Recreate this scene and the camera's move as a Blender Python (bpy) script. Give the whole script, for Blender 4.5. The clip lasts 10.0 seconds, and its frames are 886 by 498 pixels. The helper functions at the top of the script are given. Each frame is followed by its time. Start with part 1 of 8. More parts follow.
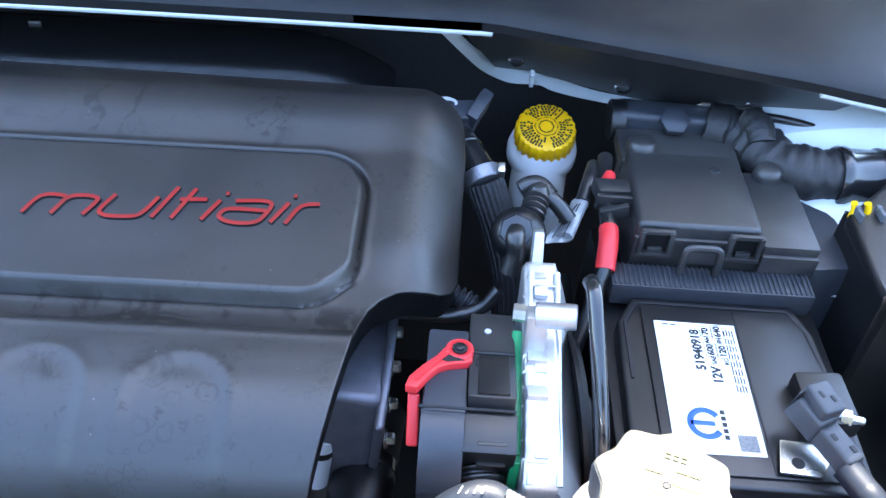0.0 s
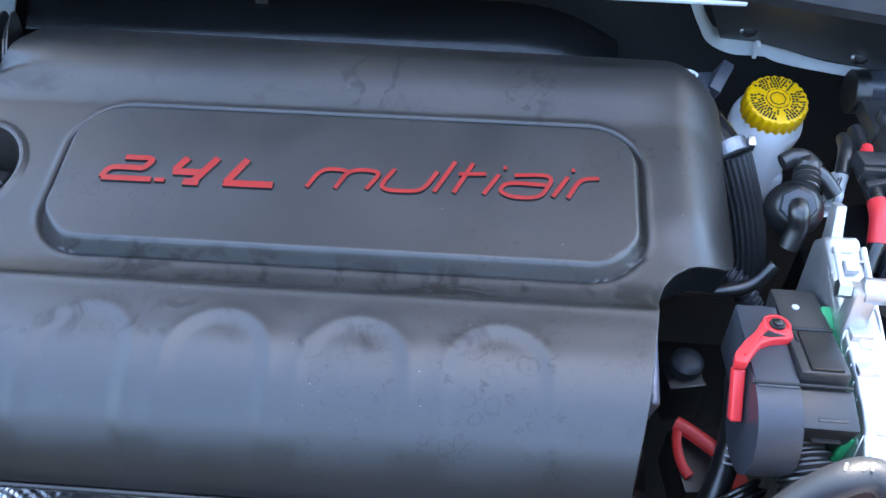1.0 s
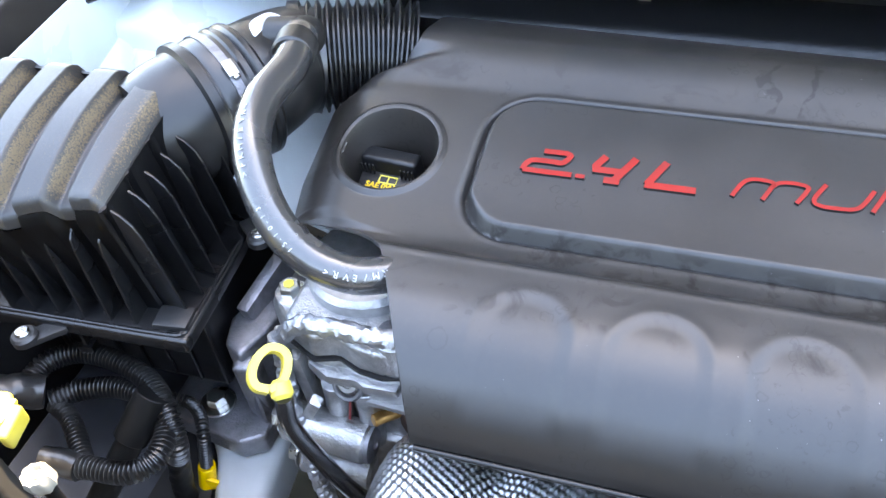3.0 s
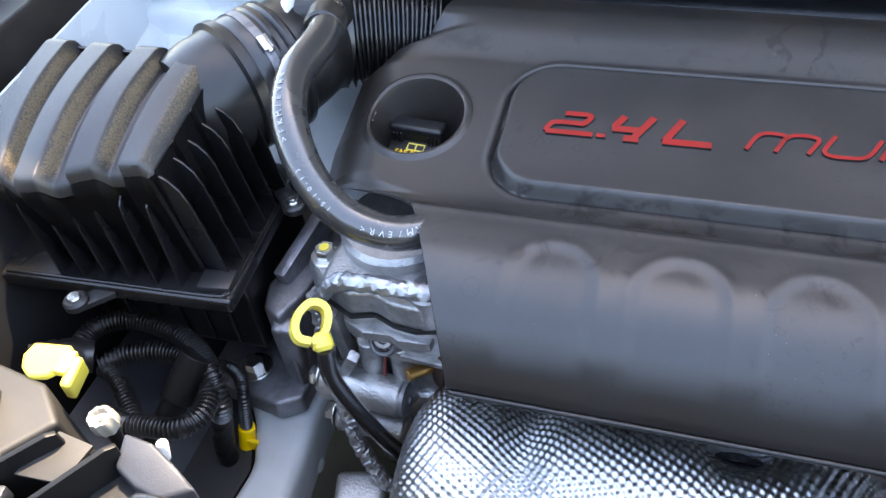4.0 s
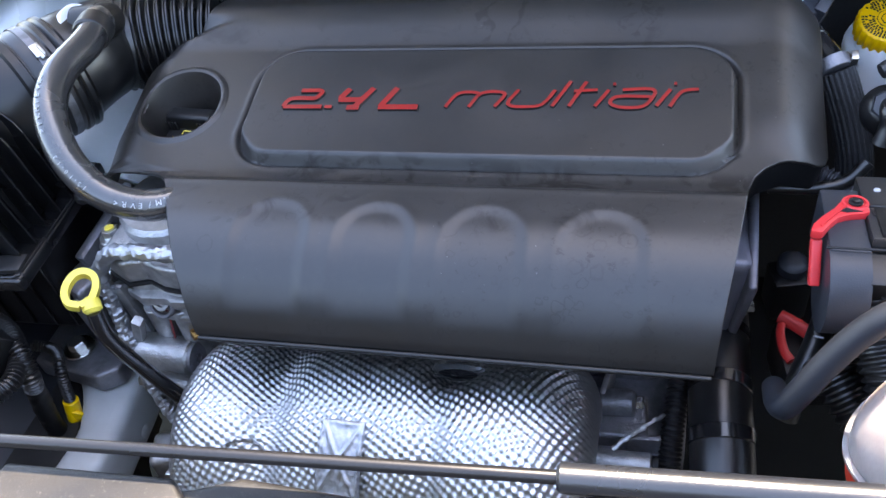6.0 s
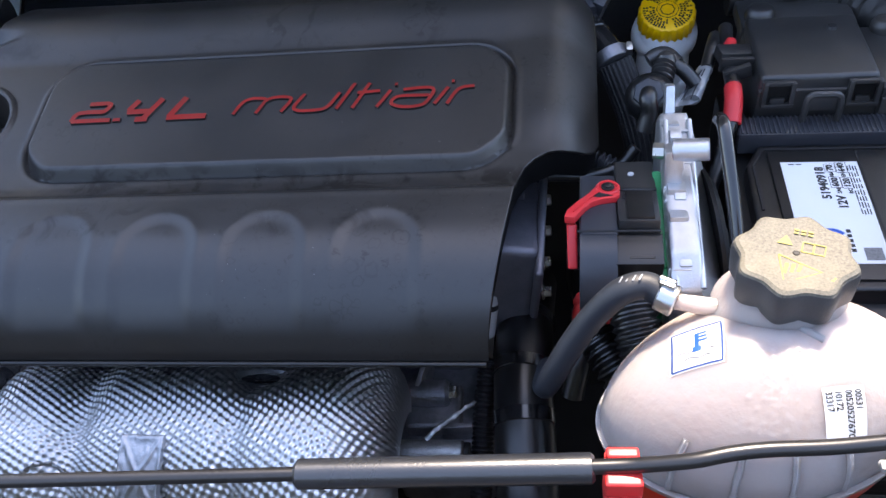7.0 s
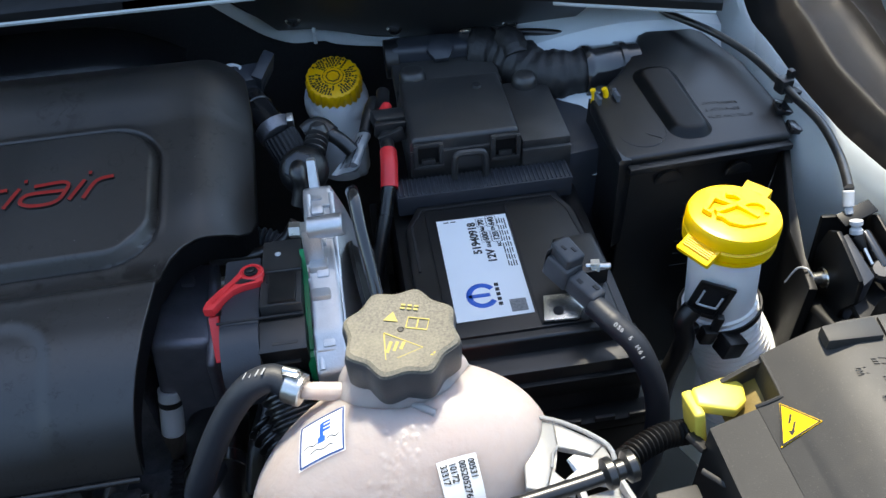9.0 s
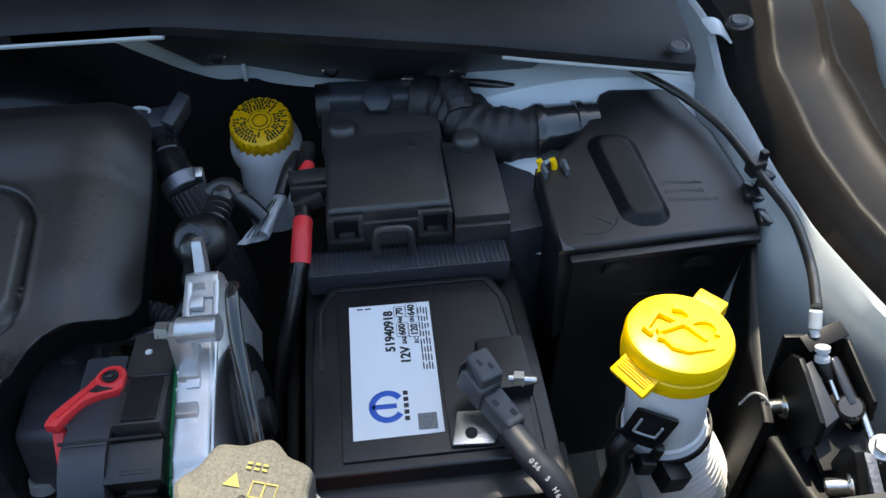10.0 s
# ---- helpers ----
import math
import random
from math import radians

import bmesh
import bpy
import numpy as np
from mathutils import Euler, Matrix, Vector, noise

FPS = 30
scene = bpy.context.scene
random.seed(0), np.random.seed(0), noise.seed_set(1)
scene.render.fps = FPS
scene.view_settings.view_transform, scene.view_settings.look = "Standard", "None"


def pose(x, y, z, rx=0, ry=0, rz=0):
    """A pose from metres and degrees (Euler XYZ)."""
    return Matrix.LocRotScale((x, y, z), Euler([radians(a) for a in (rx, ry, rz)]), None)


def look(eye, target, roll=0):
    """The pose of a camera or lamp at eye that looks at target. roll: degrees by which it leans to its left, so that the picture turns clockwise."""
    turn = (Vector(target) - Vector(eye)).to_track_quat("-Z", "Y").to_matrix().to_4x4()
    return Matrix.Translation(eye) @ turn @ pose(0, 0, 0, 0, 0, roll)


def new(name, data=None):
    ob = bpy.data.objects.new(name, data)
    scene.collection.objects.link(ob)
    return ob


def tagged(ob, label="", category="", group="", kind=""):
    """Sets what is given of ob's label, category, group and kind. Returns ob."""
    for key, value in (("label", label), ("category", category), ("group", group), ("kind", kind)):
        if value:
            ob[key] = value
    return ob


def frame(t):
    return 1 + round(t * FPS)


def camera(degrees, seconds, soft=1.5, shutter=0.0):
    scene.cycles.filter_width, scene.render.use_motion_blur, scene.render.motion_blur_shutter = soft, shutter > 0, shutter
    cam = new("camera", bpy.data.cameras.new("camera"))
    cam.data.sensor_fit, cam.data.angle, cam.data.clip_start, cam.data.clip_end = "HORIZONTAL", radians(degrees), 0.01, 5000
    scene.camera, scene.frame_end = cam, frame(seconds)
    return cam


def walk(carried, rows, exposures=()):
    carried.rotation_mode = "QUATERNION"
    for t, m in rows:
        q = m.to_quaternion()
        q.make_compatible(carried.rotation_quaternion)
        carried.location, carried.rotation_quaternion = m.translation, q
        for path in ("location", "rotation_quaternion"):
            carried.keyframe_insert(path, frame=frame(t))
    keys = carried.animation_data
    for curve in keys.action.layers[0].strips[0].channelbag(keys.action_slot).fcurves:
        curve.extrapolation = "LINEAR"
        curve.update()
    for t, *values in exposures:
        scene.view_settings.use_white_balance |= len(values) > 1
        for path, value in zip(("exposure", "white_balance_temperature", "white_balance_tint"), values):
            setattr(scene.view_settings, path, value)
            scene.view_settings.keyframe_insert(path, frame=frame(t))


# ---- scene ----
cam = camera(56.6, 10.0)
PATH = [
    (0, (0.0, 0.004, 1.42), (-0.029, 1.477, 0.067), 3.0),
    (0.5, (-0.085, -0.003, 1.414), (-0.139, 1.439, 0.029), 2.0),
    (1, (-0.176, -0.008, 1.415), (-0.304, 1.415, 0.016), 0.3),
    (1.5, (-0.235, -0.004, 1.414), (-0.489, 1.4, 0.013), -2.2),
    (2, (-0.278, -0.001, 1.419), (-0.628, 1.378, 0.013), -3.3),
    (2.5, (-0.314, -0.01, 1.423), (-0.782, 1.334, 0.018), -5.2),
    (3, (-0.354, -0.036, 1.434), (-0.884, 1.275, 0.019), -6.0),
    (3.2, (-0.363, -0.045, 1.437), (-0.894, 1.264, 0.021), -6.1),
    (4.3, (-0.344, -0.102, 1.436), (-0.912, 1.193, 0.022), -8.8),
    (4.5, (-0.327, -0.112, 1.441), (-0.912, 1.173, 0.025), -9.3),
    (5, (-0.274, -0.133, 1.452), (-0.857, 1.166, 0.048), -10.2),
    (5.2, (-0.248, -0.136, 1.453), (-0.811, 1.178, 0.054), -9.8),
    (6.3, (-0.093, -0.13, 1.44), (-0.556, 1.224, 0.043), -11.7),
    (6.5, (-0.074, -0.127, 1.448), (-0.477, 1.226, 0.031), -11.0),
    (7, (-0.02, -0.123, 1.438), (-0.329, 1.251, 0.017), -9.3),
    (7.5, (0.02, -0.117, 1.433), (-0.117, 1.279, 0.007), -6.0),
    (8, (0.059, -0.111, 1.431), (0.051, 1.293, 0.007), -4.6),
    (8.5, (0.079, -0.107, 1.434), (0.252, 1.324, 0.048), -1.4),
    (9, (0.098, -0.09, 1.435), (0.267, 1.348, 0.056), -2.9),
    (9.5, (0.149, -0.03, 1.419), (0.336, 1.402, 0.036), -2.0),
    (10, (0.182, 0.019, 1.43), (0.337, 1.438, 0.029), -0.5),
]
walk(cam, [(t, look(eye, target, roll)) for t, eye, target, roll in PATH], exposures=[(0.0, 3.6, 6700, 10), (1.0, 3.75, 7100, 10), (2.5, 4.3, 8700, 12), (3.2, 4.1, 8900, 14), (4.5, 3.25, 8400, 15), (5.2, 3.25, 8300, 15), (6.5, 3.16, 7900, 17), (7.0, 2.52, 7700, 17), (7.5, 2.32, 7500, 13), (8.5, 2.02, 7200, 7), (10.0, 1.92, 7600, 6)])

# ---- world, sun, exposure ----
world = bpy.data.worlds.new("sky_world")
scene.world = world
world.use_nodes = True
_wn = world.node_tree.nodes
_sky = _wn.new("ShaderNodeTexSky")
_sky.sky_type = "NISHITA"
_sky.sun_disc = False
_sky.sun_elevation = radians(64)
_sky.sun_rotation = radians(11)
_sky.dust_density = 0.6
_sky.ozone_density = 2.0
_wn["Background"].inputs["Strength"].default_value = 0.15
world.node_tree.links.new(_sky.outputs[0], _wn["Background"].inputs["Color"])
sun = new("sun", bpy.data.lights.new("sun", "SUN"))
sun.data.energy = 2.4
sun.data.angle = radians(0.5)
sun.data.color = (1.0, 0.95, 0.87)
sun.matrix_world = look((0.15, 0.75, 1.7), (0, 0, 0))

# ---- materials ----
def mat(name, color, rough=0.5, metal=0.0, var=0.25, scale=60.0, bump=0.1, bscale=900.0, color2=None, cscale=8.0, cmix=0.5,
        spec=0.5, coat=0.0, trans=0.0, sss=0.0, speck=0.0, rvar=0.12, bdist=0.0006, emit=None):
    """Procedural surface: base colour with fine and coarse variation, dust (color2), fine relief and roughness wear."""
    m = bpy.data.materials.new(name)
    m.use_nodes = True
    nt = m.node_tree
    n, l = nt.nodes, nt.links
    b = n["Principled BSDF"]
    tc = n.new("ShaderNodeTexCoord")
    fine = n.new("ShaderNodeTexNoise")
    fine.inputs["Scale"].default_value = scale
    fine.inputs["Detail"].default_value = 6
    l.new(tc.outputs["Object"], fine.inputs["Vector"])
    coarse = n.new("ShaderNodeTexNoise")
    coarse.inputs["Scale"].default_value = cscale
    coarse.inputs["Detail"].default_value = 5
    coarse.inputs["Distortion"].default_value = 0.6
    l.new(tc.outputs["Object"], coarse.inputs["Vector"])
    base = n.new("ShaderNodeMix")
    base.data_type = "RGBA"
    dark = tuple(c * (1 - var) for c in color)
    light = tuple(min(1, c * (1 + var)) for c in color)
    base.inputs[6].default_value = (*dark, 1)
    base.inputs[7].default_value = (*light, 1)
    l.new(fine.outputs["Fac"], base.inputs[0])
    out = base.outputs[2]
    if color2:
        ramp = n.new("ShaderNodeMapRange")
        ramp.inputs["From Min"].default_value = 0.48
        ramp.inputs["From Max"].default_value = 0.72
        ramp.inputs["To Max"].default_value = cmix
        l.new(coarse.outputs["Fac"], ramp.inputs["Value"])
        dust = n.new("ShaderNodeMix")
        dust.data_type = "RGBA"
        dust.inputs[7].default_value = (*color2, 1)
        l.new(ramp.outputs[0], dust.inputs[0])
        l.new(out, dust.inputs[6])
        out = dust.outputs[2]
    if speck:
        vor = n.new("ShaderNodeTexNoise")
        vor.inputs["Scale"].default_value = 700
        vor.inputs["Detail"].default_value = 1
        l.new(tc.outputs["Object"], vor.inputs["Vector"])
        sr = n.new("ShaderNodeMapRange")
        sr.inputs["From Min"].default_value = 0.66
        sr.inputs["From Max"].default_value = 0.74
        sr.inputs["To Max"].default_value = speck
        l.new(vor.outputs["Fac"], sr.inputs["Value"])
        sm = n.new("ShaderNodeMix")
        sm.data_type = "RGBA"
        sm.inputs[7].default_value = (0.42, 0.38, 0.32, 1)
        l.new(sr.outputs[0], sm.inputs[0])
        l.new(out, sm.inputs[6])
        out = sm.outputs[2]
    l.new(out, b.inputs["Base Color"])
    rr = n.new("ShaderNodeMapRange")
    rr.inputs["To Min"].default_value = max(0.02, rough - rvar)
    rr.inputs["To Max"].default_value = min(1, rough + rvar)
    l.new(coarse.outputs["Fac"], rr.inputs["Value"])
    l.new(rr.outputs[0], b.inputs["Roughness"])
    b.inputs["Metallic"].default_value = metal
    b.inputs["Specular IOR Level"].default_value = spec
    b.inputs["Coat Weight"].default_value = coat
    b.inputs["Coat Roughness"].default_value = 0.12
    b.inputs["Transmission Weight"].default_value = trans
    if sss:
        b.inputs["Subsurface Weight"].default_value = sss
        b.inputs["Subsurface Radius"].default_value = (0.05, 0.044, 0.04)
        b.inputs["Subsurface Scale"].default_value = 0.7 * sss
    if bump:
        bn = n.new("ShaderNodeTexNoise")
        bn.inputs["Scale"].default_value = bscale
        bn.inputs["Detail"].default_value = 3
        l.new(tc.outputs["Object"], bn.inputs["Vector"])
        bp = n.new("ShaderNodeBump")
        bp.inputs["Strength"].default_value = bump
        bp.inputs["Distance"].default_value = bdist
        l.new(bn.outputs["Fac"], bp.inputs["Height"])
        l.new(bp.outputs[0], b.inputs["Normal"])
    return m




def cover_material():
    """Satin black plastic: fine grain, brown dust film, ring-shaped water marks, grime by the panel's edges, a few specks."""
    m = bpy.data.materials.new("cover_plastic")
    m.use_nodes = True
    nt = m.node_tree
    n, l = nt.nodes, nt.links
    b = n["Principled BSDF"]
    tc = n.new("ShaderNodeTexCoord")

    def ramp(src, lo, hi, to=1.0, start=0.0):
        r = n.new("ShaderNodeMapRange")
        r.interpolation_type = "SMOOTHSTEP"
        r.inputs["From Min"].default_value = lo
        r.inputs["From Max"].default_value = hi
        r.inputs["To Min"].default_value = start
        r.inputs["To Max"].default_value = to
        l.new(src, r.inputs["Value"])
        return r.outputs[0]

    def math2(op, a, c):
        k = n.new("ShaderNodeMath")
        k.operation = op
        for i, v in enumerate((a, c)):
            if isinstance(v, (int, float)):
                k.inputs[i].default_value = v
            else:
                l.new(v, k.inputs[i])
        return k.outputs[0]

    def mul(a, c):
        return math2("MULTIPLY", a, c)

    def blend(fac, under, colour):
        k = n.new("ShaderNodeMix")
        k.data_type = "RGBA"
        l.new(fac, k.inputs[0])
        l.new(under, k.inputs[6])
        k.inputs[7].default_value = (*colour, 1)
        return k.outputs[2]

    def grain(scale, detail, distort=0.0, rough=0.5):
        k = n.new("ShaderNodeTexNoise")
        k.inputs["Scale"].default_value = scale
        k.inputs["Detail"].default_value = detail
        k.inputs["Roughness"].default_value = rough
        k.inputs["Distortion"].default_value = distort
        l.new(tc.outputs["Object"], k.inputs["Vector"])
        return k.outputs["Fac"]

    xyz = n.new("ShaderNodeSeparateXYZ")
    l.new(tc.outputs["Object"], xyz.inputs[0])
    px, py = xyz.outputs["X"], xyz.outputs["Y"]
    base = n.new("ShaderNodeRGB")
    base.outputs[0].default_value = (0.0115, 0.0112, 0.0115, 1)
    # thin brown film, stronger on the flat top
    film = mul(ramp(grain(7, 6, 0.4, 0.6), 0.30, 0.72), ramp(py, -0.16, -0.05, 0.85, 0.15))
    out = blend(film, base.outputs[0], (0.0270, 0.0215, 0.0175))
    out = blend(ramp(grain(160, 4, 0.0, 0.65), 0.45, 0.75, 0.30), out, (0.026, 0.022, 0.0185))
    # dried drops: wobbly closed outlines of many sizes
    wob = n.new("ShaderNodeTexNoise")
    wob.inputs["Scale"].default_value = 140
    wob.inputs["Detail"].default_value = 2
    l.new(tc.outputs["Object"], wob.inputs["Vector"])
    off = n.new("ShaderNodeVectorMath")
    off.operation = "SCALE"
    off.inputs["Scale"].default_value = 0.007
    l.new(wob.outputs["Color"], off.inputs[0])
    moved = n.new("ShaderNodeVectorMath")
    l.new(tc.outputs["Object"], moved.inputs[0])
    l.new(off.outputs[0], moved.inputs[1])
    rings = None
    for scale, mask_scale, lo in ((105, 13, 0.50), (58, 9, 0.56)):
        drops = n.new("ShaderNodeTexVoronoi")
        drops.inputs["Scale"].default_value = scale
        l.new(moved.outputs[0], drops.inputs["Vector"])
        cell = n.new("ShaderNodeSeparateColor")
        l.new(drops.outputs["Color"], cell.inputs[0])
        radius = ramp(cell.outputs[0], 0.0, 1.0, 0.48, 0.16)
        gap = math2("ABSOLUTE", math2("SUBTRACT", drops.outputs["Distance"], radius), 0)
        line = mul(ramp(gap, 0.075, 0.02), ramp(cell.outputs[1], 0.35, 0.45))
        line = mul(line, ramp(grain(mask_scale, 3, 0.5), lo, lo + 0.10))
        rings = line if rings is None else math2("MAXIMUM", rings, line)
    # grime: below and above the name panel, round the arch tops, and two old runs above the panel
    low = mul(mul(mul(ramp(py, -0.100, -0.086), ramp(px, -0.24, -0.18)), ramp(py, -0.058, -0.072)), ramp(grain(34, 5, 0.8, 0.6), 0.44, 0.60))
    high = mul(mul(ramp(py, 0.070, 0.080), ramp(py, 0.112, 0.088)), ramp(grain(22, 5, 0.8, 0.6), 0.50, 0.64))
    arch = mul(mul(ramp(py, -0.155, -0.135), ramp(py, -0.100, -0.120)), ramp(grain(30, 5, 1.0, 0.6), 0.52, 0.68))
    bend = mul(math2("SUBTRACT", grain(28, 3), 0.5), 0.05)
    runs = None
    for x0 in (0.030, -0.003):
        d = math2("ABSOLUTE", math2("ADD", math2("SUBTRACT", px, x0), bend), 0)
        run = mul(mul(ramp(d, 0.0045, 0.0015), ramp(grain(80, 3), 0.40, 0.52)), mul(ramp(py, 0.075, 0.085), ramp(py, 0.145, 0.125)))
        runs = run if runs is None else math2("MAXIMUM", runs, run)
    patch_ = mul(mul(ramp(math2("ABSOLUTE", math2("SUBTRACT", px, 0.143), 0), 0.030, 0.015), mul(ramp(py, 0.075, 0.09), ramp(py, 0.150, 0.130))), ramp(grain(60, 5, 1.0, 0.65), 0.50, 0.60))
    spatter = mul(ramp(grain(120, 6, 0.4, 0.7), 0.56, 0.66), ramp(grain(8, 3), 0.50, 0.62))
    grime = mul(rings, 0.30)
    for g, k in ((low, 0.75), (high, 0.40), (arch, 0.5), (runs, 0.45), (patch_, 0.45), (spatter, 0.40)):
        grime = math2("MAXIMUM", grime, mul(g, k))
    out = blend(grime, out, (0.0085, 0.0065, 0.005))
    # sparse pale grit
    grit = mul(ramp(grain(330, 1), 0.795, 0.82), ramp(grain(5, 2), 0.46, 0.56))
    out = blend(grit, out, (0.16, 0.155, 0.15))
    l.new(out, b.inputs["Base Color"])
    rough = math2("ADD", ramp(grain(12, 5, 0.5), 0.3, 0.7, COVER_ROUGH + 0.05, COVER_ROUGH - 0.04), mul(grime, 0.12))
    l.new(rough, b.inputs["Roughness"])
    l.new(ramp(grime, 0.0, 1.0, 0.25, COVER_SPEC), b.inputs["Specular IOR Level"])
    bn = n.new("ShaderNodeTexNoise")
    bn.inputs["Scale"].default_value = 2400
    bn.inputs["Detail"].default_value = 2
    l.new(tc.outputs["Object"], bn.inputs["Vector"])
    bp = n.new("ShaderNodeBump")
    bp.inputs["Strength"].default_value = 0.10
    bp.inputs["Distance"].default_value = 0.0003
    l.new(bn.outputs["Fac"], bp.inputs["Height"])
    l.new(bp.outputs[0], b.inputs["Normal"])
    return m


COVER_ROUGH, COVER_SPEC = 0.39, 0.74
M_COVER = cover_material()
M_BLACK = mat("black_plastic", (0.007, 0.007, 0.0075), 0.34, spec=0.55, bump=0.2, bscale=1500, color2=(0.022, 0.0195, 0.017), cscale=12, cmix=0.6)
M_DUSTY = mat("dusty_black_plastic", (0.014, 0.014, 0.0145), 0.42, bump=0.3, bscale=1800, color2=(0.060, 0.051, 0.040), cscale=9, cmix=0.55, speck=0.12)
M_AIRFIN = mat("glossier_black_plastic", (0.006, 0.006, 0.0065), 0.28, spec=0.6, bump=0.2, bscale=1800)
M_AIRBOX = mat("airbox_plastic", (0.014, 0.0138, 0.0145), 0.40, spec=0.7, bump=0.25, bscale=2000, color2=(0.06, 0.05, 0.04), cscale=10, cmix=0.5, speck=0.1)
# box walls: no dust, and darker than the lid to hold their shade
M_AIRSIDE = mat("shaded_black_plastic", (0.004, 0.004, 0.0045), 0.33, spec=0.35, bump=0.25, bscale=1800)


def dusty_lid_material():
    """Black lid plastic; grains of tan dust where the mesh carries dust, a few stray grains elsewhere."""
    m = mat("dusty_lid", (0.014, 0.0138, 0.0145), 0.40, spec=0.7, bump=0.3, bscale=1700, color2=(0.032, 0.028, 0.024), cscale=10, cmix=0.4)
    nt = m.node_tree
    n, l = nt.nodes, nt.links
    b = n["Principled BSDF"]
    at = n.new("ShaderNodeAttribute")
    at.attribute_name = "dust"
    tc = n.new("ShaderNodeTexCoord")
    grains = n.new("ShaderNodeTexNoise")
    grains.inputs["Scale"].default_value = 650
    grains.inputs["Detail"].default_value = 3
    grains.inputs["Roughness"].default_value = 0.7
    l.new(tc.outputs["Object"], grains.inputs["Vector"])
    soft = n.new("ShaderNodeTexNoise")
    soft.inputs["Scale"].default_value = 45
    soft.inputs["Detail"].default_value = 4
    l.new(tc.outputs["Object"], soft.inputs["Vector"])
    amount = n.new("ShaderNodeMath")
    amount.operation = "MULTIPLY_ADD"
    l.new(at.outputs["Fac"], amount.inputs[0])
    amount.inputs[1].default_value = 0.26
    l.new(grains.outputs["Fac"], amount.inputs[2])
    more = n.new("ShaderNodeMath")
    more.operation = "MULTIPLY_ADD"
    l.new(soft.outputs["Fac"], more.inputs[0])
    more.inputs[1].default_value = 0.16
    l.new(amount.outputs[0], more.inputs[2])
    cut = n.new("ShaderNodeMapRange")
    cut.inputs["From Min"].default_value = 0.69
    cut.inputs["From Max"].default_value = 0.86
    l.new(more.outputs[0], cut.inputs["Value"])
    mix = n.new("ShaderNodeMix")
    mix.data_type = "RGBA"
    l.new(cut.outputs[0], mix.inputs[0])
    l.new(b.inputs["Base Color"].links[0].from_socket, mix.inputs[6])
    mix.inputs[7].default_value = (0.165, 0.125, 0.078, 1)
    l.new(mix.outputs[2], b.inputs["Base Color"])
    dull = n.new("ShaderNodeMapRange")
    dull.inputs["To Min"].default_value = 0.7
    dull.inputs["To Max"].default_value = 0.1
    l.new(cut.outputs[0], dull.inputs["Value"])
    l.new(dull.outputs[0], b.inputs["Specular IOR Level"])
    return m


M_AIRLID = dusty_lid_material()
M_LAMP = mat("dusty_lamp_plastic", (0.020, 0.019, 0.0175), 0.58, var=0.15, bump=0.2, bscale=1600, color2=(0.044, 0.0385, 0.031), cscale=14, cmix=0.7, speck=0.05)
# dark yellow that puts the sunlit pocket's reflections into the colour
M_LAMPIN = mat("yellow_lit_pocket", (0.16, 0.11, 0.02), 0.5, var=0.4, scale=90, bump=0.3)
M_COWL = mat("cowl_plastic", (0.026, 0.027, 0.029), 0.34, var=0.2, bump=0.25, bscale=1700, color2=(0.05, 0.047, 0.043), cscale=7, cmix=0.6)
M_TAPE = mat("cloth_tape", (0.011, 0.011, 0.012), 0.52, var=0.4, scale=150, bump=0.7, bscale=500, color2=(0.035, 0.033, 0.03), cscale=30, cmix=0.6)
M_TAG = mat("silver_tape", (0.34, 0.35, 0.36), 0.35, metal=0.3, var=0.3, scale=90, bump=0.4, bscale=300)
# near-black; small pieces of it also stand in for the shade inside openings
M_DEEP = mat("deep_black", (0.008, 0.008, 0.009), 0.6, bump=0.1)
# black plastic with the shade of unlit faces put into its colour
M_SHADED = mat("unlit_black_plastic", (0.005, 0.005, 0.005), 0.45, spec=0.25, bump=0.15)
M_FELT = mat("bulkhead_felt", (0.022, 0.023, 0.025), 0.8, var=0.4, scale=200, bump=0.5, bscale=400)
M_CARR = mat("satin_carrier_plastic", (0.020, 0.0198, 0.0200), 0.40, spec=0.7, bump=0.25, bscale=1500, color2=(0.06, 0.056, 0.051), cscale=14, cmix=0.6, speck=0.05)
M_RUBBER = mat("black_rubber", (0.008, 0.008, 0.0085), 0.31, spec=0.75, bump=0.15, bscale=1200, color2=(0.05, 0.047, 0.045), cscale=20, cmix=0.4)
M_HOSE = mat("shiny_hose_rubber", (0.024, 0.024, 0.025), 0.26, bump=0.08, spec=1.0, coat=0.7, color2=(0.05, 0.048, 0.046), cscale=25, cmix=0.5, rvar=0.06)
M_GLOSS = mat("glossy_black", (0.013, 0.013, 0.014), 0.20, bump=0.05, coat=0.7)
M_GREYP = mat("grey_blue_plastic", (0.027, 0.030, 0.037), 0.42, bump=0.2)
M_ALU = mat("cast_aluminium", (0.50, 0.50, 0.50), 0.42, metal=0.9, var=0.3, scale=120, bump=0.8, bscale=420, color2=(0.2, 0.19, 0.18), cscale=30, cmix=0.6, bdist=0.001)
M_ALUD = mat("dark_cast_metal", (0.26, 0.26, 0.28), 0.45, metal=0.8, var=0.3, scale=120, bump=0.7, bscale=420, color2=(0.06, 0.055, 0.05), cscale=25, cmix=0.6, bdist=0.001)
M_ECU = mat("bare_aluminium", (0.60, 0.60, 0.61), 0.42, metal=0.95, var=0.12, scale=90, bump=0.35, bscale=600, color2=(0.42, 0.415, 0.41), cscale=40, cmix=0.45)
M_STEEL = mat("zinc_steel", (0.62, 0.62, 0.60), 0.28, metal=1.0, var=0.15, bump=0.2)
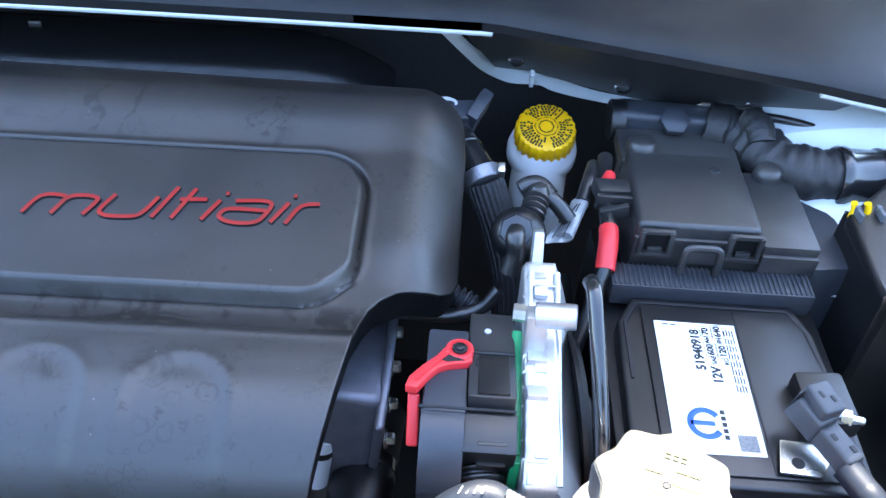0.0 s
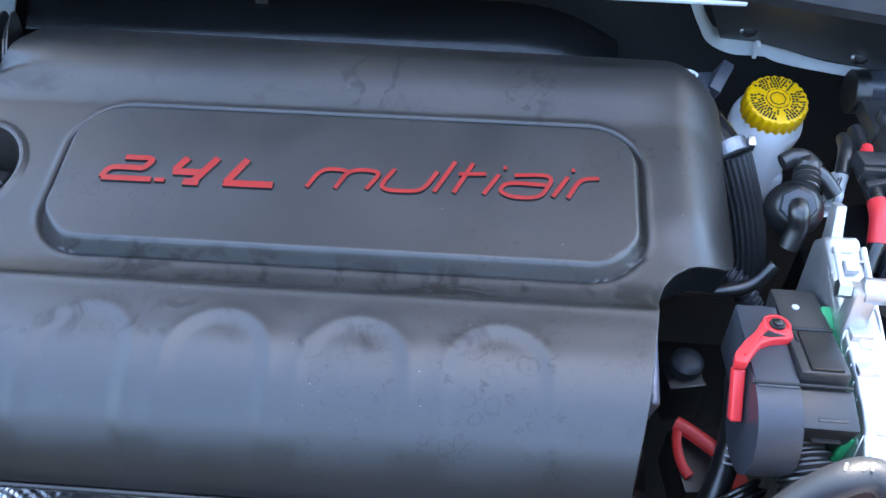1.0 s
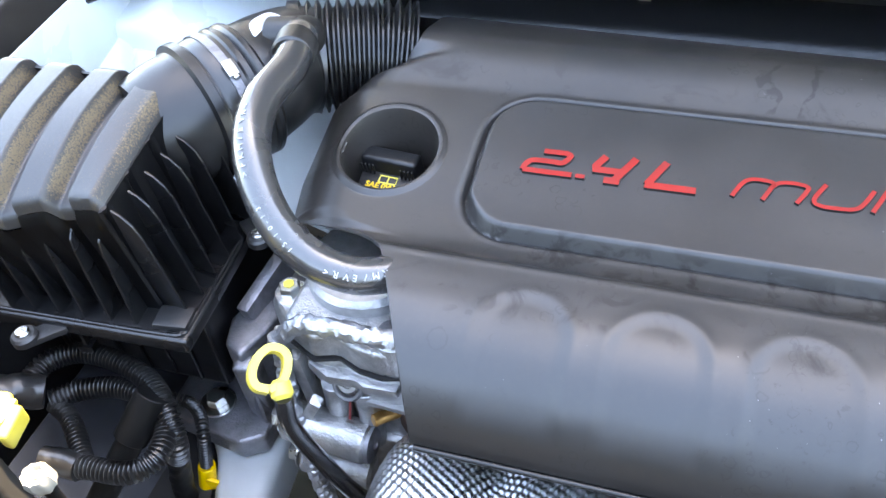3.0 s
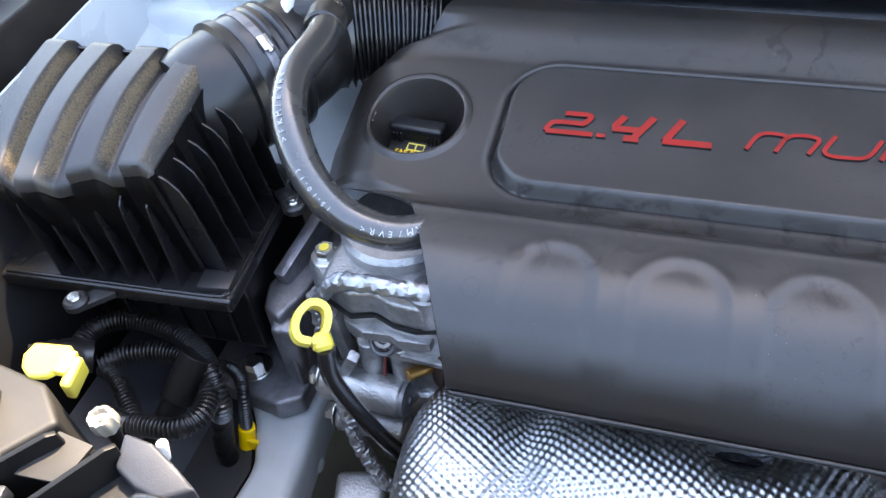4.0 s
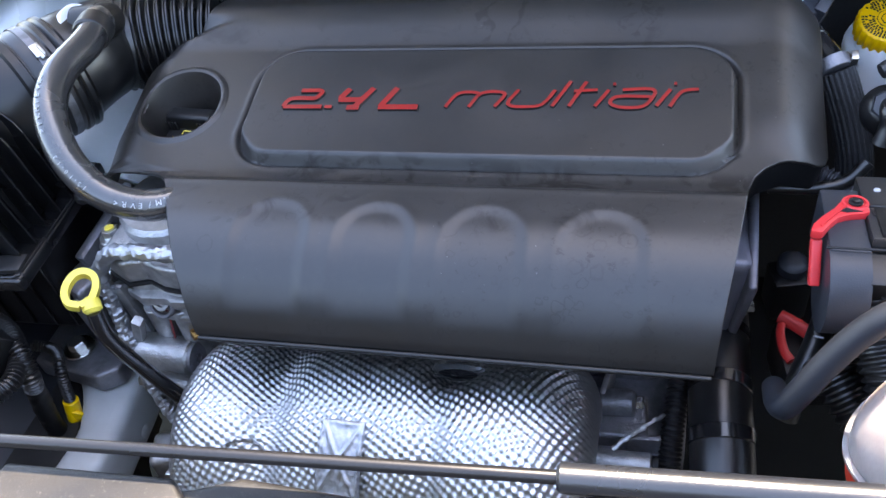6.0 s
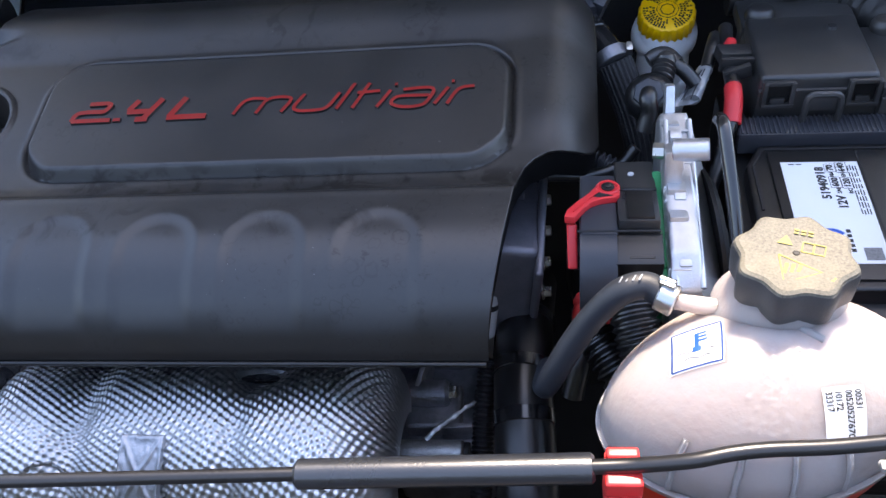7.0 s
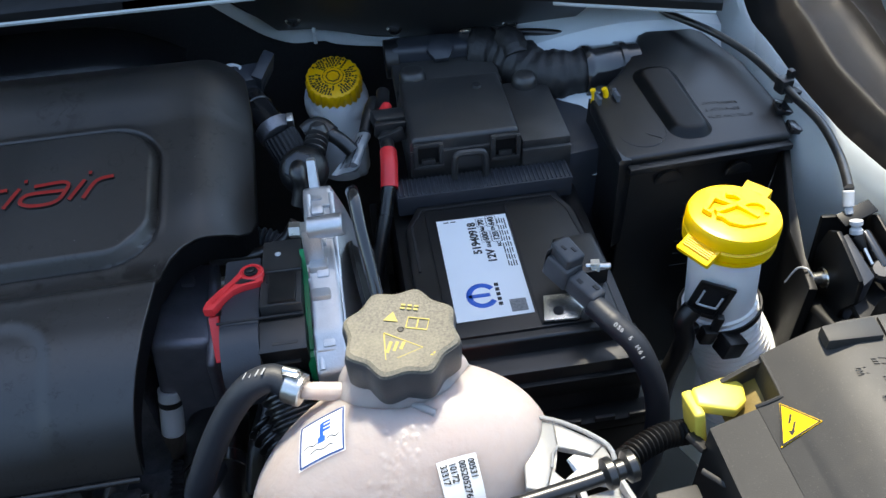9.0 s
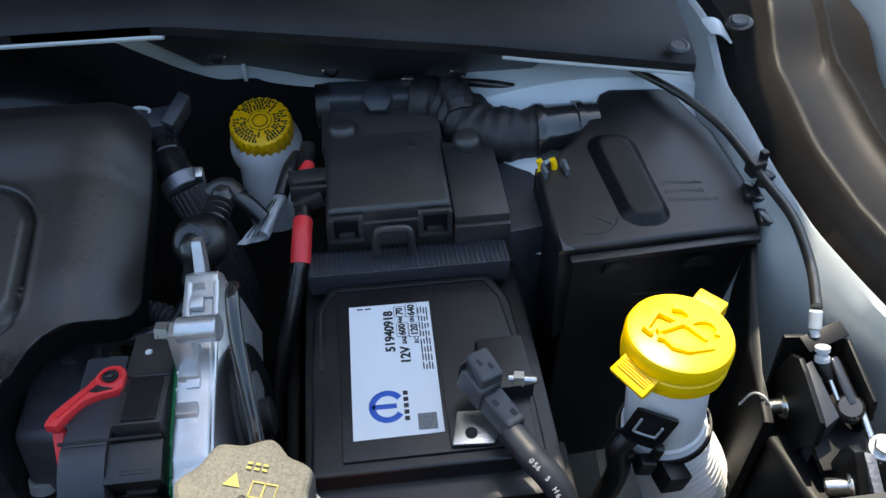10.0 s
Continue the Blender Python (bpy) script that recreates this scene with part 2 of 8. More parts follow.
M_FOILD = mat("dull_foil", (0.42, 0.43, 0.45), 0.46, metal=1.0, var=0.2, scale=200, bump=0.5, bscale=700)
M_FOIL = mat("aluminium_foil", (0.55, 0.56, 0.57), 0.38, metal=1.0, var=0.12, scale=200, bump=0.25, bscale=900, color2=(0.55, 0.55, 0.55), cscale=18, cmix=0.5)
M_PAINT = mat("white_body_paint", (0.60, 0.645, 0.655), 0.3, var=0.05, scale=30, bump=0.03, bscale=300, color2=(0.38, 0.39, 0.38), cscale=7, cmix=0.35, coat=0.3)
M_PAINTG = mat("dull_body_paint", (0.42, 0.45, 0.46), 0.45, var=0.1, scale=30, bump=0.08, bscale=300, color2=(0.24, 0.23, 0.21), cscale=9, cmix=0.5)
M_RED = mat("red_plastic", (0.62, 0.030, 0.028), 0.4, var=0.12, bump=0.08)
M_REDL = mat("red_letters", (0.30, 0.018, 0.014), 0.34, spec=0.35, var=0.15, scale=80, bump=0.1, color2=(0.2, 0.02, 0.015), cscale=40, cmix=0.4)
M_LEVER = mat("coral_red_plastic", (0.70, 0.032, 0.036), 0.42, var=0.1, bump=0.1)
M_YEL = mat("yellow_plastic", (0.93, 0.56, 0.003), 0.38, var=0.06, bump=0.06)
M_YELP = mat("pale_yellow_plastic", (0.76, 0.60, 0.08), 0.42, var=0.06, bump=0.08, color2=(0.6, 0.5, 0.15), cscale=30, cmix=0.4)
M_YELS = mat("brake_cap_yellow", (1.0, 0.50, 0.004), 0.4, var=0.1, bump=0.1, color2=(0.85, 0.42, 0.008), cscale=60, cmix=0.25)
M_SCREW = mat("cream_plastic", (0.34, 0.32, 0.27), 0.45, var=0.15, bump=0.15, color2=(0.2, 0.18, 0.13), cscale=60, cmix=0.6)
M_INK = mat("black_ink", (0.012, 0.012, 0.012), 0.5, bump=0)
M_BLUE = mat("blue_ink", (0.012, 0.09, 0.42), 0.45, bump=0)
M_LABEL = mat("white_label", (0.74, 0.745, 0.75), 0.45, var=0.03, bump=0.05)
M_TANK = mat("translucent_tank", (0.395, 0.338, 0.314), 0.42, var=0.04, scale=20, bump=0.35, bscale=150, sss=1.0, bdist=0.0020, color2=(0.41, 0.325, 0.300), cscale=10, cmix=0.5)
M_MILK = mat("translucent_bracket", (0.22, 0.22, 0.217), 0.32, var=0.05, bump=0.15, sss=0.6)
M_WHITEP = mat("milky_plastic", (0.84, 0.835, 0.82), 0.36, var=0.03, bump=0.12, sss=0.4)
M_COOL = mat("orange_coolant", (0.80, 0.055, 0.025), 0.3, var=0.05, bump=0.05, sss=0.3)
M_CAP = mat("dusty_cap", (0.120, 0.110, 0.086), 0.7, var=0.75, scale=700, bump=0.5, bscale=1100, color2=(0.21, 0.19, 0.14), cscale=30, cmix=0.6)
M_CAPSIDE = mat("grey_cap_side", (0.05, 0.05, 0.052), 0.5, var=0.2, bump=0.3)
M_GREEN = mat("green_seal", (0.01, 0.26, 0.10), 0.42, var=0.1, bump=0.1)
M_CAPINK = mat("faded_cap_print", (0.29, 0.24, 0.05), 0.6, var=0.3, scale=400, bump=0)
M_PRINT = mat("pale_print", (0.45, 0.46, 0.47), 0.5, bump=0)
M_PRINTD = mat("dull_print", (0.26, 0.27, 0.28), 0.5, bump=0)
M_GROUND = mat("asphalt", (0.05, 0.05, 0.05), 0.85, var=0.4, scale=40, bump=0.6, bscale=80, bdist=0.004)
M_ROD = mat("black_painted_rod", (0.010, 0.010, 0.011), 0.30, bump=0.05, spec=0.6)
M_PLUGG = mat("mid_grey_plastic", (0.09, 0.10, 0.115), 0.45, bump=0.15)
M_PURPLE = mat("dark_violet_casting", (0.22, 0.215, 0.25), 0.42, metal=0.5, var=0.3, bump=0.5, bscale=400)

# ---- mesh helpers ----
BASES = {}


def thing(name, at=(0, 0, 0), label="", category="", group="", kind=""):
    """An Empty at the base of a thing; its parts are built in world places."""
    ob = new(name)
    ob.location = at
    ob.empty_display_size = 0.02
    BASES[ob.name] = Vector(at)
    return tagged(ob, label, category, group, kind)


def finish(bm, angle=38):
    bmesh.ops.recalc_face_normals(bm, faces=bm.faces)
    cut = radians(angle)
    for f in bm.faces:
        f.smooth = True
    for e in bm.edges:
        if len(e.link_faces) == 2 and e.calc_face_angle(0) > cut:
            e.smooth = False


def part(name, bm, material, parent=None, label="", angle=38):
    """Links a bmesh as one mesh object, under a thing or a part if one is given."""
    base = BASES[parent.name] if parent else Vector()
    finish(bm, angle)
    if base.length:
        bm.transform(Matrix.Translation(-base))
    me = bpy.data.meshes.new(name)
    bm.to_mesh(me)
    bm.free()
    me.materials.append(material)
    ob = new(name, me)
    ob.parent = parent
    BASES[ob.name] = base
    return tagged(ob, label)


def solo(name, bm, material, label, category, kind="", group="", angle=38):
    ob = part(name, bm, material, None, "", angle)
    return tagged(ob, label, category, group, kind)


def join(*bms):
    out = bms[0]
    for b in bms[1:]:
        me = bpy.data.meshes.new("tmp")
        b.to_mesh(me)
        b.free()
        out.from_mesh(me)
        bpy.data.meshes.remove(me)
    return out


def turn(rot):
    return Euler([radians(a) for a in rot]).to_matrix().to_4x4()


def box(size, at, rot=(0, 0, 0), bevel=0.002, seg=2, top=(1, 1), shift=(0, 0)):
    """A box of that size centred at a place; top scales and shifts its upper face."""
    bm = bmesh.new()
    bmesh.ops.create_cube(bm, size=1)
    for v in bm.verts:
        if v.co.z > 0:
            v.co.x = v.co.x * top[0] + shift[0]
            v.co.y = v.co.y * top[1] + shift[1]
        v.co = Vector((v.co.x * size[0], v.co.y * size[1], v.co.z * size[2]))
    if bevel:
        bmesh.ops.bevel(bm, geom=list(bm.edges), offset=min(bevel, 0.45 * min(size)), segments=seg, affect="EDGES", profile=0.6)
    bm.transform(Matrix.Translation(at) @ turn(rot))
    return bm


def lathe(profile, at=(0, 0, 0), axis=(0, 0, 1), seg=40, shape=None, close=True):
    """Turns (radius, height) pairs round an axis. shape(angle, height) scales the radius."""
    bm = bmesh.new()
    rings = []
    for r, h in profile:
        ring = []
        for i in range(seg):
            a = 2 * math.pi * i / seg
            k = shape(a, h) if shape else 1.0
            ring.append(bm.verts.new((r * k * math.cos(a), r * k * math.sin(a), h)))
        rings.append(ring)
    for a, b in zip(rings, rings[1:]):
        for i in range(seg):
            j = (i + 1) % seg
            bm.faces.new((a[i], a[j], b[j], b[i]))
    if close:
        bm.faces.new(rings[0][::-1])
        bm.faces.new(rings[-1])
    q = Vector(axis).normalized().to_track_quat("Z", "Y").to_matrix().to_4x4()
    bm.transform(Matrix.Translation(at) @ q)
    return bm


def rod(a, b, r, seg=20, r2=None, bevel=0.0008):
    a, b = Vector(a), Vector(b)
    h = (b - a).length
    r2 = r if r2 is None else r2
    e = min(bevel, r * 0.4, r2 * 0.4)
    return lathe([(r - e, 0), (r, e), (r2, h - e), (r2 - e, h)], a, b - a, seg)


def bolt(at, axis=(0, 0, 1), r=0.007, h=0.006, flange=1.5):
    """A hex bolt head on a round flange."""
    head = lathe([(r * 1.0, 0), (r * 1.0, h * 0.85), (r * 0.86, h)], Vector(at) + Vector(axis).normalized() * 0.0015, axis, 6)
    wash = lathe([(r * flange, 0), (r * flange, 0.0012), (r * flange - 0.0008, 0.002)], at, axis, 24)
    return join(head, wash)


def smooth_path(pts, n=12):
    """Catmull-Rom through the points."""
    p = [Vector(q) for q in pts]
    if len(p) == 2:
        return [p[0].lerp(p[1], i / n) for i in range(n + 1)]
    p = [2 * p[0] - p[1]] + p + [2 * p[-1] - p[-2]]
    out = []
    for i in range(1, len(p) - 2):
        a, b, c, d = p[i - 1:i + 3]
        for k in range(n):
            t = k / n
            out.append(0.5 * (2 * b + (c - a) * t + (2 * a - 5 * b + 4 * c - d) * t * t + (3 * b - a - 3 * c + d) * t ** 3))
    out.append(p[-2])
    return out


def tube(pts, r, seg=16, n=12, step=None, ribs=None, flat=1.0, rfun=None):
    """A hose along a smooth path. ribs=(pitch, depth) corrugates it."""
    path = smooth_path(pts, n)
    length = sum((b - a).length for a, b in zip(path, path[1:]))
    if ribs:
        step = ribs[0] / 6
    if step:
        acc, dense = 0.0, [path[0]]
        for a, b in zip(path, path[1:]):
            d = (b - a).length
            while acc + d >= step:
                t = (step - acc) / d
                a = a.lerp(b, t)
                dense.append(a)
                d = (b - a).length
                acc = 0.0
            acc += d
        path = dense
    bm = bmesh.new()
    rings = []
    tan = (path[1] - path[0]).normalized()
    side = tan.orthogonal().normalized()
    for i, c in enumerate(path):
        nt = (path[min(i + 1, len(path) - 1)] - path[max(i - 1, 0)]).normalized()
        side = (side - nt * side.dot(nt)).normalized()
        up = nt.cross(side)
        rad = r
        if rfun:
            rad = r * rfun(i / (len(path) - 1))
        if ribs:
            ph = (i % 6) / 6
            rad += ribs[1] * (0.5 if ph < 0.1 or 0.45 < ph < 0.55 else (1 if ph < 0.45 else 0)) - ribs[1] * 0.5
        rings.append([bm.verts.new(c + side * math.cos(2 * math.pi * k / seg) * rad + up * math.sin(2 * math.pi * k / seg) * rad * flat) for k in range(seg)])
    for a, b in zip(rings, rings[1:]):
        for i in range(seg):
            j = (i + 1) % seg
            bm.faces.new((a[i], a[j], b[j], b[i]))
    bm.faces.new(rings[0][::-1])
    bm.faces.new(rings[-1])
    return bm


def prism(poly, z0, z1, bevel=0.002, seg=2, slope=0.0):
    """An upright slab over a plan polygon. z1 may be a function of (x, y)."""
    bm = bmesh.new()
    lo = [bm.verts.new((x, y, z0)) for x, y in poly]
    hi = [bm.verts.new((x, y, z1(x, y) if callable(z1) else z1)) for x, y in poly]
    bm.faces.new(lo[::-1])
    bm.faces.new(hi)
    for i in range(len(poly)):
        j = (i + 1) % len(poly)
        bm.faces.new((lo[i], lo[j], hi[j], hi[i]))
    if bevel:
        bmesh.ops.recalc_face_normals(bm, faces=bm.faces)
        bmesh.ops.bevel(bm, geom=list(bm.edges), offset=bevel, segments=seg, affect="EDGES", profile=0.6)
    return bm


def placed(bm, m):
    bm.transform(m)
    return bm


def frame_of(o, xdir, ydir):
    """A matrix with that origin, x along xdir and z normal to the plane of xdir and ydir."""
    x = Vector(xdir).normalized()
    z = x.cross(Vector(ydir)).normalized()
    y = z.cross(x)
    m = Matrix((x, y, z)).transposed().to_4x4()
    m.translation = o
    return m


def patch(c00, c10, c01, c11, nu, nv, height=None, thick=0.003, stain=None):
    """A sheet between four corners, raised along its normal by height(u, v), with a thickness."""
    a, b, c, d = (Vector(q) for q in (c00, c10, c01, c11))
    nor = (b - a).cross(c - a).normalized()
    bm = bmesh.new()
    lay = bm.verts.layers.float.new("dust") if stain else None
    g = []
    for j in range(nv + 1):
        v = j / nv
        row = []
        for i in range(nu + 1):
            u = i / nu
            p = a.lerp(b, u).lerp(c.lerp(d, u), v)
            row.append(bm.verts.new(p + nor * (height(u, v) if height else 0)))
            if stain:
                row[-1][lay] = stain(u, v)
        g.append(row)
    for j in range(nv):
        for i in range(nu):
            bm.faces.new((g[j][i], g[j][i + 1], g[j + 1][i + 1], g[j + 1][i]))
    if thick:
        bmesh.ops.recalc_face_normals(bm, faces=bm.faces)
        geom = bmesh.ops.solidify(bm, geom=list(bm.faces), thickness=thick)
    return bm


def ribbon(path, w, h, m, closed=False, n=6, smooth=True):
    """A raised flat stroke of width w and height h along plan points, placed by the matrix m."""
    p = [Vector((x, y, 0)) for x, y in path]
    if smooth and len(p) > 2:
        p = [Vector(q) for q in smooth_path(p, n)]
    bm = bmesh.new()
    lo_l, lo_r, hi_l, hi_r = [], [], [], []
    for i, c in enumerate(p):
        t = (p[min(i + 1, len(p) - 1)] - p[max(i - 1, 0)]).normalized()
        s = Vector((-t.y, t.x, 0)) * w / 2
        lo_l.append(bm.verts.new(c + s))
        lo_r.append(bm.verts.new(c - s))
        hi_l.append(bm.verts.new(c + s * 0.86 + Vector((0, 0, h))))
        hi_r.append(bm.verts.new(c - s * 0.86 + Vector((0, 0, h))))
    for i in range(len(p) - 1):
        bm.faces.new((hi_l[i], hi_r[i], hi_r[i + 1], hi_l[i + 1]))
        bm.faces.new((lo_l[i], hi_l[i], hi_l[i + 1], lo_l[i + 1]))
        bm.faces.new((hi_r[i], lo_r[i], lo_r[i + 1], hi_r[i + 1]))
    bm.faces.new((lo_l[0], lo_r[0], hi_r[0], hi_l[0]))
    bm.faces.new((lo_l[-1], hi_l[-1], hi_r[-1], lo_r[-1]))
    bm.transform(m)
    return bm


def plate(poly, h, m, bevel=0.0):
    """A flat plate over a polygon in its own plane, h thick, placed by the matrix m."""
    bm = prism(poly, 0, h, bevel)
    bm.transform(m)
    return bm


def write_text(name, body, size, m, material, parent, depth=0.0002, shear=0.0, align="CENTER", bold=0.0):
    """Words in the built-in font, as a thin mesh."""
    cu = bpy.data.curves.new("tmp_text", "FONT")
    cu.body, cu.size, cu.extrude, cu.shear = body, size, depth, shear
    cu.offset = bold
    cu.align_x = align
    cu.align_y = "CENTER"
    cu.resolution_u = 3
    tmp = bpy.data.objects.new("tmp_text", cu)
    scene.collection.objects.link(tmp)
    me = bpy.data.meshes.new_from_object(tmp.evaluated_get(bpy.context.evaluated_depsgraph_get()))
    bpy.data.objects.remove(tmp)
    bpy.data.curves.remove(cu)
    bm = bmesh.new()
    bm.from_mesh(me)
    bpy.data.meshes.remove(me)
    bm.transform(m)
    return part(name, bm, material, parent)


def crumple(bm, amp, seed, freq=170):
    """Dents a mesh at random."""
    for v in bm.verts:
        v.co += noise.noise_vector(v.co * freq + Vector((seed, 0, 0))) * amp
    return bm


def smoothstep(a, b, x):
    t = np.clip((x - a) / (b - a), 0, 1)
    return t * t * (3 - 2 * t)


# ---- setting: ground and the car's body round the bay ----
solo("ground", box((600, 600, 0.1), (0, 0, -0.05), bevel=0), M_GROUND, "grey asphalt ground under the car", "ground", "structure")
solo("bay_floor", box((1.5, 1.5, 0.02), (-0.25, 0.35, 0.42), bevel=0.004), M_DEEP, "black plastic undertray below the engine", "undertray", "structure")
solo("wall_firewall", box((1.6, 0.03, 0.76), (-0.25, 0.84, 0.75), bevel=0.01), M_FELT, "black insulated bulkhead behind the engine", "bulkhead", "structure")
solo("wall_front", box((1.25, 0.03, 0.42), (-0.25, 0.0, 0.64), bevel=0.01), M_DEEP, "black radiator shroud closing the front of the bay", "shroud", "structure")

# cowl: a ridged black trim that rises towards the windscreen
def cowl_edge(x):
    """Front edge of the cowl: (y, z)."""
    y = 0.650 - 0.115 * max(0.0, min(x, 0.31) - 0.02) - 0.02 * max(0.0, x - 0.31) - 0.03 * min(0.0, x + 0.1) ** 2
    z = 1.090 - 0.075 * max(0.0, x - 0.02) - 0.085 * max(0.0, x - 0.30) - 0.02 * max(0.0, -x - 0.6)
    return y, z


def build_cowl():
    bm = bmesh.new()
    xs = [-1.0 + 1.47 * i / 80 for i in range(81)]
    prof = [(0.0, -0.008), (0.0, 0.0), (0.004, 0.004), (0.03, 0.012), (0.12, 0.036), (0.2, 0.05), (0.34, 0.085), (0.5, 0.13)]
    rows = []
    for dy, dz in prof:
        rows.append([bm.verts.new((x, cowl_edge(x)[0] + dy, cowl_edge(x)[1] + dz + 0.002 * math.sin(40 * dy))) for x in xs])
    for a, b in zip(rows, rows[1:]):
        for i in range(80):
            bm.faces.new((a[i], a[i + 1], b[i + 1], b[i]))
    bmesh.ops.solidify(bm, geom=list(bm.faces), thickness=0.003)
    return bm


cowl = thing("windscreen_cowl", (0, 0.7, 1.05), "black plastic cowl trim along the foot of the windscreen", "cowl")
part("panel", build_cowl(), M_COWL, cowl)
for cx, cy, cz in ((0.4515, 0.616, 1.0585),):
    part("clip", lathe([(0.0095, 0), (0.0095, 0.002), (0.007, 0.0035), (0.006, 0.0025), (0.003, 0.0025)], (cx, cy, cz), (0, -0.2, 1), 24), M_GREYP, cowl, "grey push clip")

# light seal strip and painted flange under the cowl's edge
strip = [(x, cowl_edge(x)[0] + 0.003, cowl_edge(x)[1] - 0.010) for x in [-0.95 + 0.97 * i / 12 for i in range(13)]]
solo("seal_strip", tube(strip, 0.0035, 8, 4), M_PAINT, "pale painted lip under the edge of the cowl", "lip", "structure")
strip = [(x, cowl_edge(x)[0] + 0.003, cowl_edge(x)[1] - 0.0105) for x in [0.30 + 0.165 * i / 5 for i in range(6)]]
solo("lip_end", tube(strip, 0.0028, 8, 4), M_PAINT, "pale painted lip under the end of the cowl", "lip", "structure")

# black closing panel behind the reservoir, with push clips, and the painted flange below it
def below_cowl():
    bm = bmesh.new()
    top = [(x, cowl_edge(x)[0] + 0.012, cowl_edge(x)[1] - 0.004) for x in (-0.012, 0.07, 0.15, 0.22, 0.30, 0.345)]
    low = [(0.028, 0.735, 1.004), (0.065, 0.742, 0.998), (0.12, 0.728, 0.992), (0.18, 0.712, 0.990), (0.30, 0.690, 0.996), (0.335, 0.665, 1.02)]
    a = [bm.verts.new(p) for p in top]
    b = [bm.verts.new(p) for p in low]
    for i in range(len(a) - 1):
        bm.faces.new((a[i], a[i + 1], b[i + 1], b[i]))
    bmesh.ops.subdivide_edges(bm, edges=list(bm.edges), cuts=3, use_grid_fill=True)
    bmesh.ops.solidify(bm, geom=list(bm.faces), thickness=0.004)
    return bm


closing = thing("cowl_closing_panel", (0.2, 0.7, 1.0), "black plastic closing panel below the cowl with push clips", "panel")
part("panel", below_cowl(), M_COWL, closing)
for cx, cy, cz in ((0.047, 0.715, 1.022), (0.151, 0.703, 1.006), (0.27, 0.678, 1.012)):
    part("clip", lathe([(0.0085, 0), (0.0085, 0.002), (0.006, 0.004), (0.0035, 0.003)], (cx, cy, cz), (0, -0.75, 0.65), 20), M_GLOSS, closing)


def flange():
    """Flat pressed edge: narrow beside the panel, broad at the corner, narrow again below the panel."""
    pts = [(-0.022, 0.66, 1.078), (0.0, 0.70, 1.035), (0.020, 0.732, 1.003), (0.045, 0.740, 0.991), (0.075, 0.740, 0.990), (0.092, 0.733, 0.984), (0.13, 0.720, 0.982), (0.175, 0.706, 0.984), (0.19, 0.70, 0.986)]
    wide = [0.0055, 0.006, 0.008, 0.0105, 0.0105, 0.007, 0.005, 0.005, 0.004]
    path = smooth_path(pts, 5)
    bm = bmesh.new()
    rows = []
    for i, p in enumerate(path):
        q = path[min(i + 1, len(path) - 1)] - path[max(i - 1, 0)]
        side = q.cross(Vector((0, 0.83, -0.55))).normalized()
        w = float(np.interp(i / (len(path) - 1), [k / (len(wide) - 1) for k in range(len(wide))], wide))
        rows.append([bm.verts.new(p + side * w * k + Vector((0, 0.0015, 0)) * abs(k)) for k in (-1, -0.35, 0.35, 1)])
    for a, b in zip(rows, rows[1:]):
        for k in range(3):
            bm.faces.new((a[k], a[k + 1], b[k + 1], b[k]))
    bmesh.ops.solidify(bm, geom=list(bm.faces), thickness=0.0025)
    return bm


solo("bulkhead_flange", flange(), M_PAINT, "pale painted flange of the bulkhead edge", "flange", "structure")
solo("flange_tab", box((0.004, 0.012, 0.018), (0.066, 0.736, 0.990), (20, 0, 0), 0.001), M_PAINT, "small pale tab on the bulkhead flange", "tab", "structure")

# smooth black cover behind the engine, with a rounded end
def rear_cover():
    bm = bmesh.new()
    rows = []
    for j in range(25):
        v = j / 24
        row = []
        for i in range(91):
            x = -0.66 + 0.59 * i / 90
            end = max(0.0, (x + 0.185) / 0.105)
            row.append(bm.verts.new((x, 0.686 + 0.045 * v - 0.020 * (x + 0.3), 1.031 + 0.012 * (x + 0.15) * (x < -0.15) - 0.030 * (1 - v) ** 1.6 - 0.030 * end ** 2.2)))
        rows.append(row)
    for a, b in zip(rows, rows[1:]):
        for i in range(90):
            bm.faces.new((a[i], a[i + 1], b[i + 1], b[i]))
    bmesh.ops.solidify(bm, geom=list(bm.faces), thickness=0.004)
    return bm


rear = thing("rear_engine_shield", (-0.3, 0.72, 0.98), "smooth black plastic shield behind the engine cover", "shield")
part("panel", rear_cover(), M_GLOSS, rear, angle=40)
part("clip", box((0.012, 0.003, 0.006), (-0.42, 0.716, 1.026), (0, 0, 2), 0.001), M_STEEL, rear, "bright clip")
for x in (-0.55, -0.30, -0.15):
    part("foot", box((0.02, 0.02, 0.13), (x, 0.735, 0.955), (0, 0, 0), 0.003), M_DEEP, rear)

# inner wings: painted, with strut towers behind
def edge_right(y):
    """Outer edge of the inner wing: (x, z)."""
    return 0.499 + 0.26 * max(0.0, 0.43 - y) ** 1.1 + 0.002 * math.sin(y * 21), 1.013 + 0.008 * float(smoothstep(0.40, 0.55, y)) + 0.026 * float(smoothstep(0.60, 0.68, y)) + 0.0012 * math.sin(y * 47)


def wing_right():
    bm = bmesh.new()
    ys = [0.05 + 0.70 * i / 60 for i in range(61)]
    rows = []
    for dx, dz in ((-0.06, -0.45), (-0.034, -0.20), (-0.026, -0.10), (-0.020, -0.045), (-0.013, -0.016), (-0.004, -0.002), (0.0, 0.0), (0.003, -0.001), (0.003, -0.03)):
        row = []
        for y in ys:
            x, z = edge_right(y)
            k = 1 + 0.35 * math.sin(y * 16)
            row.append(bm.verts.new((x + dx * (k if dx < -0.005 else 1), y, z + dz)))
        rows.append(row)
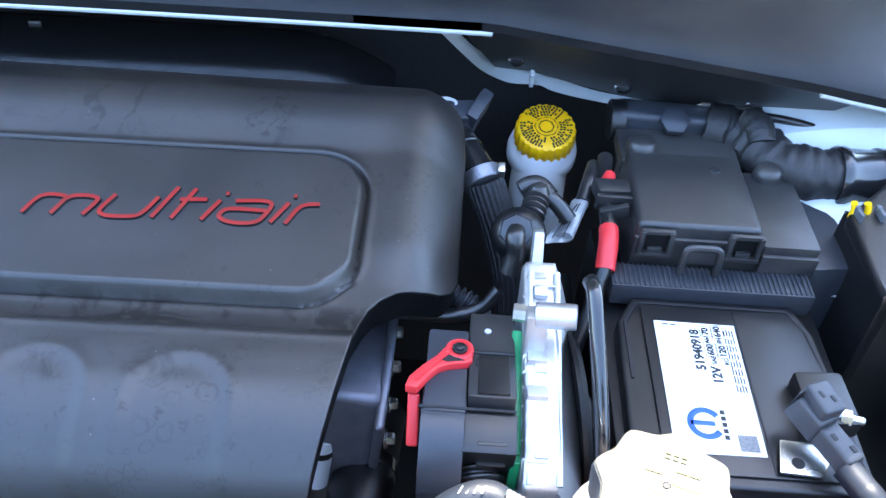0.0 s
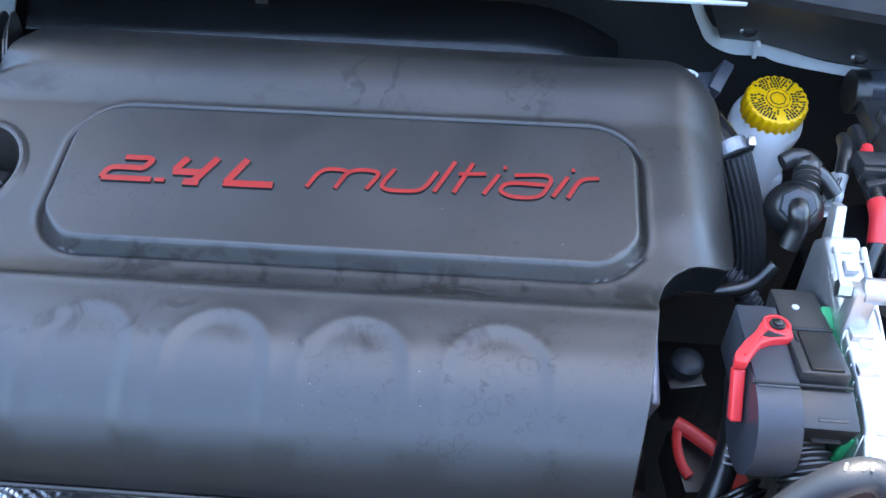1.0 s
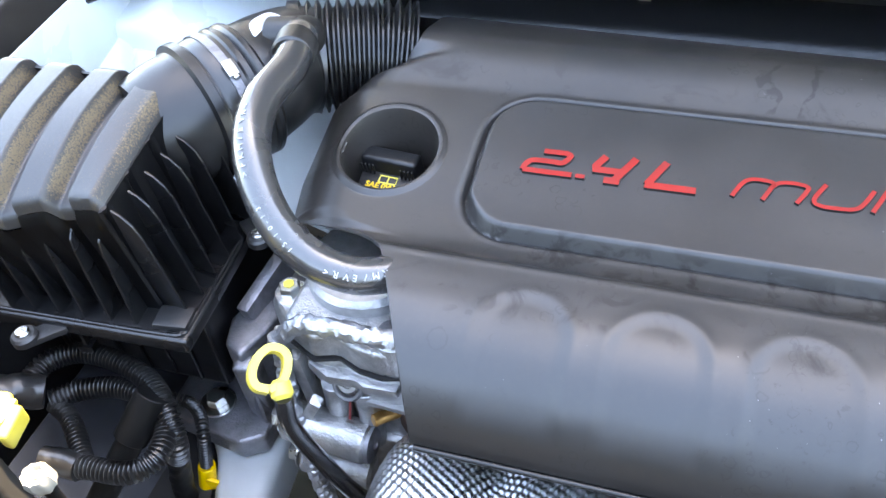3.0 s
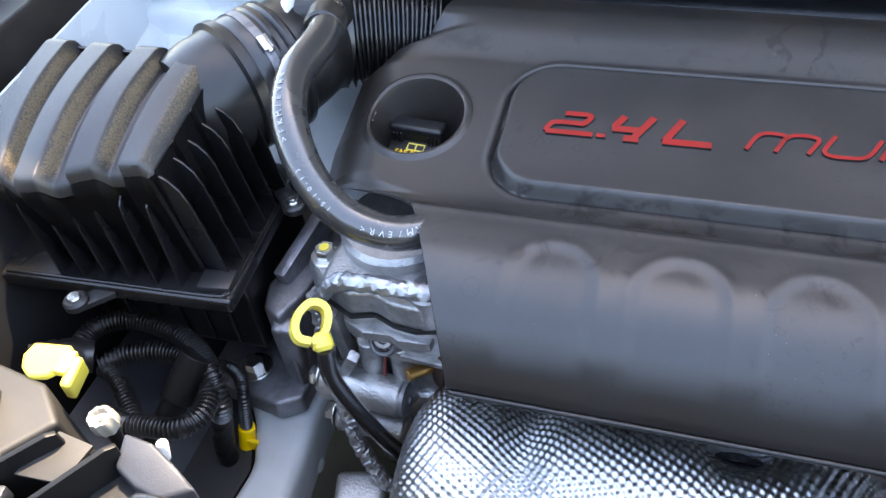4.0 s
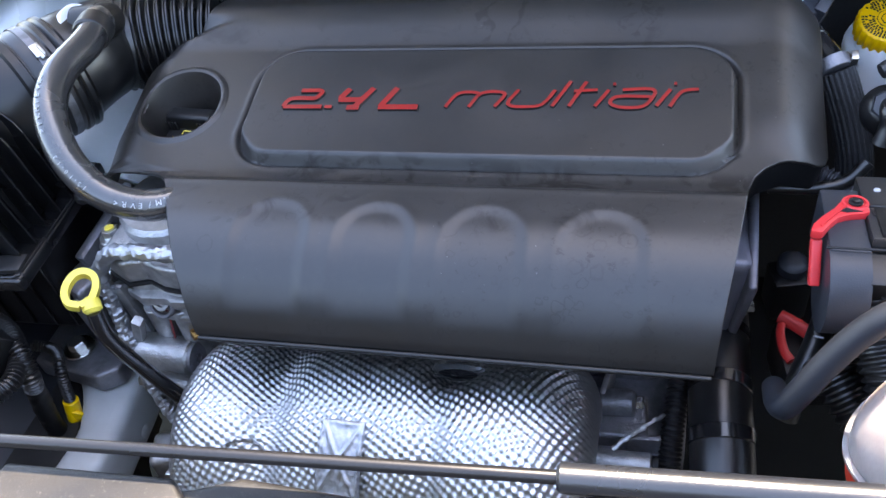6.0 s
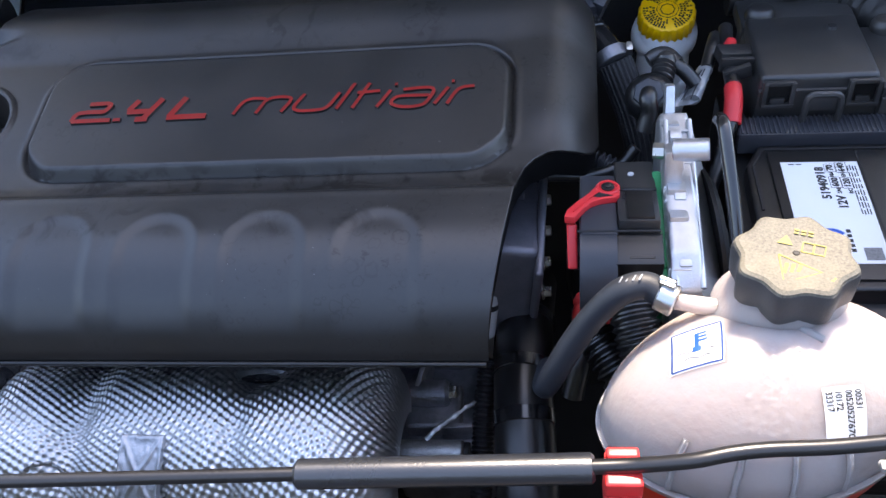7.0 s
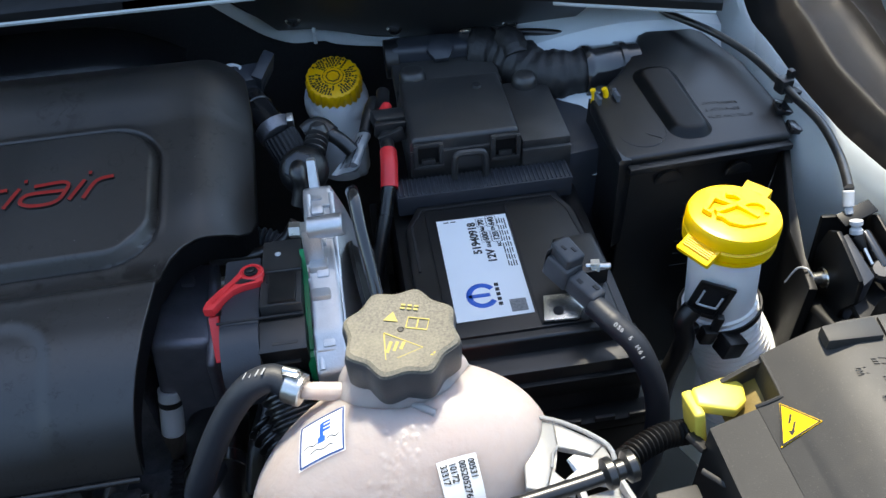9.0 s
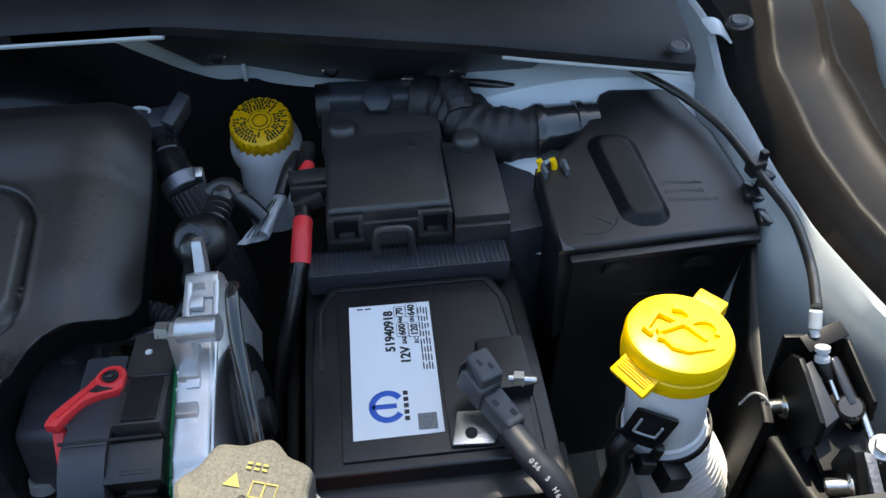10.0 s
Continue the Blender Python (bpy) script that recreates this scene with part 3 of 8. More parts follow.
    for a, b in zip(rows, rows[1:]):
        for i in range(60):
            bm.faces.new((a[i], a[i + 1], b[i + 1], b[i]))
    bmesh.ops.solidify(bm, geom=list(bm.faces), thickness=0.0025)
    return bm


solo("wall_right_wing", wing_right(), M_PAINT, "pale painted inner wing panel with a folded edge", "inner wing", "structure")
solo("wing_gusset", patch((0.497, 0.655, 1.046), (0.512, 0.640, 1.044), (0.494, 0.675, 1.050), (0.510, 0.668, 1.050), 6, 6, lambda u, v: 0.004 * math.sin(3 * u), 0.002), M_PAINT, "small pale gusset at the end of the inner wing", "gusset", "structure")


def tower(cx, side):
    """The rounded sheet of a strut tower top, with a stepped edge."""
    def h(u, v):
        return 0.035 * math.sin(math.pi * min(1, u * 1.1)) * math.sin(math.pi * (0.2 + 0.7 * v)) + 0.012 * float(smoothstep(0.45, 0.5, v))
    return patch((cx - 0.16, 0.50, 0.93), (cx + 0.16, 0.50, 0.93), (cx - 0.16, 0.80, 1.02), (cx + 0.16, 0.80, 1.02), 36, 30, h, 0.004)


solo("wall_tower_right", tower(0.40, 1), M_PAINT, "pale painted strut tower behind the fuse box", "strut tower", "structure")


def wing_trim(x0, s, zoff):
    """Dark rolled trim along the top of the wing, with two soft ridges."""
    bm = bmesh.new()
    ys = [-0.1 + 1.1 * i / 50 for i in range(51)]
    rows = []
    for dx, dz in ((0.003, -0.12), (0.007, -0.05), (0.018, -0.014), (0.0275, 0.001), (0.0305, 0.0045), (0.0335, 0.0055), (0.0370, 0.0045), (0.044, 0.0015), (0.066, -0.001), (0.078, 0.000), (0.0825, 0.004), (0.0850, 0.0065), (0.0880, 0.0060), (0.0915, 0.0025), (0.12, -0.016), (0.14, -0.024)):
        row = []
        for y in ys:
            ex, ez = edge_right(y) if s > 0 else (0, 1.03)
            bulge = 0.010 * float(smoothstep(0.60, 0.68, y)) * math.exp(-((dx - 0.05) / 0.02) ** 2)
            row.append(bm.verts.new((x0 + s * (dx + ex + 0.10 * max(0.0, y - 0.5) * (dx > 0.02)), y, ez + zoff + dz + bulge)))
        rows.append(row)
    for a, b in zip(rows, rows[1:]):
        for i in range(50):
            bm.faces.new((a[i], a[i + 1], b[i + 1], b[i]))
    bmesh.ops.solidify(bm, geom=list(bm.faces), thickness=0.003)
    return bm


M_TRIM = mat("wing_trim", (0.019, 0.0165, 0.0155), 0.50, spec=0.4, var=0.15, bump=0.1, color2=(0.055, 0.046, 0.038), cscale=9, cmix=0.5)
solo("wing_trim", wing_trim(0.0, 1, 0.012), M_TRIM, "dark brown-black seal panel along the wing", "trim", "structure")
solo("fender_right", box((0.18, 1.5, 0.5), (0.745, 0.2, 0.845), (0, 3, 0), 0.04, 5), M_PAINT, "white painted outer fender", "fender", "structure")
solo("fender_left", box((0.18, 1.5, 0.5), (-1.215, 0.2, 0.83), (0, -3, 0), 0.04, 5), M_PAINT, "white painted outer fender", "fender", "structure")


def wing_left():
    def h(u, v):
        return 0.006 * math.sin(5 * u + 1) * (1 - v * 0.5) + 0.004 * math.sin(7 * v)
    return patch((-0.985, 0.10, 1.02), (-0.93, 0.10, 0.55), (-0.985, 0.85, 1.06), (-0.93, 0.85, 0.55), 30, 24, h, 0.004)


solo("wall_left_wing", wing_left(), M_PAINT, "pale painted inner wing panel", "inner wing", "structure")
def tower_left():
    """Strut tower sheet: two bulges parted by a creased seam."""
    def h(u, v):
        x, y = -1.10 + 0.48 * u, 0.46 + 0.36 * v
        seam = abs((x + 0.93) - 0.45 * (y - 0.58) * -1.0)
        across = abs(y - 0.618 - 0.10 * (x + 0.93))
        g = -0.012 * math.exp(-(seam / 0.006) ** 2) * float(smoothstep(0.63, 0.60, y)) - 0.010 * math.exp(-(across / 0.006) ** 2) * float(smoothstep(-0.96, -0.93, x))
        return 0.030 * math.sin(math.pi * min(1, u * 1.1)) * math.sin(math.pi * (0.2 + 0.7 * v)) + 0.012 * math.sin(9 * u + 1) * (y < 0.62) + g + 0.010 * float(smoothstep(0.61, 0.63, y))
    return patch((-1.10, 0.46, 0.95), (-0.62, 0.46, 0.885), (-1.10, 0.82, 1.02), (-0.74, 0.82, 0.96), 90, 72, h, 0.004)


solo("wall_tower_left", tower_left(), M_PAINT, "pale painted strut tower beside the intake duct", "strut tower", "structure")
wp = thing("wiper_rod", (-1.0, 0.58, 1.03), "thin black rod lying across the strut tower", "rod")
part("rod", tube([(-1.055, 0.505, 1.030), (-1.01, 0.560, 1.032), (-0.965, 0.62, 1.036), (-0.90, 0.70, 1.045)], 0.0045, 12, 6), M_GLOSS, wp)
part("end_cap", box((0.03, 0.02, 0.012), (-0.965, 0.625, 1.042), (0, 0, 35), 0.003), M_BLACK, wp)
solo("wing_trim_left", wing_trim(-0.975, -1, 0.035), M_TRIM, "dark seal panel along the wing", "trim", "structure")

solo("trim_left_liner", box((0.05, 0.42, 0.42), (-0.955, 0.26, 0.795), (0, -4, 0), 0.01, 3), M_DEEP, "black plastic liner beside the air filter box", "liner", "structure")
solo("inner_panel_left", box((0.13, 0.30, 0.006), (-0.845, 0.22, 0.755), (0, 28, 0), 0.002), M_GREYP, "dull grey inner panel below the wiring", "inner panel", "structure")
solo("splash_shield", prism([(-0.95, 0.10), (-0.738, 0.10), (-0.726, 0.235), (-0.749, 0.287), (-0.785, 0.328), (-0.80, 0.40), (-0.95, 0.40)], 0.50, 0.730, 0.004), M_DEEP, "black splash shield beside the chassis rail", "splash shield", "structure")

# open bonnet, hinged at the windscreen, and the windscreen behind it
def bonnet(s0=-1.0, s1=1.0, v0=0.0, v1=1.0, off=0.0, thick=0.02):
    """Skin with a bowed front edge, ribbed underside; or a field of it, set off towards the engine."""
    bm = bmesh.new()
    rows = []
    for j in range(25):
        v = v0 + (v1 - v0) * j / 24
        row = []
        for i in range(61):
            s = s0 + (s1 - s0) * i / 60
            u = (s + 1) / 2
            x = -0.27 + s * (0.86 - 0.03 * v)
            k = v * (1 - 0.40 * min(abs(s), 0.88) ** 3.0)
            y = 0.95 - 0.305 * k
            z = 1.13 + 0.92 * k
            bow = 0.05 * (1 - s * s) + 0.01 * math.cos(6 * math.pi * u) * math.sin(math.pi * v)
            row.append(bm.verts.new((x, y + bow * 0.95 - off * 0.95, z + bow * 0.31 - off * 0.31)))
        rows.append(row)
    for a, b in zip(rows, rows[1:]):
        for i in range(60):
            bm.faces.new((a[i], a[i + 1], b[i + 1], b[i]))
    bmesh.ops.solidify(bm, geom=list(bm.faces), thickness=thick)
    return bm


M_BONNET = mat("bonnet_underside", (0.50, 0.49, 0.47), 0.45, var=0.08, bump=0.1, bscale=300, color2=(0.48, 0.46, 0.43), cscale=5, cmix=0.4)
# grey for an added, unseen pad that dims what the engine cover reflects
M_PAD = mat("dimming_pad_grey", (0.345, 0.325, 0.30), 0.9, var=0.3, scale=300, bump=0.5, bscale=500)
hood = thing("bonnet", (-0.27, 0.95, 1.13), "open white bonnet with an added grey pad on its underside", "bonnet")
part("skin", bonnet(), M_BONNET, hood)
part("reflection_pad", bonnet(-0.62, 0.52, 0.10, 0.86, 0.026, 0.012), M_PAD, hood, "grey pad out of view, added to dim reflections in the cover")

rivet = thing("trim_rivet", (0.512, 0.642, 1.055), "grey push rivet in the wing trim", "rivet")
part("washer", lathe([(0.0118, 0), (0.0118, 0.002), (0.0095, 0.003)], (0.5185, 0.649, 1.0575), (-0.15, -0.1, 1), 28), M_BLACK, rivet)
part("head", lathe([(0.0085, 0), (0.0085, 0.002), (0.007, 0.0035), (0.002, 0.003)], (0.5185, 0.649, 1.0595), (-0.15, -0.1, 1), 28), M_GREYP, rivet)

# unseen dark green block in front of the car, added to cut off the low sky
M_BLOCKER = mat("hedge", (0.024, 0.032, 0.024), 0.9, var=0.6, scale=6, bump=1.0, bscale=9, bdist=0.1, color2=(0.014, 0.019, 0.014), cscale=1.5, cmix=0.8)
solo("sky_blocker", box((40, 0.8, 2.7), (0, -4.6, 1.35), bevel=0.2, seg=3), M_BLOCKER, "dark green block out of view, added to cut off the low sky", "hedge", "structure")
# ---- engine cover ----
def cover_profile():
    """Cross-section from the front lip to the back edge: (y, z)."""
    key = [(0.244, 0.926), (0.247, 0.938), (0.254, 0.955), (0.268, 0.974), (0.288, 0.989), (0.312, 0.998), (0.335, 1.0015), (0.352, 1.003),
           (0.359, 1.0035), (0.365, 0.9995), (0.372, 0.998), (0.385, 0.9985), (0.42, 1.004), (0.47, 1.0145), (0.52, 1.0255), (0.532, 1.0283), (0.545, 1.0333), (0.560, 1.0396), (0.570, 1.0430), (0.578, 1.0447), (0.588, 1.0450),
           (0.61, 1.0420), (0.64, 1.0355), (0.662, 1.027), (0.676, 1.016), (0.683, 1.002), (0.686, 0.98)]
    p = smooth_path([(0, y, z) for y, z in key], 8)
    return [(q.y, q.z) for q in p]


def cover_left(y):
    return float(np.interp(y, [0.244, 0.345, 0.356, 0.366, 0.374, 0.379, 0.384, 0.395, 0.44, 0.52, 0.545, 0.556, 0.565, 0.575, 0.62, 0.70],
                           [-0.508, -0.556, -0.563, -0.572, -0.59, -0.62, -0.645, -0.660, -0.668, -0.670, -0.655, -0.635, -0.612, -0.602, -0.600, -0.600]))


def cover_right(y):
    return float(np.interp(y, [0.244, 0.30, 0.35, 0.372, 0.386, 0.396, 0.403, 0.409, 0.417, 0.427, 0.440, 0.56, 0.62, 0.65, 0.67, 0.685, 0.70],
                           [-0.083, -0.073, -0.066, -0.063, -0.058, -0.050, -0.039, -0.022, -0.008, 0.0, 0.004, 0.004, -0.002, -0.012, -0.022, -0.036, -0.06]))


WELL = (-0.592, 0.457, 0.0425)
ARCHES = (-0.442, -0.351, -0.261, -0.169)


def panel_sdf(x, y):
    """Signed distance to the raised name panel's rounded outline (inside is negative)."""
    cx, cy, hx, hy, r = -0.293, 0.4565, 0.222, 0.0685, 0.040
    dx, dy = abs(x - cx) - hx + r, abs(y - cy) - hy + r
    return math.hypot(max(dx, 0), max(dy, 0)) + min(max(dx, dy), 0) - r


def cover_lift(x, y):
    """Relief of the cover on its cross-section, in metres."""
    d = panel_sdf(x, y)
    low = float(smoothstep(0.425, 0.405, y))
    slope = 0.005 + 0.0035 * low
    lift = 0.0085 * float(smoothstep(0, slope, -d)) - 0.0032 * math.exp(-((d - 0.0008) / 0.0016) ** 2)
    lift += (0.0012 - 0.0010 * low) * math.exp(-((d - 0.0052) / 0.0026) ** 2)
    fade = float(smoothstep(0.244, 0.264, y))
    for a in ARCHES:
        # an arch-shaped field sunk behind a soft rounded step
        e = math.hypot(x - a, max(0.0, y - 0.303)) - 0.032
        if e < 0.03:
            lift -= 0.0016 * (1 - float(smoothstep(-0.0085, 0.0045, e))) * fade
            lift += 0.0004 * math.exp(-((e - 0.004) / 0.0045) ** 2) * fade
    lift += 0.0045 * math.exp(-((x + 0.038) / 0.020) ** 2) * float(smoothstep(0.40, 0.45, y)) * float(smoothstep(0.60, 0.53, y))
    return lift


def cover_drop(x, y):
    """How far the ends of the cover round off downwards."""
    r = cover_right(y)
    l = cover_left(y)
    d = 0.0
    d += 0.036 * max(0.0, 1 - (0.006 - x) / 0.048) ** 2.0
    d += 0.030 * max(0.0, 1 - (x - l) / 0.05) ** 2.0 * float(smoothstep(0.37, 0.40, y)) * float(smoothstep(0.578, 0.550, y))
    return d


def build_cover():
    prof = cover_profile()
    # even spacing along the profile
    seg = [0.0]
    for a, b in zip(prof, prof[1:]):
        seg.append(seg[-1] + math.hypot(b[0] - a[0], b[1] - a[1]))
    n = 330
    ys = np.interp(np.linspace(0, seg[-1], n), seg, [p[0] for p in prof])
    zs = np.interp(np.linspace(0, seg[-1], n), seg, [p[1] for p in prof])
    nx = 460
    bm = bmesh.new()
    grid = []
    wx, wy, wr = WELL
    for j in range(n):
        y, z = float(ys[j]), float(zs[j])
        a, b = max(0, j - 1), min(n - 1, j + 1)
        ty, tz = ys[b] - ys[a], zs[b] - zs[a]
        k = math.hypot(ty, tz)
        ny, nz = -tz / k, ty / k
        l, r = cover_left(y), cover_right(y)
        row = []
        for i in range(nx + 1):
            x = l + (r - l) * i / nx
            s = cover_lift(x, y)
            back = max(0.0, y - 0.590)
            px, py, pz = x, y - back * float(np.interp(x, [-0.6, 0.0], [0.12, 0.36])) + s * ny + 0.018 * (x + 0.5), z + s * nz - cover_drop(x, y) - 0.05 * back
            d = math.hypot(px - wx, py - wy)
            if abs(d - wr) < 0.0011:
                px, py = wx + (px - wx) * wr / d, wy + (py - wy) * wr / d
                d = wr
            if d < wr + 0.007:
                pz += 0.0025 * float(smoothstep(wr + 0.007, wr + 0.002, d)) - 0.004 * float(smoothstep(wr + 0.002, wr, d))
            row.append(bm.verts.new((px, py, pz)))
        grid.append(row)
    for j in range(n - 1):
        for i in range(nx):
            q = (grid[j][i], grid[j][i + 1], grid[j + 1][i + 1], grid[j + 1][i])
            c = sum((v.co for v in q), Vector()) / 4
            if math.hypot(c.x - wx, c.y - wy) > wr - 0.0003:
                bm.faces.new(q)
    loose = [v for v in bm.verts if not v.link_faces]
    bmesh.ops.delete(bm, geom=loose, context="VERTS")
    return bm


def cover_top(x, y):
    """Height of the name panel's face."""
    prof = cover_profile()
    return float(np.interp(y - 0.018 * (x + 0.5), [p[0] for p in prof], [p[1] for p in prof])) + 0.0085


engine_cover = thing("engine_cover", (-0.3, 0.46, 0.93), "satin black plastic engine cover, dusty, with a raised name panel", "engine cover")
shell = part("shell", build_cover(), M_COVER, engine_cover, "satin black moulded shell with water stains", angle=50)
_sol = shell.modifiers.new("thickness", "SOLIDIFY")
_sol.thickness, _sol.offset = 0.003, -1
skirt = [(x, y + 0.018 * (x + 0.5)) for x, y in ((cover_right(v) - 0.0015, v) for v in [0.25 + 0.012 * i for i in range(17)])] + [(0.0025, 0.50), (0.0025, 0.56), (0.0, 0.60)]


def build_skirt():
    bm = bmesh.new()
    prof = cover_profile()
    top, low = [], []
    for x, y in skirt:
        z = float(np.interp(y - 0.018 * (x + 0.5), [p[0] for p in prof], [p[1] for p in prof])) - cover_drop(x, y - 0.018 * (x + 0.5)) - 0.002
        top.append(bm.verts.new((x, y, z)))
        low.append(bm.verts.new((x - 0.002, y + 0.004, z - 0.028)))
    for i in range(len(top) - 1):
        bm.faces.new((top[i], top[i + 1], low[i + 1], low[i]))
    bmesh.ops.solidify(bm, geom=list(bm.faces), thickness=0.0025)
    return bm


def build_flank():
    """Left end of the cover, rolling down past the oil well."""
    bm = bmesh.new()
    prof = cover_profile()
    cols = []
    for v in [0.386 + 0.009 * i for i in range(22)]:
        x = cover_left(v)
        y = v + 0.018 * (x + 0.5)
        z = float(np.interp(v, [p[0] for p in prof], [p[1] for p in prof])) - cover_drop(x, v)
        out = 0.012
        if v > 0.53:
            out = 0.010
        cols.append([bm.verts.new((x - out * k, y + 0.006 * k, z - 0.002 - 0.030 * k ** 1.6 - 0.01 * k * float(smoothstep(0.5, 0.6, v)))) for k in (0, 0.15, 0.35, 0.6, 0.85, 1.0)])
    for a, b in zip(cols, cols[1:]):
        for i in range(5):
            bm.faces.new((a[i], a[i + 1], b[i + 1], b[i]))
    bmesh.ops.solidify(bm, geom=list(bm.faces), thickness=0.0025)
    return bm


part("flank", build_flank(), M_COVER, engine_cover)
part("skirt", build_skirt(), M_DEEP, engine_cover, "black edge of the cover's end")
lipx = [-0.505 + 0.42 * i / 10 for i in range(11)]
part("front_lip", tube([(x, 0.2425 + 0.018 * (x + 0.5), 0.9245) for x in lipx], 0.0022, 10, 3), M_BLACK, engine_cover)
wx, wy, wr = WELL


def cover_z(x, y):
    """Height of the cover's skin."""
    yy = y - 0.018 * (x + 0.5)
    prof = cover_profile()
    return float(np.interp(yy, [p[0] for p in prof], [p[1] for p in prof])) + cover_lift(x, yy) - cover_drop(x, yy)


def build_well():
    bm = bmesh.new()
    rings = []
    for dr, dz in ((0.0075, -0.0006), (0.0055, 0.0012), (0.002, 0.0022), (-0.0005, 0.0012), (-0.002, -0.004), (-0.0045, -0.03), (-0.007, -0.062), (-0.012, -0.068)):
        ring = []
        for i in range(72):
            a = 2 * math.pi * i / 72
            x, y = wx + (wr + dr) * math.cos(a), wy + (wr + dr) * math.sin(a)
            z = cover_z(wx + (wr + max(dr, 0)) * math.cos(a), wy + (wr + max(dr, 0)) * math.sin(a)) + dz
            if dz < -0.02:
                z = 1.012 + dz
            ring.append(bm.verts.new((x, y, z)))
        rings.append(ring)
    for a, b in zip(rings, rings[1:]):
        for i in range(72):
            j = (i + 1) % 72
            bm.faces.new((a[i], a[j], b[j], b[i]))
    bm.faces.new(rings[-1])
    return bm


part("oil_filler_well", build_well(), M_COVER, engine_cover, "deep round well for the oil filler")

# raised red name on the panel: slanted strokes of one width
UNIT = 0.000424


def glyph_place(u, v):
    """From text units (along, up) to the panel."""
    x = -0.4762 + u * UNIT
    y = 0.4437 + 0.022 * (x + 0.484) + v * 0.00060
    return x, y


def letter(name, strokes, w):
    """One letter out of slanted strokes; each stroke is a list of (along, up)."""
    out = None
    for s, soft in strokes:
        bm = ribbon([glyph_place(u, v) for u, v in s], w, 0.0026, Matrix.Identity(4), smooth=soft, n=5)
        for vert in bm.verts:
            vert.co.z += cover_top(vert.co.x, vert.co.y) - 0.0004
        out = join(out, bm) if out else bm
    out.normal_update()
    for f in out.faces:
        f.material_index = 0 if f.normal.z > 0.75 else 1
    ob = part(name, out, M_REDL, engine_cover, "raised red letter with dark sides", angle=30)
    ob.data.materials.append(M_BLACK)
    return ob


W = 0.0045
letter("letter", [([(32, 37), (62, 37), (74, 37), (82, 34), (78, 27), (70, 21), (52, 21), (28, 21), (12, 19), (4, 11), (2, 4)], True), ([(2, 4), (92, 4)], False)], W * 1.2)
letter("full_stop", [([(99, 4), (116, 4)], False)], 0.0042)
letter("letter", [([(146, 40), (130, 22), (128, 18), (180, 18)], False), ([(200, 42), (168, 4)], False), ([(150, 3), (178, 3)], False)], W * 1.5)
letter("letter", [([(254, 42), (226, 5)], False), ([(222, 4), (310, 4)], False)], W * 1.5)
W = 0.0038
letter("letter", [([(370, 4), (384, 24), (398, 32), (420, 33), (436, 30), (432, 22), (420, 4)], True), ([(432, 24), (446, 32), (470, 34), (490, 31), (490, 24), (475, 5)], True)], W)
letter("letter", [([(520, 38), (502, 14), (512, 6), (540, 5), (566, 7), (580, 16), (596, 37)], True)], W)
letter("letter", [([(626, 54), (594, 6)], False)], W)
letter("letter", [([(658, 53), (628, 6)], False), ([(634, 35), (682, 37)], False)], W)
letter("letter", [([(705, 37), (680, 6)], False), ([(712, 48), (718, 48)], False)], W)
letter("letter", [([(732, 37), (780, 39), (796, 34), (790, 20), (778, 8), (758, 4), (728, 5), (710, 12), (716, 22), (736, 25), (788, 24)], True)], W)
letter("letter", [([(826, 38), (800, 7)], False), ([(832, 49), (838, 49)], False)], W)
letter("letter", [([(826, 6), (842, 28), (856, 36), (880, 38)], True)], W)

# oil filler cap in its well
oil_cap = thing("oil_filler_cap", (-0.605, 0.462, 0.955), "black ribbed oil filler cap with yellow print, in the cover's well", "oil cap")
part("base", lathe([(0.033, 0.944), (0.033, 0.962), (0.030, 0.966)], (-0.598, 0.462, 0), (0, 0, 1), 40), M_BLACK, oil_cap)
part("grip", box((0.056, 0.022, 0.028), (-0.600, 0.4755, 0.9755), (0, 0, -4), 0.004, 3, top=(0.92, 0.8)), M_BLACK, oil_cap)
for i in (0, 1, 2, 3, 10, 11, 12, 13):
    part("rib", box((0.0016, 0.0022, 0.020), (-0.624 + 0.0037 * i, 0.4652 - 0.00026 * i, 0.9755), (7, 0, -4), 0.0004, 1), M_BLACK, oil_cap)
part("plate", plate([(-0.026, -0.012), (-0.018, -0.020), (0.018, -0.020), (0.026, -0.012), (0.027, 0.002), (-0.027, 0.002)], 0.003, Matrix.Translation((-0.598, 0.465, 0.9725)) @ turn((14, 0, -4)), 0.001), M_BLACK, oil_cap)
OM = Matrix.Translation((-0.598, 0.465, 0.9759)) @ turn((14, 0, -4))
write_text("print", "SAE 0W-20", 0.0078, OM @ Matrix.Translation((0, -0.0140, 0)), M_YEL, oil_cap, bold=0.0002)
part("symbol", ribbon([(-0.008, -0.010), (-0.008, -0.003), (0.008, -0.003), (0.008, -0.010), (-0.008, -0.010)], 0.0015, 0.0003, OM, smooth=False), M_YELP, oil_cap)
part("symbol", ribbon([(0, -0.010), (0, -0.003)], 0.0013, 0.0003, OM, smooth=False), M_YELP, oil_cap)

# ---- quilted foil heat shield under the cover's front edge ----
def build_shield():
    bm = bmesh.new()
    nx, na = 420, 230
    x0, x1 = -0.556, -0.168
    grid = []
    for j in range(na + 1):
        a = radians(-35 + 190 * j / na)
        row = []
        for i in range(nx + 1):
            u = i / nx
            x = x0 + (x1 - x0) * u
            r = 0.100
            r -= 0.016 * math.exp(-((x + 0.452) / 0.018) ** 2) * max(0, math.sin(a + 0.3))
            r += 0.010 * math.exp(-((x + 0.235) / 0.04) ** 2) - 0.010 * math.exp(-((x + 0.30) / 0.012) ** 2) * max(0, math.cos(a - 0.9))
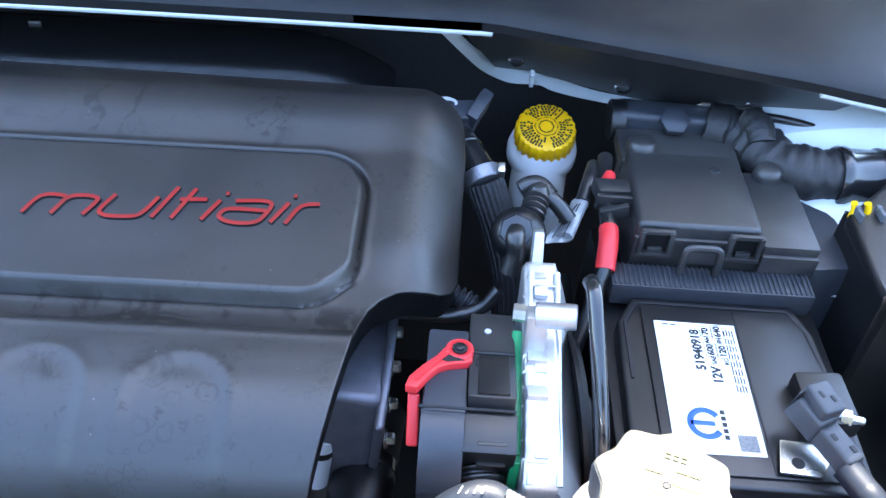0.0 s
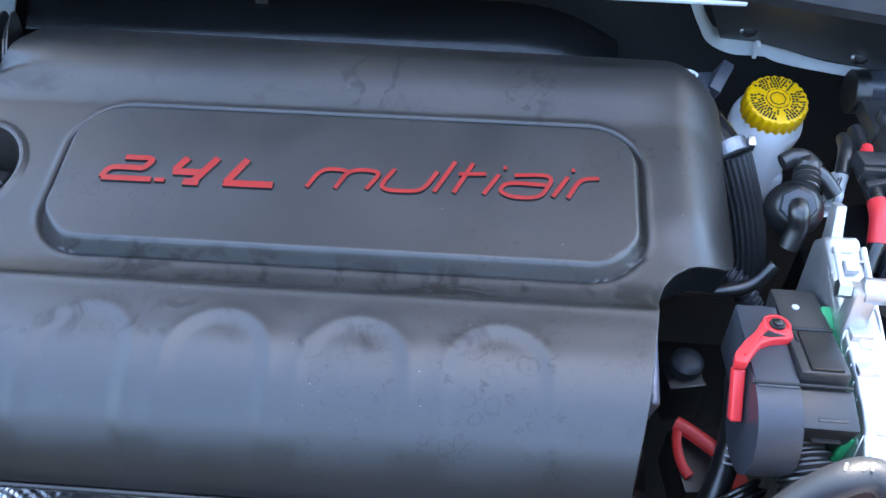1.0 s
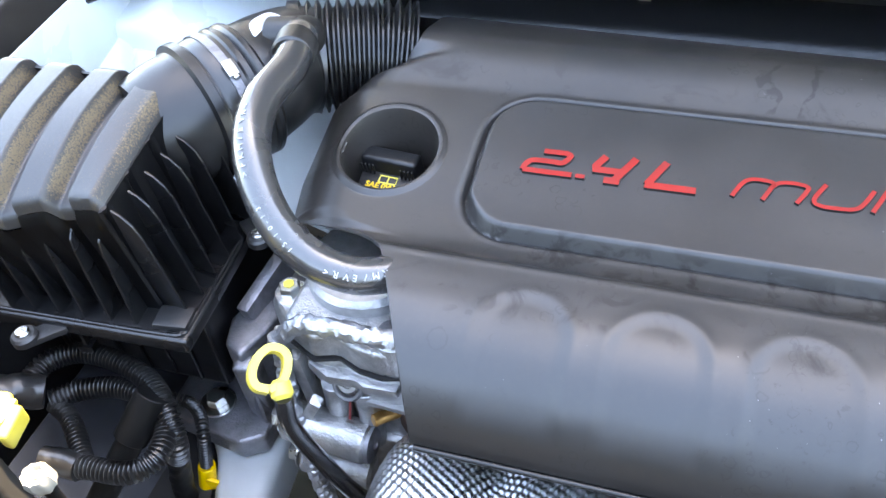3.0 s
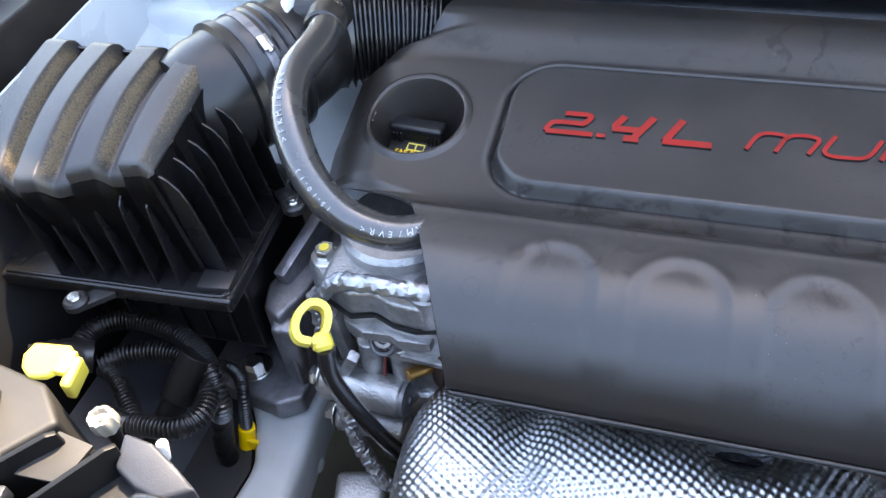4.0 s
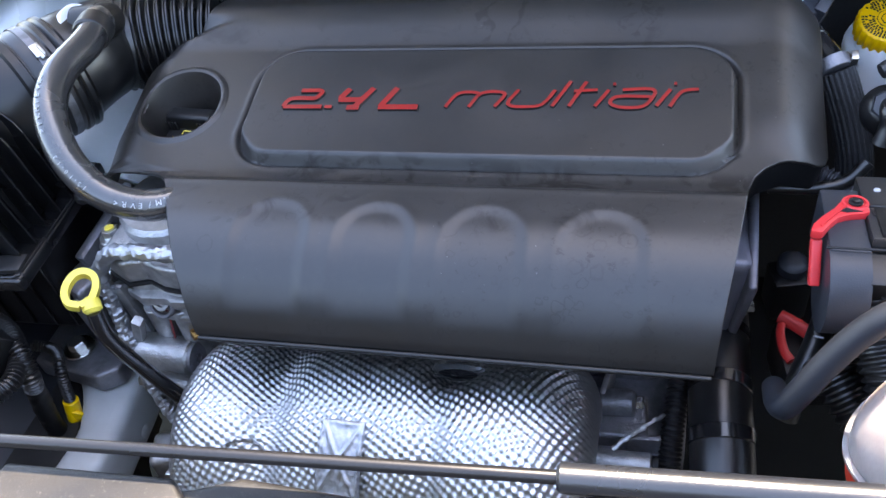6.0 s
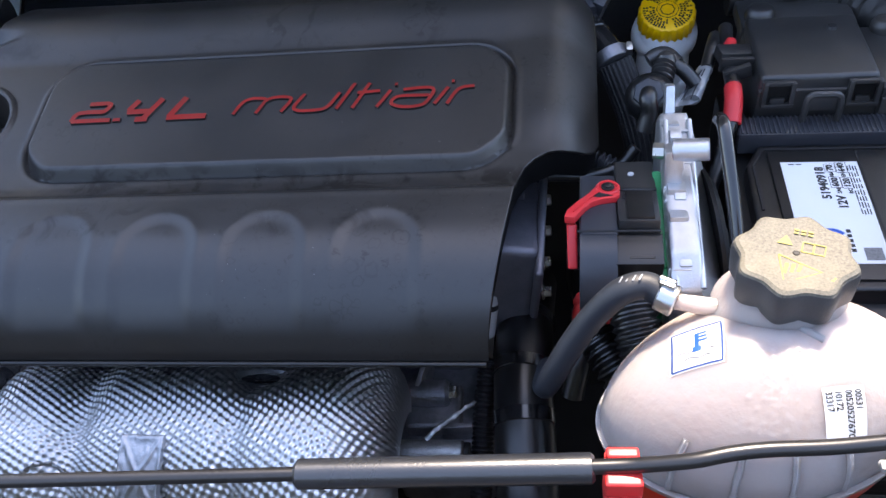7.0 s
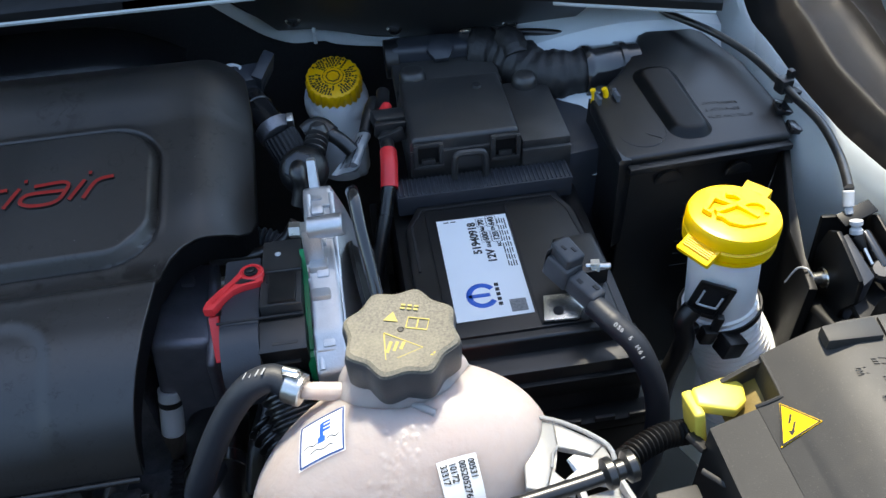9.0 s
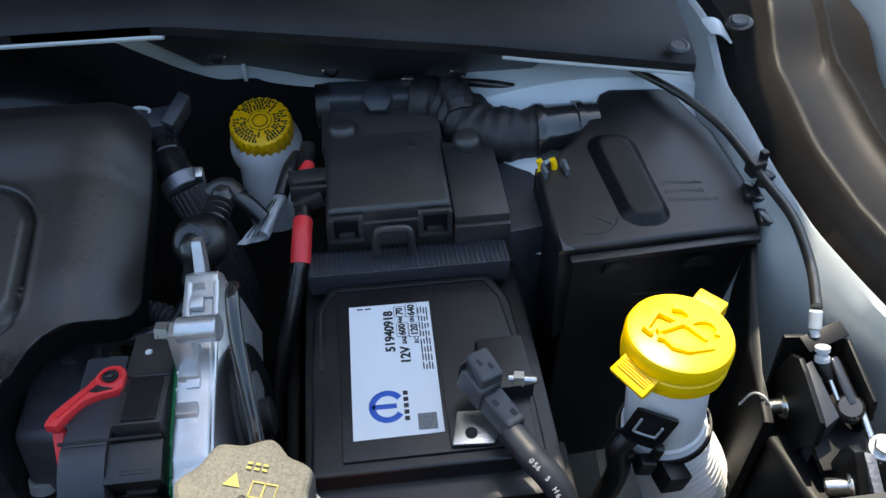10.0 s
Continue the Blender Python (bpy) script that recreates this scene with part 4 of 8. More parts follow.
            r += 0.005 * math.sin(9 * u + 1.5 * a)
            dx, da = (x + 0.290) / 0.022, (a - radians(108)) / 0.16
            r -= 0.016 * math.exp(-dx * dx - da * da)
            end = min(u, 1 - u) * (x1 - x0)
            if end < 0.05:
                r *= 0.45 + 0.55 * math.sqrt(max(0, 1 - (1 - end / 0.05) ** 2))
            # diagonal quilting about 5 mm across
            s = a * 0.1
            p, q = (x + 0.35 * s) / 0.0046, (s - 0.30 * x) / 0.0046
            r += 0.00125 * (math.cos(math.pi * p) * math.cos(math.pi * q))
            row.append(bm.verts.new((x, 0.247 - r * math.cos(a) * 1.05, 0.772 + r * math.sin(a) * 0.98)))
        grid.append(row)
    for j in range(na):
        for i in range(nx):
            bm.faces.new((grid[j][i], grid[j][i + 1], grid[j + 1][i + 1], grid[j + 1][i]))
    return bm


def shield_point(x, a, r):
    return Vector((x, 0.247 - r * math.cos(a) * 1.05, 0.772 + r * math.sin(a) * 0.98))


def shield_patch():
    """Square foil patch pressed with a border and a cross, wrapped on the shield."""
    bm = bmesh.new()
    n = 44
    grid = []
    for j in range(n + 1):
        v = 2 * j / n - 1
        row = []
        for i in range(n + 1):
            u = 2 * i / n - 1
            cross = math.exp(-((abs(u) - abs(v)) / 0.10) ** 2) * (max(abs(u), abs(v)) < 0.86)
            rim = math.exp(-((max(abs(u), abs(v)) - 0.90) / 0.06) ** 2)
            wob = 0.0009 * noise.noise(Vector((u * 5, v * 5, 3.0)))
            fall = 0.004 * (max(abs(u), abs(v)) > 0.985)
            x = -0.375 + 0.0195 * u + 0.0010 * noise.noise(Vector((v * 4, 7.0, 0.0)))
            a = radians(54) + radians(18) * v + 0.010 * noise.noise(Vector((u * 4, 2.0, 9.0)))
            row.append(bm.verts.new(shield_point(x, a, 0.1045 + 0.0013 * cross + 0.0011 * rim + wob - fall)))
        grid.append(row)
    for j in range(n):
        for i in range(n):
            bm.faces.new((grid[j][i], grid[j][i + 1], grid[j + 1][i + 1], grid[j + 1][i]))
    return bm


shield = thing("heat_shield", (-0.36, 0.247, 0.77), "embossed aluminium foil heat shield over the exhaust manifold", "heat shield")
part("quilted_skin", build_shield(), M_FOIL, shield, angle=60)
part("pressed_patch", shield_patch(), M_FOILD, shield, "dull pressed patch with a cross", angle=40)


def torn_hole(scale, lift, depth):
    """Ragged oval lying on the shield, sunk in its middle."""
    bm = bmesh.new()
    rings = []
    for k in (0.05, 0.35, 0.65, 0.85, 1.0):
        ring = []
        for i in range(36):
            t = 2 * math.pi * i / 36
            rag = 1 + 0.22 * noise.noise(Vector((math.cos(t) * 2.3, math.sin(t) * 2.3, 4.0))) + 0.10 * noise.noise(Vector((math.cos(t) * 7, math.sin(t) * 7, 1.0)))
            r = k * rag * scale
            ring.append(bm.verts.new(shield_point(-0.290 + 0.021 * r * math.cos(t), radians(106) + 0.080 * r * math.sin(t), lift - depth * (1 - k) + 0.0012 * noise.noise(Vector((9 * k, 3 * math.cos(t), 3 * math.sin(t)))))))
        rings.append(ring)
    for a, b in zip(rings, rings[1:]):
        for i in range(36):
            bm.faces.new((a[i], a[(i + 1) % 36], b[(i + 1) % 36], b[i]))
    bm.faces.new(rings[0][::-1])
    return bm


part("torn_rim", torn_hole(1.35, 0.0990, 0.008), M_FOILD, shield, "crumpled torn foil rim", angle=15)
# no real opening: a dark sheet gives the hole its shade
part("hole", torn_hole(0.82, 0.0968, 0.003), M_DEEP, shield, "near-black sheet for the hole's dark inside")
ring = [shield_point(-0.462 + 0.022 * math.cos(t), radians(48) + 0.16 * math.sin(t), 0.100 + 0.001 * math.sin(4 * t)) for t in [0.2 + 2.7 * i / 14 for i in range(15)]]
part("crease", crumple(tube(ring, 0.0022, 8, 5, flat=0.5), 0.0016, 21, 260), M_FOILD, shield, angle=20)

# dark block under the cover
solo("engine_block", box((0.42, 0.27, 0.30), (-0.325, 0.515, 0.76), bevel=0.02), M_ALUD, "dark cast engine block under the cover", "engine")
# ---- air filter box ----
AB_TOP = {"bl": (-0.935, 0.436, 1.076), "br": (-0.760, 0.436, 1.078), "fl": (-0.918, 0.291, 1.036), "fr": (-0.757, 0.299, 1.056)}
AB_LOW = {"bl": (-0.955, 0.47, 0.935), "br": (-0.742, 0.440, 0.938), "fl": (-0.895, 0.290, 0.932), "fr": (-0.746, 0.304, 0.935)}


def ridge(u):
    return (u * 3.6 + 0.02) % 1.0


def lid_height(u, v):
    """Broad ridges: a steep flank, a flat crest, a dusty sloping flank and a flat valley; the back edge is stepped."""
    w = ridge(u)
    crest = float(smoothstep(0.0, 0.07, w)) * (1 - float(smoothstep(0.50, 0.70, w)))
    if u > 0.84:
        crest = max(crest, 1.0 if w > 0.07 else crest)
    edge = max(0.0, 1 - v / 0.05) ** 2 + max(0.0, 1 - (1 - u) / 0.05) ** 2 + 0.6 * max(0.0, 1 - (1 - v) / 0.07) ** 2
    return -0.014 * (1 - crest) * (1 + 1.3 * float(smoothstep(0.80, 1.0, v))) + 0.010 * math.sin(math.pi * v) * (1 - u ** 6) - 0.010 * min(1.2, edge), crest


def lid_bow(u):
    """The lid's front edge bows forward."""
    return -0.020 * math.exp(-((u - 0.36) / 0.25) ** 2)


def lid_top():
    def dusty(u, v):
        w = ridge(u)
        ends = float(smoothstep(0.02, 0.14, v)) * (1 - float(smoothstep(0.86, 0.98, v)))
        if u > 0.86:
            return float(smoothstep(0.88 + 0.07 * (1 - v), 0.97, u)) * (0.35 + 0.65 * v) * (1 - float(smoothstep(0.985, 1.0, u)))
        return float(smoothstep(0.50 + 0.03 * (1 - v), 0.58, w)) * (1 - float(smoothstep(0.66 - 0.06 * v, 0.73 - 0.07 * v, w))) * ends * float(smoothstep(0.03, 0.08, u))
    bm = patch(AB_TOP["fl"], AB_TOP["fr"], AB_TOP["bl"], AB_TOP["br"], 260, 60, lambda u, v: lid_height(u, v)[0], 0.003, dusty)
    for q in bm.verts:
        u = (q.co.x - AB_TOP["fl"][0]) / (AB_TOP["fr"][0] - AB_TOP["fl"][0])
        q.co.y += lid_bow(u) * max(0.0, min(1.0, (0.436 - q.co.y) / 0.14))
    return bm


def lid_front():
    """Front wall: its top follows the lid's ridges, which run over the edge and fade out downwards."""
    a, b, c = (Vector(AB_TOP[k]) for k in ("fl", "fr", "bl"))
    nor = (b - a).cross(c - a).normalized()
    lo0, lo1 = Vector(AB_LOW["fl"]), Vector(AB_LOW["fr"])
    bm = bmesh.new()
    rows = []
    for j in range(15):
        v = j / 14
        row = []
        for i in range(161):
            u = i / 160
            h, crest = lid_height(u, 0.0)
            top = a.lerp(b, u) + nor * (h - 0.0005) + Vector((0, lid_bow(u), 0))
            p = lo0.lerp(lo1, u).lerp(top, v)
            out = 0.004 * crest * float(smoothstep(0.25, 0.92, v)) * math.sqrt(max(0.0, 1 - max(0.0, (v - 0.86) / 0.14) ** 2))
            row.append(bm.verts.new(p + Vector((0, -out, 0))))
        rows.append(row)
    for p, q in zip(rows, rows[1:]):
        for i in range(160):
            bm.faces.new((p[i], p[i + 1], q[i + 1], q[i]))
    bmesh.ops.solidify(bm, geom=list(bm.faces), thickness=0.002)
    return bm


def lid_side(a, b, c, d, fins):
    def h(u, v):
        w = (u * fins) % 1.0
        edge = float(smoothstep(0, 0.05, v) * smoothstep(1.0, 0.96, v))
        return -0.006 * float(smoothstep(0.0, 0.1, w) - smoothstep(0.25, 0.35, w)) * edge
    return patch(a, b, c, d, 90, 10, h, 0.003)


air_box = thing("air_filter_box", (-0.82, 0.35, 0.80), "black plastic air filter box with ribbed dusty lid", "air filter box")
part("lid", lid_top(), M_AIRLID, air_box, "ridged lid with tan dust on the flanks", angle=30)
LOW_TOP = {k: (v[0], v[1], v[2] - 0.010) for k, v in AB_TOP.items()}
# the walls' shade is in their darker colour
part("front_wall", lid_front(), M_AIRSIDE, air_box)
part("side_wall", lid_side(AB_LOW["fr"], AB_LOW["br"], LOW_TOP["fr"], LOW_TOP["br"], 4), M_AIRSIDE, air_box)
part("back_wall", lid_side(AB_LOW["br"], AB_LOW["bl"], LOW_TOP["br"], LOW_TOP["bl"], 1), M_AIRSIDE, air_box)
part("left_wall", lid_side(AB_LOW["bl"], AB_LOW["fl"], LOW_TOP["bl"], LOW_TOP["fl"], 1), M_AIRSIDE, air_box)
for i in range(6):
    u = 0.045 + 0.162 * i
    p, q = Vector(AB_LOW["fr"]).lerp(Vector(AB_LOW["br"]), u), Vector(AB_TOP["fr"]).lerp(Vector(AB_TOP["br"]), u)
    part("fin", plate([(0, 0), (0.028, 0), (0.021, 0.070), (0.019, 0.088), (0.015, 0.100), (0.008, 0.108), (0, 0.112)], 0.0022, frame_of(p + Vector((-0.002, 0, 0)), (1, -0.12, 0), q - p), 0.0008), M_AIRFIN, air_box)
for i in range(6):
    u = 0.14 + 0.155 * i
    p, q = Vector(AB_LOW["fl"]).lerp(Vector(AB_LOW["fr"]), u), Vector(AB_TOP["fl"]).lerp(Vector(AB_TOP["fr"]), u) + Vector((0, lid_bow(u), 0))
    part("fin", plate([(0, 0), (0.020, 0), (0.010, 0.072), (0.007, 0.082), (0, 0.088)], 0.0020, frame_of(p + Vector((0, 0.001, 0)), (0.1, -1, 0), q - p), 0.0006), M_AIRFIN, air_box)
rim = [(-0.99, 0.48), (-0.720, 0.455), (-0.708, 0.277), (-0.82, 0.270), (-0.935, 0.262)]
part("rim_lip", tube([(-0.724, 0.450, 0.936), (-0.714, 0.300, 0.936), (-0.716, 0.286, 0.936), (-0.728, 0.281, 0.936), (-0.82, 0.275, 0.936), (-0.93, 0.268, 0.936)], 0.0022, 10, 6), M_AIRFIN, air_box)
part("rim", prism(rim, 0.921, 0.936, 0.004, 3), M_AIRFIN, air_box)
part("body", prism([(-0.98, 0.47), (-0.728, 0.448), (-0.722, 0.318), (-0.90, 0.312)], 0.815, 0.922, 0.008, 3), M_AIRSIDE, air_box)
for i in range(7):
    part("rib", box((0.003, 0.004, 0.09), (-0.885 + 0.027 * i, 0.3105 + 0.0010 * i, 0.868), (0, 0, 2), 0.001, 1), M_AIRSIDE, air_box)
part("corner_foot", box((0.03, 0.022, 0.006), (-0.728, 0.296, 0.939), (0, 0, 8), 0.002), M_AIRBOX, air_box)
for bx, by, bz in ((-0.846, 0.252, 0.934), (-0.698, 0.392, 0.947)):
    part("lug", join(lathe([(0.011, 0), (0.011, 0.006), (0.009, 0.008)], (bx, by, bz - 0.006), (0, 0, 1), 24), box((0.03, 0.016, 0.006), (bx - 0.012 if bx > -0.8 else bx + 0.012, by + 0.012, bz - 0.006), (0, 0, -40 if bx > -0.8 else 45), 0.001)), M_AIRBOX, air_box)
    part("screw", join(lathe([(0.0062, 0), (0.0062, 0.002), (0.005, 0.0035)], (bx, by, bz + 0.002), (0, 0, 1), 20), lathe([(0.0022, 0), (0.0022, 0.0042)], (bx, by, bz + 0.002), (0, 0, 1), 6)), M_STEEL, air_box, "bright screw")

# ---- intake duct: neck, clamp, elbow, bellows ----
duct = thing("intake_duct", (-0.72, 0.5, 0.95), "black rubber intake duct with a ribbed bellows and a steel clamp", "intake duct")
NECK = Vector((-0.762, 0.459, 1.026))
NDIR = Vector((0.52, 0.845, -0.01)).normalized()
part("neck", lathe([(0.048, -0.060), (0.055, -0.036), (0.057, -0.014), (0.0625, -0.012), (0.0625, -0.004), (0.0575, -0.002), (0.057, 0.03)], NECK, NDIR, 64), M_BLACK, duct)
part("clamp", lathe([(0.0600, 0.0115), (0.0611, 0.0115), (0.0611, 0.0195), (0.0600, 0.0195)], NECK, NDIR, 72), M_ALUD, duct, "bright steel hose clamp")
part("clamp_screw", join(rod(NECK + NDIR * 0.0155 + Vector((0.030, -0.018, 0.052)), NECK + NDIR * 0.0155 + Vector((0.040, -0.022, 0.043)), 0.0035, 14), box((0.014, 0.010, 0.004), NECK + NDIR * 0.0155 + Vector((0.033, -0.020, 0.0505)), (0, 40, -30), 0.001)), M_STEEL, duct)
part("cuff", lathe([(0.0580, 0.0), (0.0598, 0.004), (0.0596, 0.024), (0.0615, 0.026), (0.0615, 0.031), (0.0585, 0.034), (0.0615, 0.037), (0.0615, 0.041), (0.057, 0.045)], NECK, NDIR, 64), M_RUBBER, duct)
elbow = [NECK + NDIR * 0.035, NECK + NDIR * 0.055 + Vector((0.0, 0, 0.003)), (-0.731, 0.532, 1.023), (-0.724, 0.553, 1.019), (-0.708, 0.566, 1.014)]
part("elbow", tube(elbow, 0.056, 44, 8, rfun=lambda t: 1 - 0.12 * t), M_RUBBER, duct)
bell = [(-0.728, 0.562, 1.015), (-0.69, 0.579, 1.013), (-0.650, 0.596, 1.008), (-0.622, 0.606, 1.002)]
part("bellows", tube(bell, 0.0490, 56, 10, ribs=(0.0086, 0.0080)), M_RUBBER, duct)
part("rim", tube([(-0.732, 0.561, 1.016), (-0.722, 0.5655, 1.0145)], 0.0535, 48, 3), M_RUBBER, duct)

# ---- breather hose from the duct to the valve cover ----
breather = thing("breather_hose", (-0.66, 0.43, 1.0), "black rubber breather hose with white print, arched over the gap", "hose")
BP = [(-0.689, 0.527, 1.067), (-0.684, 0.505, 1.0745), (-0.674, 0.468, 1.0755), (-0.677, 0.418, 1.072), (-0.666, 0.375, 1.059), (-0.642, 0.343, 1.033), (-0.611, 0.329, 1.008), (-0.573, 0.330, 0.994), (-0.54, 0.352, 0.986)]
part("hose", tube(BP, 0.0152, 28, 10, rfun=lambda t: 1.0 - 0.06 * t + 0.10 * math.exp(-((t - 0.1) / 0.06) ** 2)), M_HOSE, breather)
def hose_text(word, path, s0, step, size, eye, turned, parent, lift=0.01345):
    """Letters one by one along a hose, on the side that faces the eye point."""
    p = smooth_path(path, 30)
    run = [0.0]
    for a, b in zip(p, p[1:]):
        run.append(run[-1] + (b - a).length)
    for k, ch in enumerate(word):
        if ch == " ":
            continue
        d = s0 + step * k
        i = min(range(len(run)), key=lambda q: abs(run[q] - d))
        tan = (p[min(i + 1, len(p) - 1)] - p[max(i - 1, 0)]).normalized() * turned
        out = (Vector(eye) - p[i])
        out = (out - tan * out.dot(tan)).normalized()
        m = frame_of(p[i] + out * lift, tan, out.cross(tan))
        write_text("printed_letter", ch, size, m, M_PRINT, parent)


hose_text(">FKM/EVR<", BP, 0.322, -0.0064, 0.0072, (-0.62, -0.1, 1.40), -1, breather, 0.0147)
hose_text("15-10-13", BP, 0.240, -0.0048, 0.0056, (-0.66, 0.0, 1.40), -1, breather, 0.0150)
hose_text(">FKM/EVR<", BP, 0.180, -0.0064, 0.0072, (-0.68, 0.0, 1.40), -1, breather, 0.0153)
part("collar", rod((-0.6835, 0.5035, 1.0746), (-0.6785, 0.480, 1.0752), 0.0178, 28, bevel=0.002), M_RUBBER, breather)
part("socket", join(lathe([(0.002, -0.019), (0.010, -0.016), (0.0165, -0.010), (0.0180, 0.0), (0.0165, 0.010), (0.010, 0.014), (0.002, 0.015)], (-0.686, 0.519, 1.070), (-0.1, 0.9, -0.35), 28), rod((-0.688, 0.517, 1.072), (-0.716, 0.514, 1.070), 0.0165, 28), rod((-0.712, 0.514, 1.070), (-0.738, 0.520, 1.045), 0.0205, 28, bevel=0.003)), M_BLACK, breather, "black elbow socket")
part("clip_ring", lathe([(0.0200, -0.006), (0.0232, -0.006), (0.0240, -0.005), (0.0240, 0.005), (0.0232, 0.006), (0.0200, 0.006)], (-0.7145, 0.5135, 1.0650), (-0.85, 0.10, -0.50), 40), M_LABEL, breather, "white ring clip")

# ---- engine end: castings, bolts, foil sleeve, dipstick ----
head = thing("cylinder_head_end", (-0.60, 0.33, 0.75), "bare cast aluminium end of the cylinder head", "engine casting")
part("rear_tower", lathe([(0.052, 0.86), (0.052, 0.952), (0.048, 0.957)], (-0.590, 0.382, 0), (0, 0, 1), 40), M_ALU, head)
part("upper_cover", prism([(-0.640, 0.318), (-0.612, 0.304), (-0.592, 0.310), (-0.572, 0.302), (-0.552, 0.300), (-0.530, 0.306), (-0.505, 0.33), (-0.52, 0.39), (-0.64, 0.39)], 0.914, 0.942, 0.005, 3), M_ALU, head)
part("gasket", prism([(-0.6405, 0.3165), (-0.612, 0.3025), (-0.592, 0.3085), (-0.572, 0.3005), (-0.552, 0.2985), (-0.530, 0.3045), (-0.503, 0.33), (-0.52, 0.39), (-0.64, 0.39)], 0.911, 0.9145, 0), M_DEEP, head, "black gasket line")
part("middle_casting", prism([(-0.634, 0.320), (-0.610, 0.305), (-0.590, 0.308), (-0.565, 0.302), (-0.545, 0.302), (-0.515, 0.315), (-0.52, 0.39), (-0.634, 0.39)], 0.872, 0.9115, 0.006, 3), M_ALU, head)
part("waist", prism([(-0.625, 0.335), (-0.60, 0.318), (-0.55, 0.316), (-0.51, 0.33), (-0.52, 0.395), (-0.626, 0.39)], 0.80, 0.875, 0.007, 3), M_ALU, head)
part("lower_casting", prism([(-0.645, 0.345), (-0.622, 0.312), (-0.56, 0.308), (-0.51, 0.33), (-0.52, 0.40), (-0.64, 0.40)], 0.66, 0.805, 0.009, 3), M_ALU, head)
part("column", rod((-0.606, 0.312, 0.800), (-0.603, 0.310, 0.880), 0.0115, 22), M_ALU, head)
part("column", rod((-0.577, 0.310, 0.800), (-0.575, 0.309, 0.880), 0.0100, 22), M_ALU, head)
part("boss", rod((-0.652, 0.295, 0.826), (-0.572, 0.292, 0.822), 0.0185, 30, bevel=0.003), M_ALU, head)
part("boss", rod((-0.650, 0.298, 0.764), (-0.58, 0.300, 0.758), 0.0165, 30, bevel=0.003), M_ALU, head)
part("boss", lathe([(0.019, 0), (0.019, 0.05), (0.015, 0.056)], (-0.652, 0.356, 0.868), (0, 0, 1), 28), M_ALU, head)
part("boss", lathe([(0.016, 0), (0.016, 0.034), (0.012, 0.038)], (-0.545, 0.318, 0.912), (0, 0, 1), 28), M_ALU, head)
part("boss_cap", lathe([(0.012, 0), (0.012, 0.003), (0.009, 0.005)], (-0.545, 0.318, 0.949), (0, 0, 1), 28), M_ALUD, head)
part("socket", lathe([(0.0085, 0), (0.0085, 0.004), (0.005, 0.004), (0.0045, 0.001)], (-0.585, 0.303, 0.893), (0, -0.7, 0.5), 20), M_ALU, head)
part("rib", box((0.012, 0.012, 0.07), (-0.632, 0.312, 0.868), (0, -6, 0), 0.003), M_ALU, head)
part("rib", box((0.010, 0.010, 0.05), (-0.618, 0.290, 0.862), (12, 26, 0), 0.002), M_ALU, head)
part("rib", box((0.08, 0.010, 0.006), (-0.56, 0.304, 0.872), (0, 0, -2), 0.002), M_ALU, head)
for k in range(7):
    part("knurl", box((0.020, 0.003, 0.0022), (-0.556 + 0.0005 * k, 0.3165, 0.892 - 0.0042 * k), (0, 32, -4), 0.0006, 1), M_ALU, head)
part("step", prism([(-0.622, 0.306), (-0.600, 0.296), (-0.575, 0.298), (-0.568, 0.294), (-0.540, 0.296), (-0.538, 0.318), (-0.62, 0.325)], 0.893, 0.904, 0.003, 2), M_ALU, head)
part("boss_ring", lathe([(0.0135, 0), (0.0135, 0.004), (0.0115, 0.006), (0.0095, 0.0055), (0.0085, 0.002)], (-0.585, 0.303, 0.889), (0, -0.85, 0.45), 28, close=False), M_ALUD, head)
part("barrel_end", lathe([(0.0165, 0), (0.0165, 0.004), (0.012, 0.0055), (0.005, 0.0055), (0.0045, 0.001)], (-0.573, 0.292, 0.822), (1, 0, 0), 28), M_ALUD, head)
part("lug", box((0.05, 0.04, 0.05), (-0.615, 0.245, 0.70), (0, 0, 15), 0.008, 3), M_ALU, head)
for at, ax, r in (((-0.655, 0.357, 0.923), (0, 0, 1), 0.0095), ((-0.653, 0.295, 0.826), (-1, 0, 0), 0.0095), ((-0.651, 0.298, 0.764), (-1, 0, 0), 0.0095), ((-0.648, 0.325, 0.905), (-0.8, -0.3, 0.4), 0.0085), ((-0.61, 0.225, 0.705), (0, -1, 0.3), 0.008)):
    part("bolt", bolt(at, ax, r, 0.010), M_STEEL, head, "zinc hex bolt")
part("bolt_mark", lathe([(0.0050, 0), (0.0050, 0.0008)], (-0.655, 0.357, 0.9345), (0, 0, 1), 6), M_YELP, head, "yellow paint mark")
part("stud", join(rod((-0.552, 0.316, 0.846), (-0.568, 0.298, 0.850), 0.0058, 16), lathe([(0.011, 0), (0.011, 0.006)], (-0.556, 0.319, 0.845), (-0.7, -0.7, 0.1), 6)), mat("brass_stud", (0.55, 0.30, 0.10), 0.35, metal=0.9), head, "brass-coloured stud")
part("stud_plate", box((0.03, 0.012, 0.06), (-0.545, 0.318, 0.85), (0, 10, -40), 0.003), mat("rust_plate", (0.06, 0.03, 0.02), 0.7, bump=0.5), head, "rusty plate")
part("marked_seam", ribbon([(0, 0), (0.003, 0.03), (0.001, 0.065)], 0.0022, 0.0008, frame_of((-0.592, 0.3005, 0.838), (1, 0.05, 0), (0, 0.15, 1))), mat("seam_red", (0.22, 0.03, 0.03), 0.6), head, "red sealant line")

wrap = thing("foil_sleeve", (-0.63, 0.31, 0.85), "crumpled foil heat sleeve round a thin pipe", "foil sleeve")
